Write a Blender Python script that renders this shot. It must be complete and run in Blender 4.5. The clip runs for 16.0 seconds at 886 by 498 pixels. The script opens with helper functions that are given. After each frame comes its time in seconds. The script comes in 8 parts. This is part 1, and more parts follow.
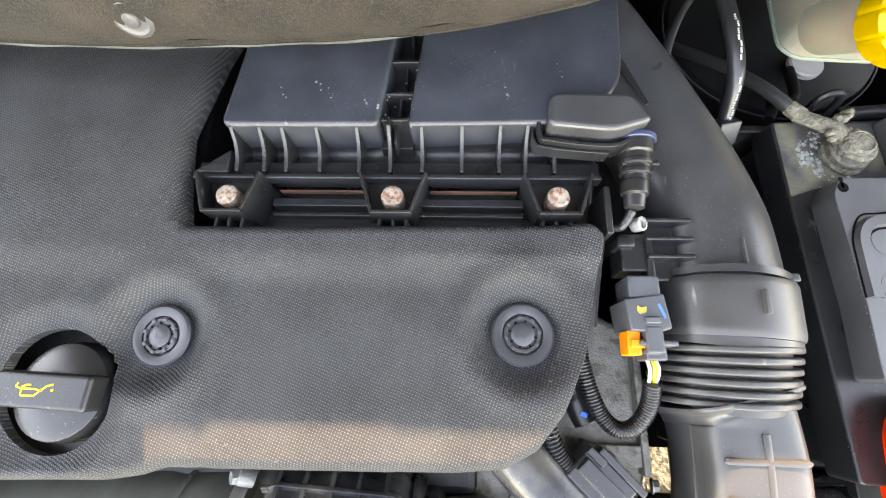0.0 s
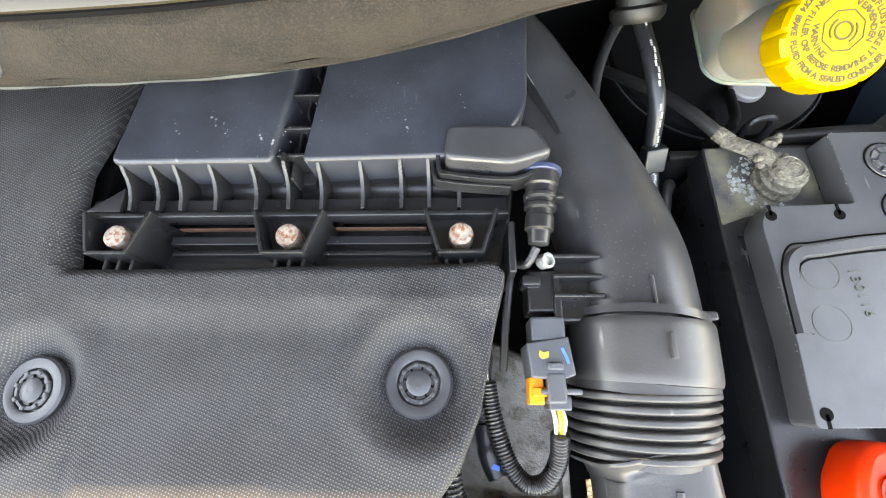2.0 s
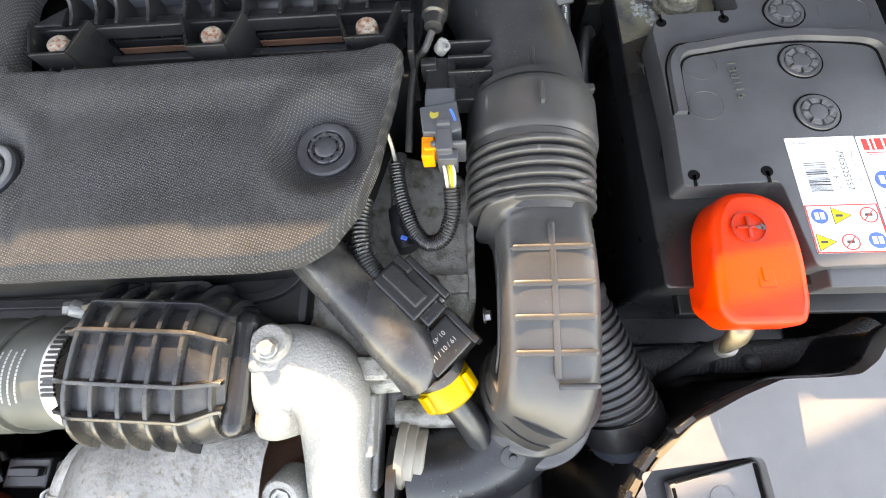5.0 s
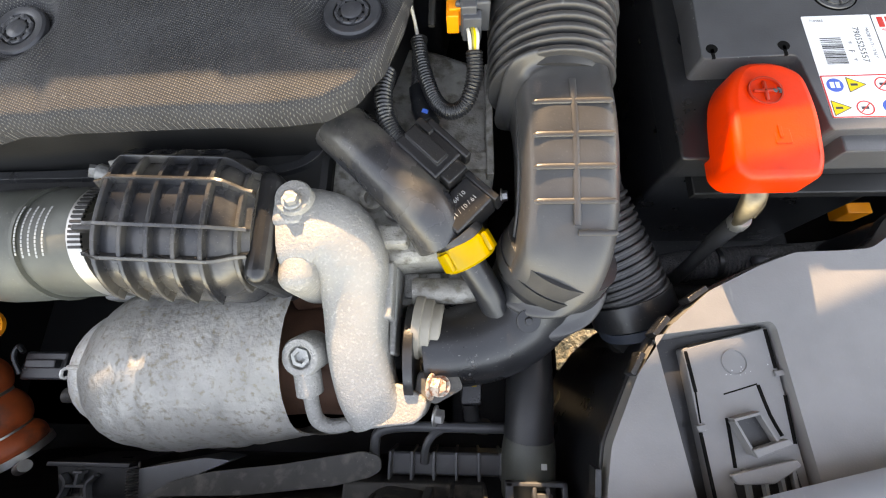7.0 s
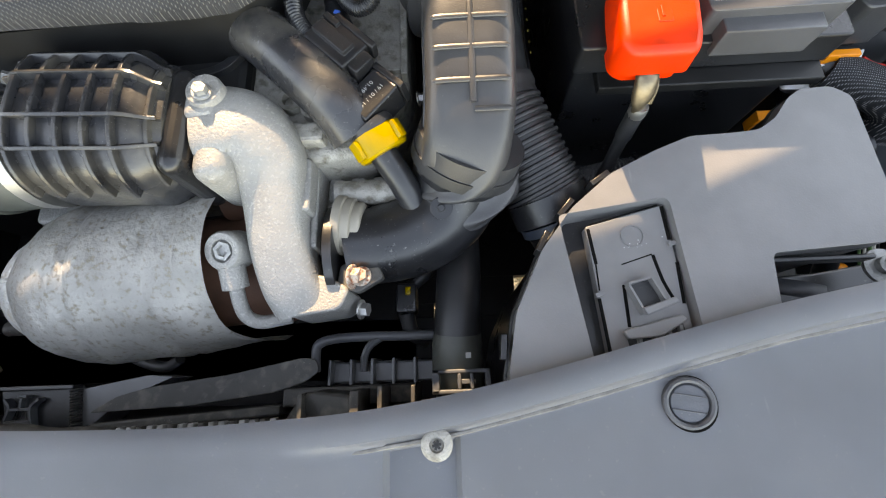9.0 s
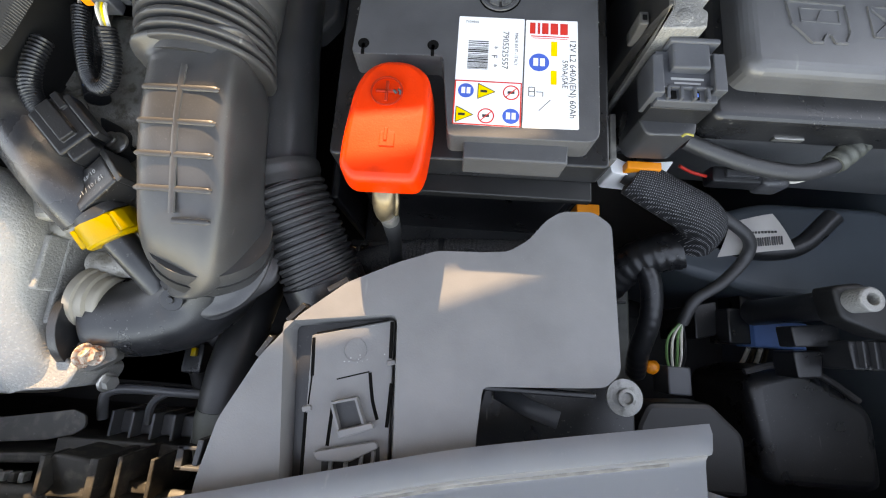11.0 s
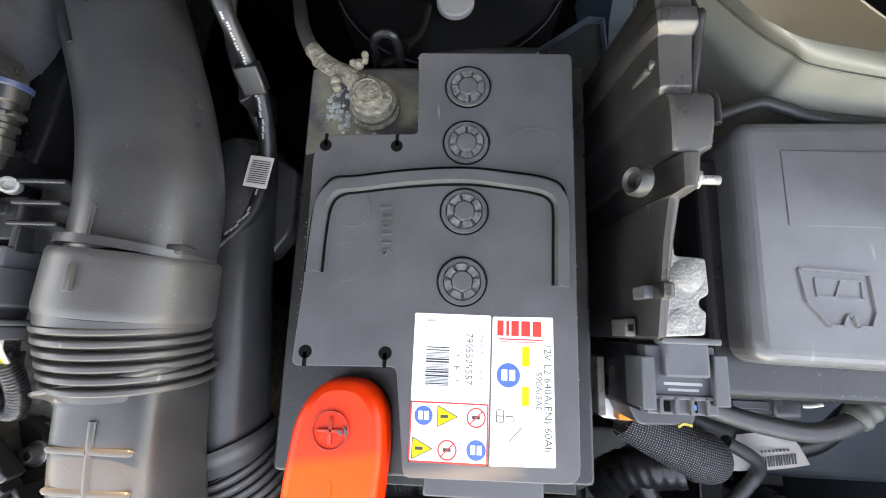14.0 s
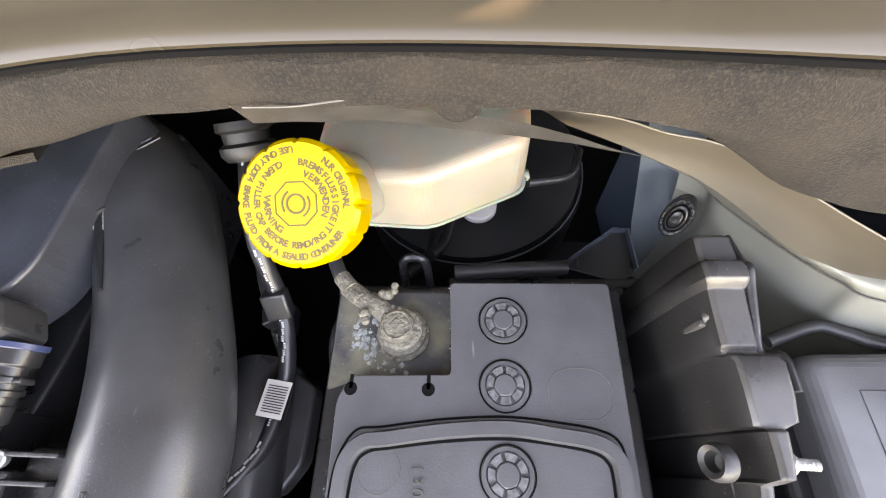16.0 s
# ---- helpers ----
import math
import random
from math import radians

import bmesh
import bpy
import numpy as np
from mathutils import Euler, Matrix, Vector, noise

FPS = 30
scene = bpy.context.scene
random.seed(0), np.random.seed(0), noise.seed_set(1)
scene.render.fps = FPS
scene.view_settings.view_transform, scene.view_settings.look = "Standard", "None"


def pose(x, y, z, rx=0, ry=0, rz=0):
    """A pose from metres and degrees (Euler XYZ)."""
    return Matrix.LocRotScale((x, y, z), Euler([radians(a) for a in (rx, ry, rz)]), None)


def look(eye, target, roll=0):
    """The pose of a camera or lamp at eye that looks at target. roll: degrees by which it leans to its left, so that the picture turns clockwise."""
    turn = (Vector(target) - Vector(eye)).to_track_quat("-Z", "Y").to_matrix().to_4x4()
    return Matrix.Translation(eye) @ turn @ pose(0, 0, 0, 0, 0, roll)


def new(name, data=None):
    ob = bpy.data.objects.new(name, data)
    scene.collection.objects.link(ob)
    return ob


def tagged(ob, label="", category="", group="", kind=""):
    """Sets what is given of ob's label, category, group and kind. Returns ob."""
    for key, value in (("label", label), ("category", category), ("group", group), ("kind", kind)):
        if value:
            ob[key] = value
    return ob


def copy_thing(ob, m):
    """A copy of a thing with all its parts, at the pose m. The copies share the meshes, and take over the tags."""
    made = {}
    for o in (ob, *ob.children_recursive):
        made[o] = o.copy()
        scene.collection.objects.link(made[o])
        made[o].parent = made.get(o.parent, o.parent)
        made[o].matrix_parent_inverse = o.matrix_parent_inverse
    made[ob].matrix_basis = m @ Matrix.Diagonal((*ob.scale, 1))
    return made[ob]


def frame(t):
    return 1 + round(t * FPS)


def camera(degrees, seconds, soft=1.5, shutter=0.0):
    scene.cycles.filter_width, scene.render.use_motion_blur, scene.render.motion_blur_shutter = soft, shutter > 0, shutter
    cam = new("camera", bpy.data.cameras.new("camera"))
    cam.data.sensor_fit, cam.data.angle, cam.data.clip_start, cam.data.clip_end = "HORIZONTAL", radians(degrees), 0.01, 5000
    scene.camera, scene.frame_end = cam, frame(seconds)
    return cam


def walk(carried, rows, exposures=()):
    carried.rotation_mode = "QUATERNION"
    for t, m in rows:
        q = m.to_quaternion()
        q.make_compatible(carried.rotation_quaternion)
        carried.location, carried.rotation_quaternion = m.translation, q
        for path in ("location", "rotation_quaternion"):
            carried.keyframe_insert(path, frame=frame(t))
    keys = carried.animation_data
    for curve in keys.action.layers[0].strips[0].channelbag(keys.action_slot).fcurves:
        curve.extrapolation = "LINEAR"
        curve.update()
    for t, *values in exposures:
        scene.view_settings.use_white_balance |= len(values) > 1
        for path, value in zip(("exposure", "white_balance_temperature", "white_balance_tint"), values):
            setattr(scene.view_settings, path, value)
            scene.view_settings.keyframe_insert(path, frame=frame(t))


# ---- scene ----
cam = camera(94.0, 16.0, 1.1)
PATH = [
    (0, (-0.341, -0.092, 1.068), (-0.44, 0.495, -0.841), -8.3),
    (0.5, (-0.326, -0.095, 1.072), (-0.429, 0.513, -0.831), -8.6),
    (1, (-0.31, -0.082, 1.075), (-0.424, 0.548, -0.82), -9.4),
    (1.5, (-0.306, -0.081, 1.074), (-0.416, 0.581, -0.81), -8.8),
    (2, (-0.282, -0.075, 1.055), (-0.386, 0.601, -0.824), -8.5),
    (2.5, (-0.256, -0.072, 1.043), (-0.354, 0.597, -0.839), -8.6),
    (3, (-0.23, -0.089, 1.042), (-0.34, 0.562, -0.846), -10.3),
    (3.5, (-0.215, -0.117, 1.04), (-0.336, 0.519, -0.852), -11.8),
    (4, (-0.213, -0.145, 1.04), (-0.321, 0.467, -0.861), -11.0),
    (4.5, (-0.218, -0.172, 1.041), (-0.328, 0.435, -0.862), -11.3),
    (4.7, (-0.221, -0.184, 1.04), (-0.334, 0.428, -0.861), -11.5),
    (6.8, (-0.236, -0.275, 1.02), (-0.347, 0.335, -0.881), -10.1),
    (7, (-0.238, -0.281, 1.018), (-0.35, 0.324, -0.885), -10.3),
    (7.5, (-0.243, -0.298, 1.015), (-0.352, 0.291, -0.893), -10.4),
    (8, (-0.25, -0.316, 1.013), (-0.344, 0.248, -0.903), -9.7),
    (8.5, (-0.247, -0.337, 1.011), (-0.315, 0.234, -0.905), -8.8),
    (9, (-0.193, -0.346, 1.009), (-0.241, 0.208, -0.912), -7.2),
    (9.5, (-0.111, -0.33, 1.009), (-0.179, 0.205, -0.917), -4.5),
    (9.7, (-0.087, -0.325, 1.01), (-0.16, 0.198, -0.919), -4.6),
    (11.8, (-0.009, -0.195, 1.03), (-0.065, 0.198, -0.93), -4.1),
    (12, (-0.007, -0.178, 1.031), (-0.067, 0.205, -0.931), -5.2),
    (12.5, (-0.004, -0.147, 1.029), (-0.072, 0.213, -0.937), -7.3),
    (13, (0.002, -0.116, 1.025), (-0.071, 0.212, -0.946), -9.4),
    (13.5, (0.0, -0.092, 1.02), (-0.078, 0.243, -0.95), -10.5),
    (14, (-0.001, -0.066, 1.027), (-0.089, 0.313, -0.934), -11.0),
    (14.5, (-0.007, -0.037, 1.027), (-0.107, 0.407, -0.921), -10.8),
    (15, (-0.013, -0.01, 1.024), (-0.127, 0.472, -0.913), -11.5),
    (15.5, (-0.016, 0.0, 1.025), (-0.152, 0.694, -0.846), -9.7),
    (16, (-0.017, 0.004, 1.031), (-0.163, 0.925, -0.739), -7.9),
]
EXPOSURE = [(0.0, 4.80, 12200, 20), (1.5, 4.90, 12200, 19), (3.0, 4.93, 12000, 17), (4.5, 4.40, 12000, 19), (7.0, 3.64, 12000, 20), (9.5, 3.49, 11000, 16), (12.0, 3.66, 11800, 19), (12.5, 3.76, 11900, 19), (13.5, 4.02, 12300, 21), (14.5, 4.48, 12000, 21), (15.25, 4.78, 11900, 26), (16.0, 4.79, 11900, 28)]
SUN_POWER, SKY_POWER = 1.45, 0.15
walk(cam, [(t, look(e, g, r)) for t, e, g, r in PATH], EXPOSURE)

# ---- daylight: sun from behind the car, through the gap between cowl and bonnet ----
SUN_TRAVEL = Vector((0.165, -1.0, -0.606)).normalized()
sun_data = bpy.data.lights.new("sun", "SUN")
sun_data.energy, sun_data.angle, sun_data.color = SUN_POWER, radians(0.6), (1.0, 0.90, 0.76)
sun = new("sun", sun_data)
sun.rotation_mode = "QUATERNION"
sun.rotation_quaternion = SUN_TRAVEL.to_track_quat("-Z", "Y")
world = bpy.data.worlds.new("sky")
scene.world = world
world.use_nodes = True
wn = world.node_tree
sky = wn.nodes.new("ShaderNodeTexSky")
sky.sky_type, sky.sun_disc = "NISHITA", False
sky.sun_elevation = math.asin(-SUN_TRAVEL.z)
sky.sun_rotation = math.atan2(-SUN_TRAVEL.x, -SUN_TRAVEL.y)
wn.links.new(sky.outputs[0], wn.nodes["Background"].inputs[0])
wn.nodes["Background"].inputs[1].default_value = SKY_POWER

# ---- materials ----


def material(name, base, rough=0.5, metal=0.0, vary=0.25, patch=35.0, grain=900.0, bump=0.15,
             dust=0.0, dust_col=(0.42, 0.40, 0.36), dust_scale=260.0, second=None, second_scale=60.0,
             second_at=(0.52, 0.62), depth=0.0006, coat=0.0, rough_vary=0.1, scratch=0.0, edge=0.0):
    """Noise at two sizes in colour and gloss, a fine relief, optional dust specks and optional blotches."""
    m = bpy.data.materials.new(name)
    m.use_nodes = True
    n, l = m.node_tree.nodes, m.node_tree.links
    b = n["Principled BSDF"]
    tc = n.new("ShaderNodeTexCoord")

    def tex(scale, detail=4.0):
        t = n.new("ShaderNodeTexNoise")
        t.inputs["Scale"].default_value, t.inputs["Detail"].default_value = scale, detail
        l.new(tc.outputs["Object"], t.inputs["Vector"])
        return t

    def ramp(fac, p0, p1):
        r = n.new("ShaderNodeMapRange")
        r.inputs[1].default_value, r.inputs[2].default_value = p0, p1
        l.new(fac, r.inputs[0])
        return r.outputs[0]

    def mix(fac, a, c):
        x = n.new("ShaderNodeMix")
        x.data_type = "RGBA"
        l.new(fac, x.inputs[0])
        for v, s in ((a, x.inputs[6]), (c, x.inputs[7])):
            if isinstance(v, tuple):
                s.default_value = (*v, 1)
            else:
                l.new(v, s)
        return x.outputs[2]

    big, fine = tex(patch), tex(grain, 2.0)
    lo = tuple(c * (1 - vary) for c in base)
    hi = tuple(min(1, c * (1 + vary)) for c in base)
    col = mix(ramp(big.outputs["Fac"], 0.3, 0.7), lo, hi)
    if second:
        blot = tex(second_scale, 6.0)
        col = mix(ramp(blot.outputs["Fac"], *second_at), col, second)
    if dust > 0:
        spots, cloud = tex(dust_scale * 2.0, 2.0), tex(18.0, 3.0)
        mul = n.new("ShaderNodeMath")
        mul.operation = "MULTIPLY"
        l.new(ramp(spots.outputs["Fac"], 0.665, 0.735), mul.inputs[0])
        l.new(ramp(cloud.outputs["Fac"], 0.42, 0.78), mul.inputs[1])
        film = n.new("ShaderNodeMath")
        film.operation = "MULTIPLY"
        film.inputs[1].default_value = dust
        l.new(mul.outputs[0], film.inputs[0])
        col = mix(film.outputs[0], col, dust_col)
    if scratch > 0:
        turned = n.new("ShaderNodeMapping")
        turned.inputs["Rotation"].default_value = (0.3, 0.2, 0.6)
        turned.inputs["Scale"].default_value = (1.0, 0.16, 1.0)
        l.new(tc.outputs["Object"], turned.inputs["Vector"])
        hair = tex(210.0, 1.0)
        l.new(turned.outputs[0], hair.inputs["Vector"])
        where = tex(26.0, 3.0)
        line = n.new("ShaderNodeMath")
        line.operation = "MULTIPLY"
        l.new(ramp(hair.outputs["Fac"], 0.72, 0.80), line.inputs[0])
        l.new(ramp(where.outputs["Fac"], 0.52, 0.66), line.inputs[1])
        part_ = n.new("ShaderNodeMath")
        part_.operation = "MULTIPLY"
        part_.inputs[1].default_value = scratch
        l.new(line.outputs[0], part_.inputs[0])
        col = mix(part_.outputs[0], col, (0.40, 0.39, 0.37))
    l.new(col, b.inputs["Base Color"])
    rr = n.new("ShaderNodeMapRange")
    rr.inputs[3].default_value, rr.inputs[4].default_value = max(0.05, rough - rough_vary), min(1, rough + rough_vary)
    l.new(big.outputs["Fac"], rr.inputs[0])
    l.new(rr.outputs[0], b.inputs["Roughness"])
    b.inputs["Metallic"].default_value = metal
    b.inputs["Coat Weight"].default_value = coat
    if bump:
        bp = n.new("ShaderNodeBump")
        bp.inputs["Strength"].default_value, bp.inputs["Distance"].default_value = bump, depth
        l.new(fine.outputs["Fac"], bp.inputs["Height"])
        l.new(bp.outputs[0], b.inputs["Normal"])
        if edge > 0:
            soft = n.new("ShaderNodeBevel")
            soft.samples = 4
            soft.inputs["Radius"].default_value = edge
            l.new(soft.outputs[0], bp.inputs["Normal"])
    return m


PLASTIC = material("black_plastic", (0.014, 0.0145, 0.016), 0.30, vary=0.3, dust=0.35, scratch=0.35, edge=0.0009)
PLASTIC_DUSTY = material("dusty_black_plastic", (0.032, 0.035, 0.043), 0.30, vary=0.3, rough_vary=0.05, dust=0.4, dust_scale=420, scratch=0.4)
PLASTIC_SATIN = material("satin_duct_plastic", (0.038, 0.0388, 0.0415), 0.30, vary=0.2, rough_vary=0.07, dust=0.4, dust_scale=420, scratch=0.3)
RUBBER = material("black_rubber", (0.028, 0.028, 0.029), 0.45, vary=0.3, dust=0.3)
RUBBER_GREY = material("grey_rubber_hose", (0.074, 0.077, 0.066), 0.5, vary=0.3, dust=0.4)
DUCT_GREY = material("moulded_rubber_duct", (0.042, 0.0418, 0.043), 0.38, vary=0.2, dust=0.2, scratch=0.3)
BATTERY = material("battery_plastic", (0.066, 0.067, 0.071), 0.33, vary=0.15, rough_vary=0.04, dust=0.35, dust_scale=500, scratch=0.45)
LID_GREY = material("fuse_lid_plastic", (0.142, 0.140, 0.139), 0.40, vary=0.10, rough_vary=0.04, dust=0.2, dust_scale=420, scratch=0.3)
PANEL_GREY = material("slam_panel_plastic", (0.205, 0.212, 0.232), 0.36, vary=0.12, patch=9.0, dust=0.25, dust_scale=160, bump=0.08, scratch=0.35)
RED = material("red_plastic", (0.74, 0.030, 0.003), 0.42, vary=0.12, second=(0.42, 0.016, 0.003), second_scale=32, second_at=(0.54, 0.74))
RED_DARK = material("grimy_red_plastic", (0.40, 0.016, 0.003), 0.5, vary=0.15)
YELLOW = material("yellow_plastic", (0.33, 0.20, 0.0), 0.36, vary=0.08, second=(0.30, 0.165, 0.0), second_scale=40, second_at=(0.62, 0.8))
ORANGE = material("orange_plastic", (0.85, 0.24, 0.01), 0.45, vary=0.1)
SILICONE = material("orange_silicone", (0.42, 0.075, 0.022), 0.5, vary=0.3, dust=0.6, second=(0.16, 0.05, 0.03), second_scale=30)
RESERVOIR = material("reservoir_plastic", (0.225, 0.203, 0.166), 0.35, vary=0.06, second=(0.27, 0.215, 0.13), second_scale=16, second_at=(0.58, 0.80))
milky = RESERVOIR.node_tree.nodes["Principled BSDF"]
milky.inputs["Subsurface Weight"].default_value, milky.inputs["Subsurface Scale"].default_value = 0.7, 0.03
CAST = material("cast_aluminium", (0.235, 0.229, 0.216), 0.50, metal=0.12, vary=0.14, patch=30, grain=620, bump=0.8, depth=0.0010, second=(0.31, 0.30, 0.28), second_scale=520, second_at=(0.55, 0.68), edge=0.0014)
CAST_DARK = material("weathered_cast_aluminium", (0.30, 0.30, 0.29), 0.52, metal=0.35, vary=0.3, grain=420, bump=0.5, depth=0.0012, second=(0.20, 0.20, 0.19), second_scale=180)
GEARBOX = material("grimy_cast_aluminium", (0.30, 0.285, 0.255), 0.55, metal=0.2, vary=0.25, patch=80, grain=700, bump=0.6, depth=0.0012, second=(0.15, 0.135, 0.11), second_scale=120, second_at=(0.50, 0.66), dust=0.5)
SHIELD = material("heat_shield_aluminium", (0.50, 0.485, 0.455), 0.46, metal=0.3, vary=0.22, patch=26, grain=260, bump=0.55, depth=0.0016, second=(0.36, 0.315, 0.25), second_scale=240, second_at=(0.52, 0.70))
STEEL = material("zinc_steel", (0.42, 0.41, 0.395), 0.42, metal=0.9, vary=0.2)
RUSTY = material("rusted_bolt", (0.40, 0.34, 0.28), 0.55, metal=0.3, vary=0.3, patch=160, second=(0.27, 0.085, 0.035), second_scale=420, second_at=(0.46, 0.66), bump=0.4)
RUST = material("rusty_exhaust", (0.12, 0.055, 0.035), 0.7, vary=0.4, bump=0.4)
FELT = material("brown_felt", (0.0120, 0.0089, 0.0059), 0.95, vary=0.65, patch=45, grain=1500, bump=0.7, depth=0.0015, second=(0.031, 0.024, 0.0163), second_scale=900, second_at=(0.46, 0.76), rough_vary=0.03)
PAINT = material("grey_green_paint", (0.32, 0.325, 0.29), 0.42, metal=0.05, vary=0.10, patch=8, grain=1800, bump=0.03, coat=0.2, dust=0.25)
PAINT_TAUPE = material("taupe_paint", (0.140, 0.120, 0.093), 0.48, metal=0.05, vary=0.08, patch=6, grain=1800, bump=0.02, coat=0.15)
GUTTER = material("dirty_black_gutter", (0.018, 0.019, 0.022), 0.35, vary=0.4, dust=1.0, dust_scale=190, scratch=0.6)
PLASTIC_COVER = material("grey_black_plastic", (0.095, 0.097, 0.101), 0.30, vary=0.15, rough_vary=0.04, dust=0.2, dust_scale=500, scratch=0.3)
BEIGE = material("beige_plastic", (0.25, 0.225, 0.185), 0.5, vary=0.15, dust=0.3)
DUST_TAN = material("tan_dust", (0.165, 0.155, 0.142), 0.9, vary=0.35, patch=120, bump=0.2)
SMEAR = material("dust_smear", (0.21, 0.21, 0.215), 0.8, vary=0.4, patch=300, bump=0.3)
PLASTIC_FAST = material("fastener_plastic", (0.045, 0.046, 0.050), 0.36, vary=0.2, dust=0.2)
DUSTY_GREY = material("dust_grey_plastic", (0.050, 0.047, 0.043), 0.55, vary=0.35, dust=0.5, second=(0.13, 0.118, 0.10), second_scale=90, second_at=(0.52, 0.75))
COLLAR_BLUE = material("navy_plastic", (0.018, 0.030, 0.075), 0.4, vary=0.1)
STAINED = material("stained_battery_floor", (0.045, 0.046, 0.048), 0.5, vary=0.3, second=(0.15, 0.14, 0.10), second_scale=38, second_at=(0.46, 0.66), dust=0.8, dust_scale=380, dust_col=(0.50, 0.54, 0.54))
LIP_GREY = material("dusty_metal_lip", (0.085, 0.080, 0.074), 0.6, vary=0.3, patch=60, dust=0.7, dust_scale=300)
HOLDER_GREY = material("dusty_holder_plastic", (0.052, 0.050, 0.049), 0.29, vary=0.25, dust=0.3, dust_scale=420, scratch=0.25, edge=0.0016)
# same holder plastic, side wall made near-black to put its shade into the colour
HOLDER_SHADE = material("shaded_holder_wall", (0.007, 0.007, 0.0075), 0.5, vary=0.3, dust=0.3, scratch=0.2)
PAINT_COWL = material("cowl_paint", (0.053, 0.044, 0.031), 0.26, metal=0.1, vary=0.14, patch=5, grain=1800, bump=0.02)
PLASTIC_TAN = material("dust_coated_plastic", (0.021, 0.022, 0.025), 0.26, vary=0.3, dust=0.4, dust_scale=500, second=(0.100, 0.091, 0.078), second_scale=28, second_at=(0.48, 0.74), scratch=0.3, edge=0.001)
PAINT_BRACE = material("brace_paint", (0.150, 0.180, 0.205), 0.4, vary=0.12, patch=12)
# darker copy of the brace paint, for the facet turned from the light
BRACE_SHADE = material("shaded_brace_paint", (0.022, 0.032, 0.046), 0.4, vary=0.12, patch=12)
NAVY_GREY = material("navy_grey_plastic", (0.030, 0.038, 0.052), 0.45, vary=0.15)
PAINT_BLUE = material("blue_grey_primer", (0.078, 0.094, 0.106), 0.40, vary=0.15, patch=12)
WORN_TOOTH = material("scuffed_battery_plastic", (0.085, 0.086, 0.088), 0.5, vary=0.5, patch=400, dust=0.6, dust_scale=700)
CORRODED = material("corroded_lead", (0.115, 0.102, 0.080), 0.8, metal=0.1, vary=0.4, patch=220, grain=500, bump=0.9, depth=0.0015, second=(0.18, 0.165, 0.125), second_scale=300)
CRUST = material("terminal_crust", (0.27, 0.29, 0.28), 0.9, vary=0.4, patch=250, bump=0.8, depth=0.001)
TIN = material("tinned_copper", (0.17, 0.135, 0.092), 0.38, metal=0.8, vary=0.25, patch=200)
WHITE = material("white_sticker", (0.80, 0.80, 0.80), 0.35, vary=0.03, patch=90, bump=0.02)
TAG = material("pale_paper_tag", (0.62, 0.58, 0.54), 0.5, vary=0.06, bump=0.05)
INK = material("black_ink", (0.03, 0.03, 0.03), 0.5, vary=0.1, bump=0.0)
INK_RED = material("red_ink", (0.70, 0.03, 0.02), 0.5, vary=0.05, bump=0.0)
INK_BLUE = material("blue_ink", (0.02, 0.10, 0.45), 0.5, vary=0.05, bump=0.0)
INK_YELLOW = material("yellow_ink", (0.85, 0.55, 0.0), 0.5, vary=0.05, bump=0.0)
INK_WHITE = material("white_print", (0.34, 0.34, 0.33), 0.6, vary=0.15, bump=0.0)
CHALK_BLUE = material("blue_paint_mark", (0.02, 0.16, 0.62), 0.5, vary=0.1)
CHALK_YELLOW = material("yellow_paint_mark", (0.33, 0.27, 0.05), 0.5, vary=0.1)
STRAP = material("faded_strap", (0.30, 0.27, 0.11), 0.6, vary=0.2)
BLUE_PLASTIC = material("blue_plastic", (0.06, 0.17, 0.40), 0.45, vary=0.15)
CONNECTOR = material("grey_connector_plastic", (0.062, 0.066, 0.074), 0.42, vary=0.2, dust=0.3, scratch=0.3, edge=0.0008)
SLEEVE = material("braided_sleeve", (0.06, 0.06, 0.062), 0.55, vary=0.6, patch=700, grain=900, bump=0.9, depth=0.0015)
WIRE_W = material("white_wire", (0.62, 0.58, 0.50), 0.45, vary=0.1)
# near-black base that stands in for the dark void deep in the bay
DARK = material("void_black", (0.006, 0.006, 0.0062), 0.5, vary=0.4)
GAP = material("shadow_gap", (0.003, 0.003, 0.003), 0.9, vary=0.1, bump=0.0)
GAP.node_tree.nodes["Principled BSDF"].inputs["Specular IOR Level"].default_value = 0.1
for soft_one in (RED, YELLOW):
    soft_one.node_tree.nodes["Principled BSDF"].inputs["Specular IOR Level"].default_value = 0.3
GREEN_WIRE = material("green_wire", (0.10, 0.22, 0.08), 0.45, vary=0.1)
GRAVEL = material("gravel", (0.34, 0.28, 0.20), 0.9, vary=0.3, patch=3, grain=60, bump=1.0, depth=0.02, second=(0.14, 0.12, 0.09), second_scale=55, second_at=(0.48, 0.60))


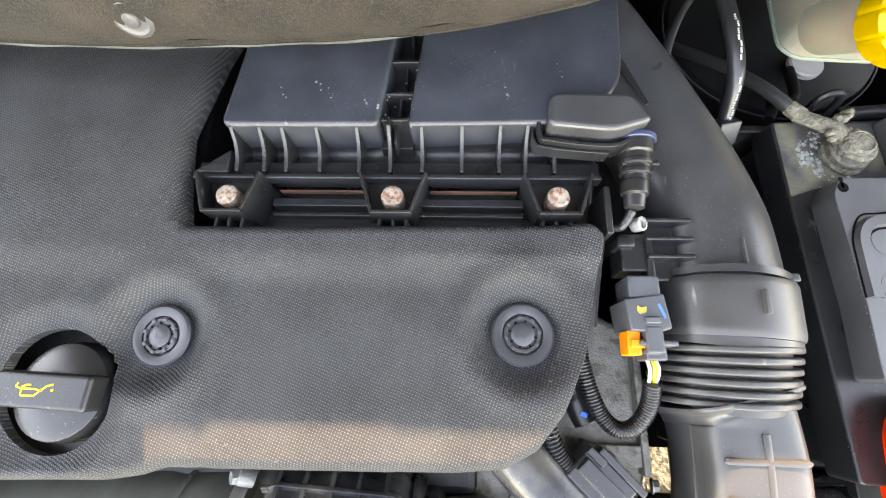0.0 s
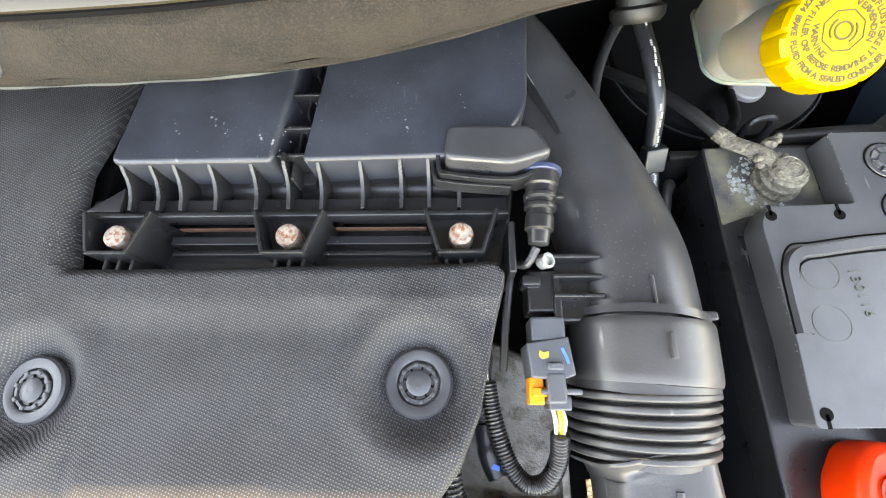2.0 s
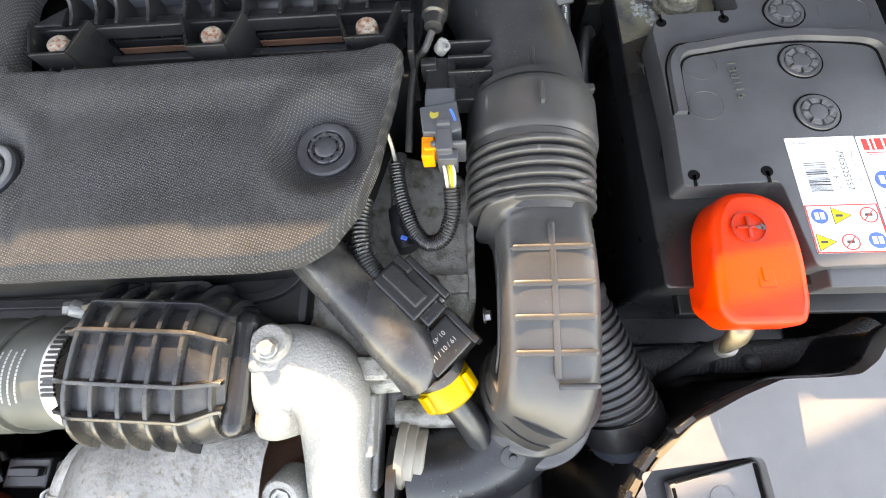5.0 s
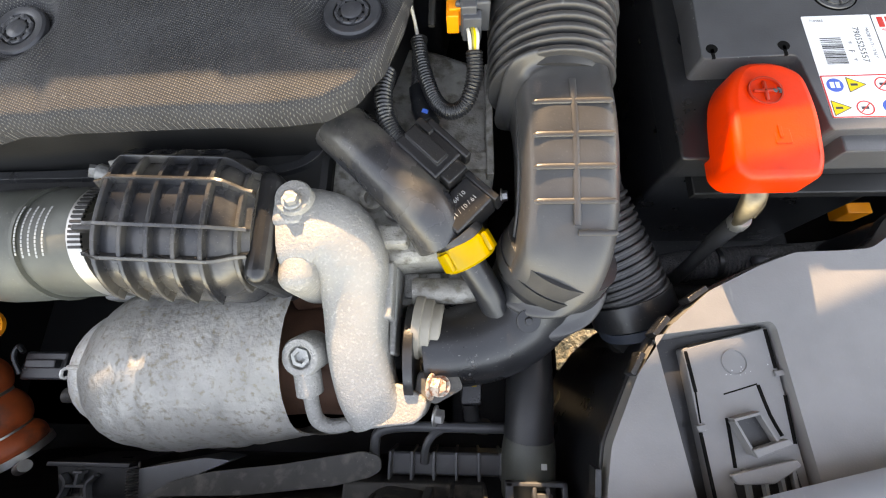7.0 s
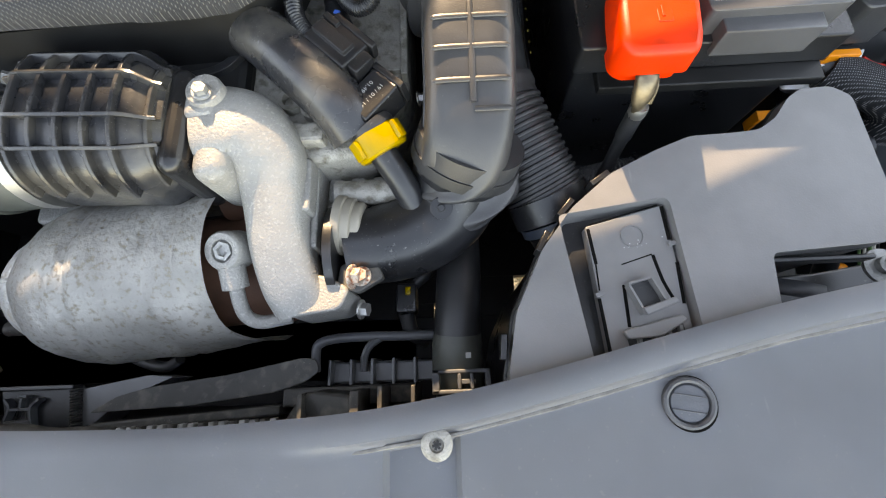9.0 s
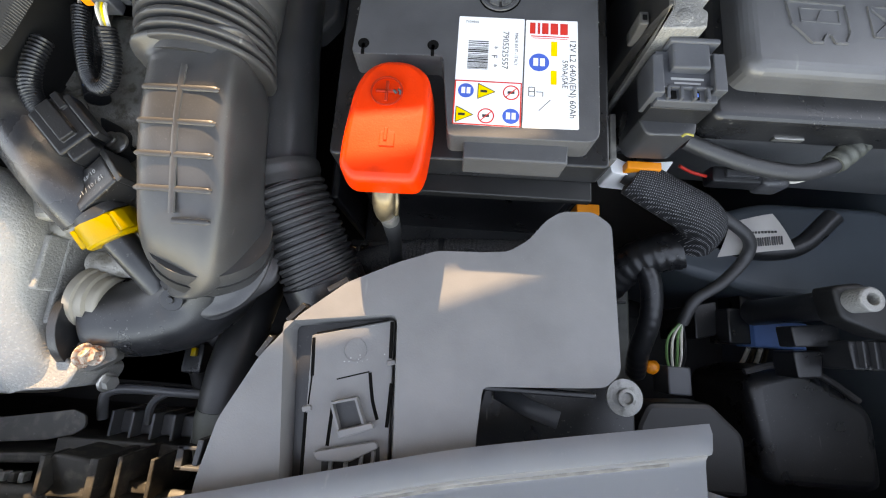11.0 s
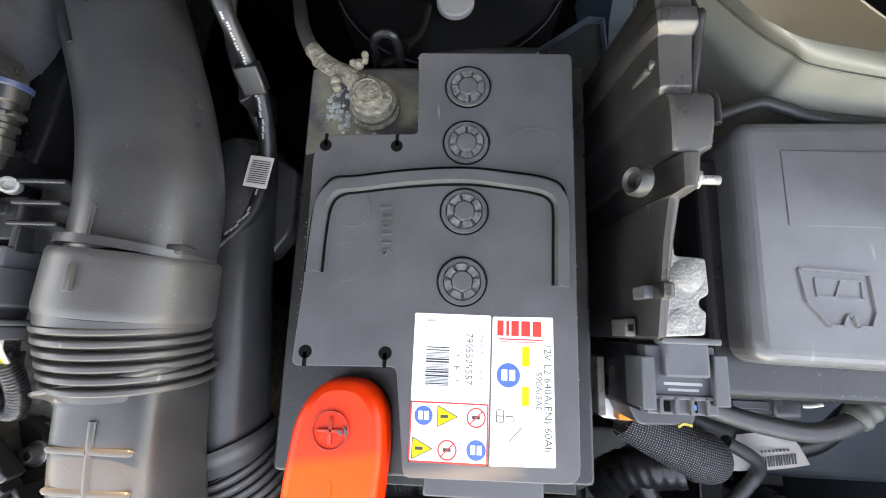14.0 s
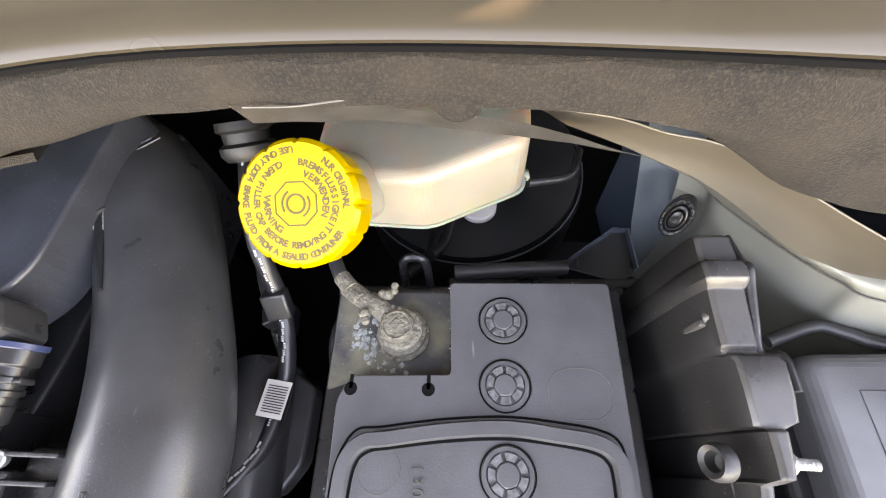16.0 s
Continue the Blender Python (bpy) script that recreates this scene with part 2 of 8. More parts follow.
def textile(name="woven_cover_skin", base=(0.030, 0.0305, 0.033), scale=195.0, turn=20, light=(0.190, 0.184, 0.172)):
    """Black textile with a small diagonal weave."""
    m = material(name, base, 0.66, vary=0.3, patch=22, bump=0.0, dust=0.4, dust_scale=420)
    n, l = m.node_tree.nodes, m.node_tree.links
    b = n["Principled BSDF"]
    b.inputs["Specular IOR Level"].default_value = 0.25
    tc = n.new("ShaderNodeTexCoord")
    rot = n.new("ShaderNodeMapping")
    rot.inputs["Rotation"].default_value = (0, 0, radians(turn))
    l.new(tc.outputs["Object"], rot.inputs["Vector"])
    waves = []
    for d in ("X", "Y"):
        w = n.new("ShaderNodeTexWave")
        w.bands_direction = d
        w.inputs["Scale"].default_value = scale
        w.inputs["Distortion"].default_value = 1.2
        w.inputs["Detail"].default_value = 2.0
        w.inputs["Detail Scale"].default_value = 2.0
        l.new(rot.outputs[0], w.inputs["Vector"])
        waves.append(w)
    mul = n.new("ShaderNodeMath")
    mul.operation = "MULTIPLY"
    l.new(waves[0].outputs["Fac"], mul.inputs[0])
    l.new(waves[1].outputs["Fac"], mul.inputs[1])
    bp = n.new("ShaderNodeBump")
    bp.inputs["Strength"].default_value, bp.inputs["Distance"].default_value = 0.5, 0.0010
    l.new(mul.outputs[0], bp.inputs["Height"])
    l.new(bp.outputs[0], b.inputs["Normal"])
    old = b.inputs["Base Color"].links[0].from_socket
    worn = n.new("ShaderNodeMix")
    worn.data_type = "RGBA"
    top = n.new("ShaderNodeMapRange")
    top.inputs[1].default_value, top.inputs[2].default_value = 0.45, 0.95
    top.inputs[4].default_value = 0.55
    l.new(mul.outputs[0], top.inputs[0])
    l.new(top.outputs[0], worn.inputs[0])
    l.new(old, worn.inputs[6])
    worn.inputs[7].default_value = (*light, 1)
    l.new(worn.outputs[2], b.inputs["Base Color"])
    return m


TEXTILE = textile()
BRAID = textile("braided_sleeve_weave", (0.012, 0.0125, 0.014), 190.0, 15, (0.40, 0.40, 0.41))

# ---- mesh helpers ----


def part(name, bm, mat, parent=None, label="", angle=38, smooth=True):
    """Links a bmesh as one mesh object, under a thing or part where one is given."""
    bmesh.ops.recalc_face_normals(bm, faces=bm.faces[:])
    me = bpy.data.meshes.new(name)
    bm.to_mesh(me)
    bm.free()
    me.materials.append(mat)
    if smooth:
        me.set_sharp_from_angle(angle=radians(angle))
        areas = sorted(p.area for p in me.polygons)
        large = 12 * areas[len(areas) // 2]
        for p in me.polygons:
            p.use_smooth = len(p.vertices) < 5 and p.area < large
    ob = new(name, me)
    if parent:
        ob.parent = parent
        ob.matrix_parent_inverse = WORLD_INV.get(parent.name, Matrix.Identity(4))
    WORLD_INV[ob.name] = Matrix.Identity(4)
    if label:
        tagged(ob, label)
    return ob


WORLD_INV = {}


def thing(name, label, category, at=(0, 0, 0), group="", kind=""):
    ob = new(name)
    ob.empty_display_size = 0.02
    ob.location = at
    WORLD_INV[ob.name] = Matrix.Translation(at).inverted()
    return tagged(ob, label, category, group, kind)


def fillet(pts, r, n=5):
    """A closed outline with its corners rounded; r: one radius or one for each corner."""
    out, k = [], len(pts)
    for i in range(k):
        p, a, c = Vector(pts[i]), Vector(pts[i - 1]), Vector(pts[(i + 1) % k])
        rad = r[i] if isinstance(r, (list, tuple)) else r
        u, v = (a - p), (c - p)
        lu, lv = u.length, v.length
        if lu < 1e-6 or lv < 1e-6 or rad <= 0:
            out.append(p)
            continue
        u, v = u / lu, v / lv
        d = min(rad, 0.48 * lu, 0.48 * lv)
        for j in range(n + 1):
            s = j / n
            out.append((p + u * d) * (1 - s) ** 2 + p * 2 * s * (1 - s) + (p + v * d) * s * s)
    return [(q.x, q.y) for q in out]


def prism(outline, z0, z1, bevel=0.0, seg=2, bm=None, m=None):
    """An upright block over an outline, its top edge rounded."""
    b = bmesh.new()
    f = b.faces.new([b.verts.new((x, y, z1)) for x, y in outline])
    f.normal_update()
    if f.normal.z < 0:
        f.normal_flip()
    ext = bmesh.ops.extrude_face_region(b, geom=[f])
    low = [v for v in ext["geom"] if isinstance(v, bmesh.types.BMVert)]
    for v in low:
        v.co.z = z0
    b.normal_update()
    if bevel:
        top = [e for e in b.edges if all(abs(v.co.z - z1) < 1e-7 for v in e.verts)]
        bmesh.ops.bevel(b, geom=top, offset=bevel, segments=seg, profile=0.5, affect="EDGES", clamp_overlap=True)
    return join(b, bm, m)


def join(b, bm=None, m=None):
    if m is not None:
        b.transform(m)
    if bm is None:
        return b
    me = bpy.data.meshes.new("tmp")
    b.to_mesh(me)
    b.free()
    bm.from_mesh(me)
    bpy.data.meshes.remove(me)
    return bm


def rbox(x0, x1, y0, y1, z0, z1, bevel=0.001, bm=None, m=None, seg=2):
    b = bmesh.new()
    bmesh.ops.create_cube(b, size=1.0)
    for v in b.verts:
        v.co = ((x0 + x1) / 2 + v.co.x * (x1 - x0), (y0 + y1) / 2 + v.co.y * (y1 - y0), (z0 + z1) / 2 + v.co.z * (z1 - z0))
    if bevel:
        bmesh.ops.bevel(b, geom=b.edges[:], offset=bevel, segments=seg, profile=0.5, affect="EDGES", clamp_overlap=True)
    return join(b, bm, m)


def lathe(profile, seg=28, bm=None, m=None):
    """A turned body: (radius, height) pairs round z."""
    b = bmesh.new()
    rings = []
    for r, z in profile:
        rings.append([b.verts.new((r * math.cos(2 * math.pi * i / seg), r * math.sin(2 * math.pi * i / seg), z)) for i in range(seg)])
    for a, c in zip(rings, rings[1:]):
        for i in range(seg):
            b.faces.new((a[i], a[(i + 1) % seg], c[(i + 1) % seg], c[i]))
    b.faces.new(rings[0][::-1])
    b.faces.new(rings[-1])
    return join(b, bm, m)


def spline(pts, n):
    """Points on a smooth curve through pts."""
    p = [Vector(q) for q in pts]
    p = [p[0] * 2 - p[1]] + p + [p[-1] * 2 - p[-2]]
    out, k = [], len(p) - 3
    for i in range(n + 1):
        u = min(i / n * k, k - 1e-6)
        j = int(u)
        s = u - j
        a, b, c, d = p[j:j + 4]
        out.append(0.5 * (2 * b + (c - a) * s + (2 * a - 5 * b + 4 * c - d) * s * s + (3 * b - a - 3 * c + d) * s ** 3))
    return out


def tube(pts, r, n=30, seg=14, rfun=None, bm=None, up=(0, 0, 1), power=2.0, flat=1.0, straight=False):
    """A round or flattened bar along a curve. r: radius or (start, end); rfun(s) scales it along the way; flat: height over width."""
    path = [Vector(q) for q in pts] if straight else spline(pts, n)
    k = len(path) - 1
    b = bmesh.new()
    rings = []
    up = Vector(up)
    for i, p in enumerate(path):
        t = (path[min(i + 1, k)] - path[max(i - 1, 0)]).normalized()
        side = t.cross(up)
        side = side.normalized() if side.length > 0.05 else t.cross(Vector((0, 1, 0.01))).normalized()
        nrm = side.cross(t).normalized()
        s = i / k
        rad = r if isinstance(r, (int, float)) else r[0] + (r[1] - r[0]) * s
        if rfun:
            rad *= rfun(s)
        ring = []
        for j in range(seg):
            a = 2 * math.pi * j / seg
            c, q = math.cos(a), math.sin(a)
            if power != 2.0:
                c, q = math.copysign(abs(c) ** (2 / power), c), math.copysign(abs(q) ** (2 / power), q)
            ring.append(b.verts.new(p + side * c * rad + nrm * q * rad * flat))
        rings.append(ring)
    for a, c in zip(rings, rings[1:]):
        for j in range(seg):
            b.faces.new((a[j], a[(j + 1) % seg], c[(j + 1) % seg], c[j]))
    b.faces.new(rings[0][::-1])
    b.faces.new(rings[-1])
    return join(b, bm)


def corrugated(count, depth):
    return lambda s: 1.0 + depth * (0.5 - 0.5 * math.cos(2 * math.pi * count * s))


def axis_m(at, way):
    """A pose whose z points along way."""
    return Matrix.Translation(at) @ Vector(way).to_track_quat("Z", "Y").to_matrix().to_4x4()


def ribbon(pts, w, z, h, n=40, bm=None):
    """A flat strip of width w along a curve in the plane, from z up by h."""
    path = spline([(x, y, 0) for x, y in pts], n)
    b = bmesh.new()
    rows = []
    for i, p in enumerate(path):
        t = (path[min(i + 1, n)] - path[max(i - 1, 0)]).normalized()
        s = Vector((-t.y, t.x, 0)) * w / 2
        rows.append([b.verts.new((p - s) + Vector((0, 0, z))), b.verts.new((p - s * 0.75) + Vector((0, 0, z + h))),
                     b.verts.new((p + s * 0.75) + Vector((0, 0, z + h))), b.verts.new((p + s) + Vector((0, 0, z)))])
    for a, c in zip(rows, rows[1:]):
        for j in range(3):
            b.faces.new((a[j], a[j + 1], c[j + 1], c[j]))
    b.faces.new(rows[0])
    b.faces.new(rows[-1][::-1])
    return join(b, bm)


def disc(x, y, z, r, h=0.0006, seg=28, bm=None):
    return lathe([(r, 0), (r, h * 0.7), (r * 0.97, h)], seg, bm, Matrix.Translation((x, y, z)))


def ring(x, y, z, r0, r1, h, seg=32, bm=None, a0=0.0, a1=360.0):
    """A flat ring or a piece of one."""
    b = bmesh.new()
    whole = a1 - a0 >= 360
    k = seg if whole else seg + 1
    vs = []
    for i in range(k):
        a = radians(a0 + (a1 - a0) * i / seg)
        c, s = math.cos(a), math.sin(a)
        vs.append([b.verts.new((x + q * c, y + q * s, zz)) for q, zz in ((r0, z), (r0, z + h), (r1, z + h), (r1, z))])
    for i in range(k if whole else k - 1):
        p, q = vs[i], vs[(i + 1) % k]
        for j in range(3):
            b.faces.new((p[j], p[j + 1], q[j + 1], q[j]))
    if not whole:
        b.faces.new(vs[0])
        b.faces.new(vs[-1][::-1])
    return join(b, bm)


def words(body, size, x, y, z, turn, mat, parent, name="lettering", height=0.00015, m=None, label="", bold=0.0):
    """Raised or printed lettering, centred at a place."""
    c = bpy.data.curves.new(name, "FONT")
    c.body, c.size, c.extrude, c.align_x, c.align_y = body, size, height, "CENTER", "CENTER"
    c.resolution_u = 2
    c.offset = bold
    tmp = bpy.data.objects.new("tmp", c)
    me = bpy.data.meshes.new_from_object(tmp)
    bpy.data.objects.remove(tmp)
    bm = bmesh.new()
    bm.from_mesh(me)
    bpy.data.meshes.remove(me)
    bm.transform(m if m is not None else pose(x, y, z, 0, 0, turn))
    return part(name, bm, mat, parent, label, smooth=False)


def lump(x, y, z, r, bm=None, rough=0.35, sub=3, squash=1.0, freq=90.0):
    """An uneven lump."""
    b = bmesh.new()
    bmesh.ops.create_icosphere(b, subdivisions=sub, radius=r)
    for v in b.verts:
        d = noise.noise(Vector((v.co.x + x, v.co.y + y, v.co.z + z)) * freq)
        v.co *= 1 + rough * d
        v.co.z *= squash
    b.transform(Matrix.Translation((x, y, z)))
    return join(b, bm)


def hexbolt(name, at, way, r, mat, parent, washer=True, socket=False, label=""):
    prof = [(r * 1.35, 0), (r * 1.35, r * 0.22), (r * 1.2, r * 0.3)] if washer else [(r, 0), (r, r * 0.25)]
    bm = lathe(prof, 24)
    b = bmesh.new()
    bmesh.ops.create_cone(b, cap_ends=True, segments=6 if not socket else 24, radius1=r, radius2=r * 0.94, depth=r * 0.9)
    b.transform(Matrix.Translation((0, 0, r * 0.7)))
    join(b, bm)
    if socket:
        lathe([(r * 0.62, r * 1.15), (r * 0.62, r * 1.28), (r * 0.42, r * 1.28), (r * 0.40, r * 1.05)], 6, bm)
    bm.transform(axis_m(at, way))
    return part(name, bm, mat, parent, label)


def smooth01(a, b, v):
    s = min(1.0, max(0.0, (v - a) / (b - a)))
    return s * s * (3 - 2 * s)


def path_at(pts, v):
    """Straight-line interpolation in a table of (key, value) pairs in rising key order."""
    if v <= pts[0][0]:
        return pts[0][1]
    for (a, p), (b, q) in zip(pts, pts[1:]):
        if v <= b:
            return p + (q - p) * (v - a) / (b - a)
    return pts[-1][1]

# ---- setting: ground, engine bay, cowl, front panel, wing ----
g = bmesh.new()
bmesh.ops.create_grid(g, x_segments=40, y_segments=40, size=60)
tagged(part("ground", g, GRAVEL), "sunlit brown gravel under the car", "ground", kind="structure")

# bonnet, raised and hinged behind the cowl, out of view above
hood = thing("bonnet", "raised car bonnet with grey paint", "bonnet", (-0.45, 0.30, 1.2))
hb = bmesh.new()
# unseen lower edge: heights set so that its shadow bounds the sun patches
BONNET_Z = [(-1.2, 1.102), (-0.52, 1.104), (-0.43, 1.114), (-0.36, 1.122), (-0.30, 1.117), (-0.21, 1.0996), (-0.145, 1.089), (-0.105, 1.085), (-0.06, 1.074), (0.0, 1.062), (0.45, 1.05)]
rows = []
for i in range(45):
    x = -1.20 + 1.65 * i / 44
    rows.append([(x, 0.300 + 0.03 * abs(x + 0.4), path_at(BONNET_Z, x)), (x, 0.225, 1.24), (x, 0.10, 1.42), (x, -0.05, 1.61), (x, -0.23, 1.80)])
vs = [[hb.verts.new(p) for p in r] for r in rows]
for a, c in zip(vs, vs[1:]):
    for j in range(4):
        hb.faces.new((a[j], a[j + 1], c[j + 1], c[j]))
bmesh.ops.solidify(hb, geom=hb.faces[:], thickness=0.02)
part("panel", hb, RUBBER, hood, "dark insulated underside of the bonnet")
for x in (-1.15, 0.40):
    part("hinge", tube([(x, 0.42, 0.95), (x, 0.38, 1.02), (x, 0.30, 1.12)], 0.012, 10, 8), DARK, hood)

# cowl: painted scuttle, seal and felt pad over the rear of the bay
COWL = [(-1.3, 0.103), (-0.62, 0.07), (-0.53, 0.064), (-0.45, 0.064), (-0.37, 0.068), (-0.3, 0.081), (-0.235, 0.102), (-0.187, 0.112), (-0.15, 0.118), (-0.1, 0.120), (-0.06, 0.120), (0.0, 0.116), (0.06, 0.109), (0.12, 0.101), (0.2, 0.090), (0.4, 0.066)]


def cowl_strip(x0, x1, n, prof, wob=0.0, bm=None):
    """A strip along the cowl line: (back, height) pairs across it."""
    b = bmesh.new()
    rows = []
    for i in range(n + 1):
        x = x0 + (x1 - x0) * i / n
        y = sum(path_at(COWL, x + d) for d in (-0.03, -0.015, 0, 0.015, 0.03)) / 5
        w = [wob * noise.noise(Vector((x * 40, j * 1.7, 0.3))) for j in range(len(prof))]
        rows.append([b.verts.new((x, y + p[0] + w[j], p[1] + w[j] * 0.8 + 0.006 * smooth01(-0.34, -0.12, x))) for j, p in enumerate(prof)])
    for a, c in zip(rows, rows[1:]):
        for j in range(len(prof) - 1):
            b.faces.new((a[j], a[j + 1], c[j + 1], c[j]))
    return join(b, bm)


cowl = thing("cowl_panel", "taupe painted cowl panel over the back of the bay", "car body", (-0.4, 0.2, 0.95), kind="structure")
part("painted_panel", cowl_strip(-1.2, 0.40, 80, [(0.006, 0.9415), (0.000, 0.9425), (-0.0005, 0.9440), (0.001, 0.9460), (0.005, 0.9480), (0.011, 0.9500), (0.018, 0.9515), (0.021, 0.9540), (0.026, 0.9562), (0.036, 0.9600), (0.046, 0.9625), (0.049, 0.9650), (0.058, 0.9685), (0.075, 0.974), (0.085, 0.978), (0.13, 0.99), (0.30, 1.01), (0.34, 0.90), (0.34, 0.70)]), PAINT_COWL, cowl)
part("rubber_seal", cowl_strip(-1.2, 0.40, 80, [(0.010, 0.9395), (0.000, 0.9395), (-0.0018, 0.9407), (-0.0010, 0.9422), (0.008, 0.9426)]), GAP, cowl, "thin black rubber seal")
felt = [(0.03, 0.9385), (0.006, 0.9405), (-0.001, 0.9370), (-0.0045, 0.929), (-0.005, 0.916), (-0.002, 0.908), (0.006, 0.903), (0.030, 0.905), (0.06, 0.915), (0.20, 0.92)]
pad = cowl_strip(-1.2, 0.40, 170, felt, 0.0022)
for v in pad.verts:
    lift = smooth01(-0.22, -0.10, v.co.x) * (0.018 + 0.004 * noise.noise(Vector((v.co.x * 28, 0.7, 0.1))) - 0.050 * smooth01(0.02, 0.14, v.co.x))
    v.co.z += lift * smooth01(0.930, 0.909, v.co.z)
part("felt_pad", pad, FELT, cowl, "worn brown felt insulation pad")
part("pad_backing", cowl_strip(-1.2, -0.20, 60, [(0.004, 0.904), (0.002, 0.9020), (0.002, 0.9010), (0.012, 0.9005), (0.10, 0.902)], 0.0006), FELT, cowl, "frayed grey backing edge of the pad")
part("frayed_edge", cowl_strip(-0.80, -0.36, 90, [(0.0016, 0.9022), (0.0008, 0.9018), (0.0016, 0.9013)], 0.0006), RUBBER_GREY, cowl, "frayed pale threads")
lip_low = spline([(-0.104, 0.1210, 0.9140), (-0.085, 0.1330, 0.9020), (-0.060, 0.1395, 0.8950), (-0.030, 0.1415, 0.8880), (0.025, 0.1405, 0.8780), (0.050, 0.1385, 0.8732), (0.0675, 0.1370, 0.8697)], 40)
lip_up = [p + Vector((0, -0.007, 0.016)) * (1.0 - 0.97 * smooth01(-0.005, 0.066, p.x)) for p in lip_low]
bm = bmesh.new()
rows = [[bm.verts.new(p.lerp(q, k / 3) + Vector((0, 0, 0.0006 * noise.noise(p * 70)))) for k in range(4)] for p, q in zip(lip_low, lip_up)]
for a, c in zip(rows, rows[1:]):
    for j in range(3):
        bm.faces.new((a[j], a[j + 1], c[j + 1], c[j]))
bmesh.ops.solidify(bm, geom=bm.faces[:], thickness=0.0012)
part("metal_lip", bm, LIP_GREY, cowl, "dusty grey metal lip")
part("torn_edge", tube([(-0.098, 0.1125, 0.9300), (-0.080, 0.1135, 0.9290), (-0.060, 0.1150, 0.9300), (-0.045, 0.1160, 0.9285)], 0.0004, 30, 6), LIP_GREY, cowl, "pale torn edge of the felt")
# added block, out of view, that cuts off the sun band on the left
part("sun_block_end", prism(fillet([(-1.2, 0.10), (-0.547, 0.090), (-0.56, 0.13), (-1.2, 0.16)], 0.01), 0.95, 1.01, 0.006), RUBBER, cowl)
clip = lathe([(0.0145, 0), (0.014, 0.0012), (0.0115, 0.0020), (0.009, 0.0010), (0.006, 0.0014), (0.005, 0.0030), (0.002, 0.0034)], 24)
clip.transform(axis_m((-0.4945, 0.0605, 0.9245), (0.05, -0.96, 0.20)) @ Matrix.Scale(0.66, 4))
part("clip", clip, PLASTIC_FAST, cowl, "dirty grey push clip")
clip = lathe([(0.010, -0.001), (0.009, 0.0006), (0.006, 0.0002), (0.004, 0.0010)], 24)
clip.transform(axis_m((-0.022, 0.1140, 0.9330), (0, -0.8, 0.6)))
part("clip", clip, FELT, cowl, "felt-covered push clip")

# added ridge, out of view: its straight top edge bounds the sun band
RIDGE_Z = [(-1.2, 1.030), (-0.53, 1.023), (-0.32, 1.021), (-0.26, 1.016), (-0.06, 0.998), (0.40, 0.960)]
bm = bmesh.new()
rows = []
for i in range(41):
    x = -1.2 + 1.6 * i / 40
    z = path_at(RIDGE_Z, x)
    rows.append([bm.verts.new((x, y, z + d)) for y, d in ((0.235, -0.10), (0.190, -0.012), (0.191, 0.0), (0.200, 0.003), (0.28, -0.002), (0.31, -0.10))])
for a, c in zip(rows, rows[1:]):
    for j in range(5):
        bm.faces.new((a[j], a[j + 1], c[j + 1], c[j]))
part("sun_block_ridge", bm, RUBBER, cowl, "unseen black ridge added to block the sun")

# bay floor, engine mass and dark supports below everything
bay = thing("undertray", "near-black undertray and bulkhead of the bay", "car body", (-0.4, 0, 0.3), kind="structure")
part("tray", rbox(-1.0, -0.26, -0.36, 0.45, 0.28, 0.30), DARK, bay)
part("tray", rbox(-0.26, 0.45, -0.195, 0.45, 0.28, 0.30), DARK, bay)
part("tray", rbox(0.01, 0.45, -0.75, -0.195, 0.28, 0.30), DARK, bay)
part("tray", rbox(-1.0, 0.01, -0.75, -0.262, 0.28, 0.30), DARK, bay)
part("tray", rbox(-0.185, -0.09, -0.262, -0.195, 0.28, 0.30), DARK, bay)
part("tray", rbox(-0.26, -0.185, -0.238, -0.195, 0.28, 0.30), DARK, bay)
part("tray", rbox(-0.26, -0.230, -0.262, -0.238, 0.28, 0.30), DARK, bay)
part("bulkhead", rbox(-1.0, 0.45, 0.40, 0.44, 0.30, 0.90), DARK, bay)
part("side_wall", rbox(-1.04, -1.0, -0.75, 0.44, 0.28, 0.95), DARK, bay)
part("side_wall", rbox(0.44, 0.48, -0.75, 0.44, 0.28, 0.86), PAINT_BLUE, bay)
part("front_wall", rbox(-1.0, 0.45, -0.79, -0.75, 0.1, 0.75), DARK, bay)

block = thing("engine_block", "engine mass in near-black under the cover", "engine", (-0.5, 0, 0.3))
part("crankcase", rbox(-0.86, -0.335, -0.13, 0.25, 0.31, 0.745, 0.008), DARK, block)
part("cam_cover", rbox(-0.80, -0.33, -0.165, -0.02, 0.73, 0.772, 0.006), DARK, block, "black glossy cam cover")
bm = bmesh.new()
ribbon([(-0.80, -0.150), (-0.45, -0.148), (-0.36, -0.146), (-0.33, -0.125)], 0.008, 0.772, 0.004, 30, bm)
ribbon([(-0.80, -0.135), (-0.45, -0.133), (-0.37, -0.131), (-0.345, -0.115)], 0.004, 0.772, 0.003, 30, bm)
part("gasket_rib", bm, PLASTIC, block)

gear = thing("gearbox_housing", "grey cast aluminium gearbox housing with bolts", "engine", (-0.25, -0.1, 0.5))
part("casting", prism(fillet([(-0.335, -0.165), (-0.335, -0.03), (-0.268, -0.035), (-0.222, -0.055), (-0.218, -0.150), (-0.245, -0.205), (-0.30, -0.21)], 0.012), 0.45, 0.762, 0.006, 3), GEARBOX, gear)
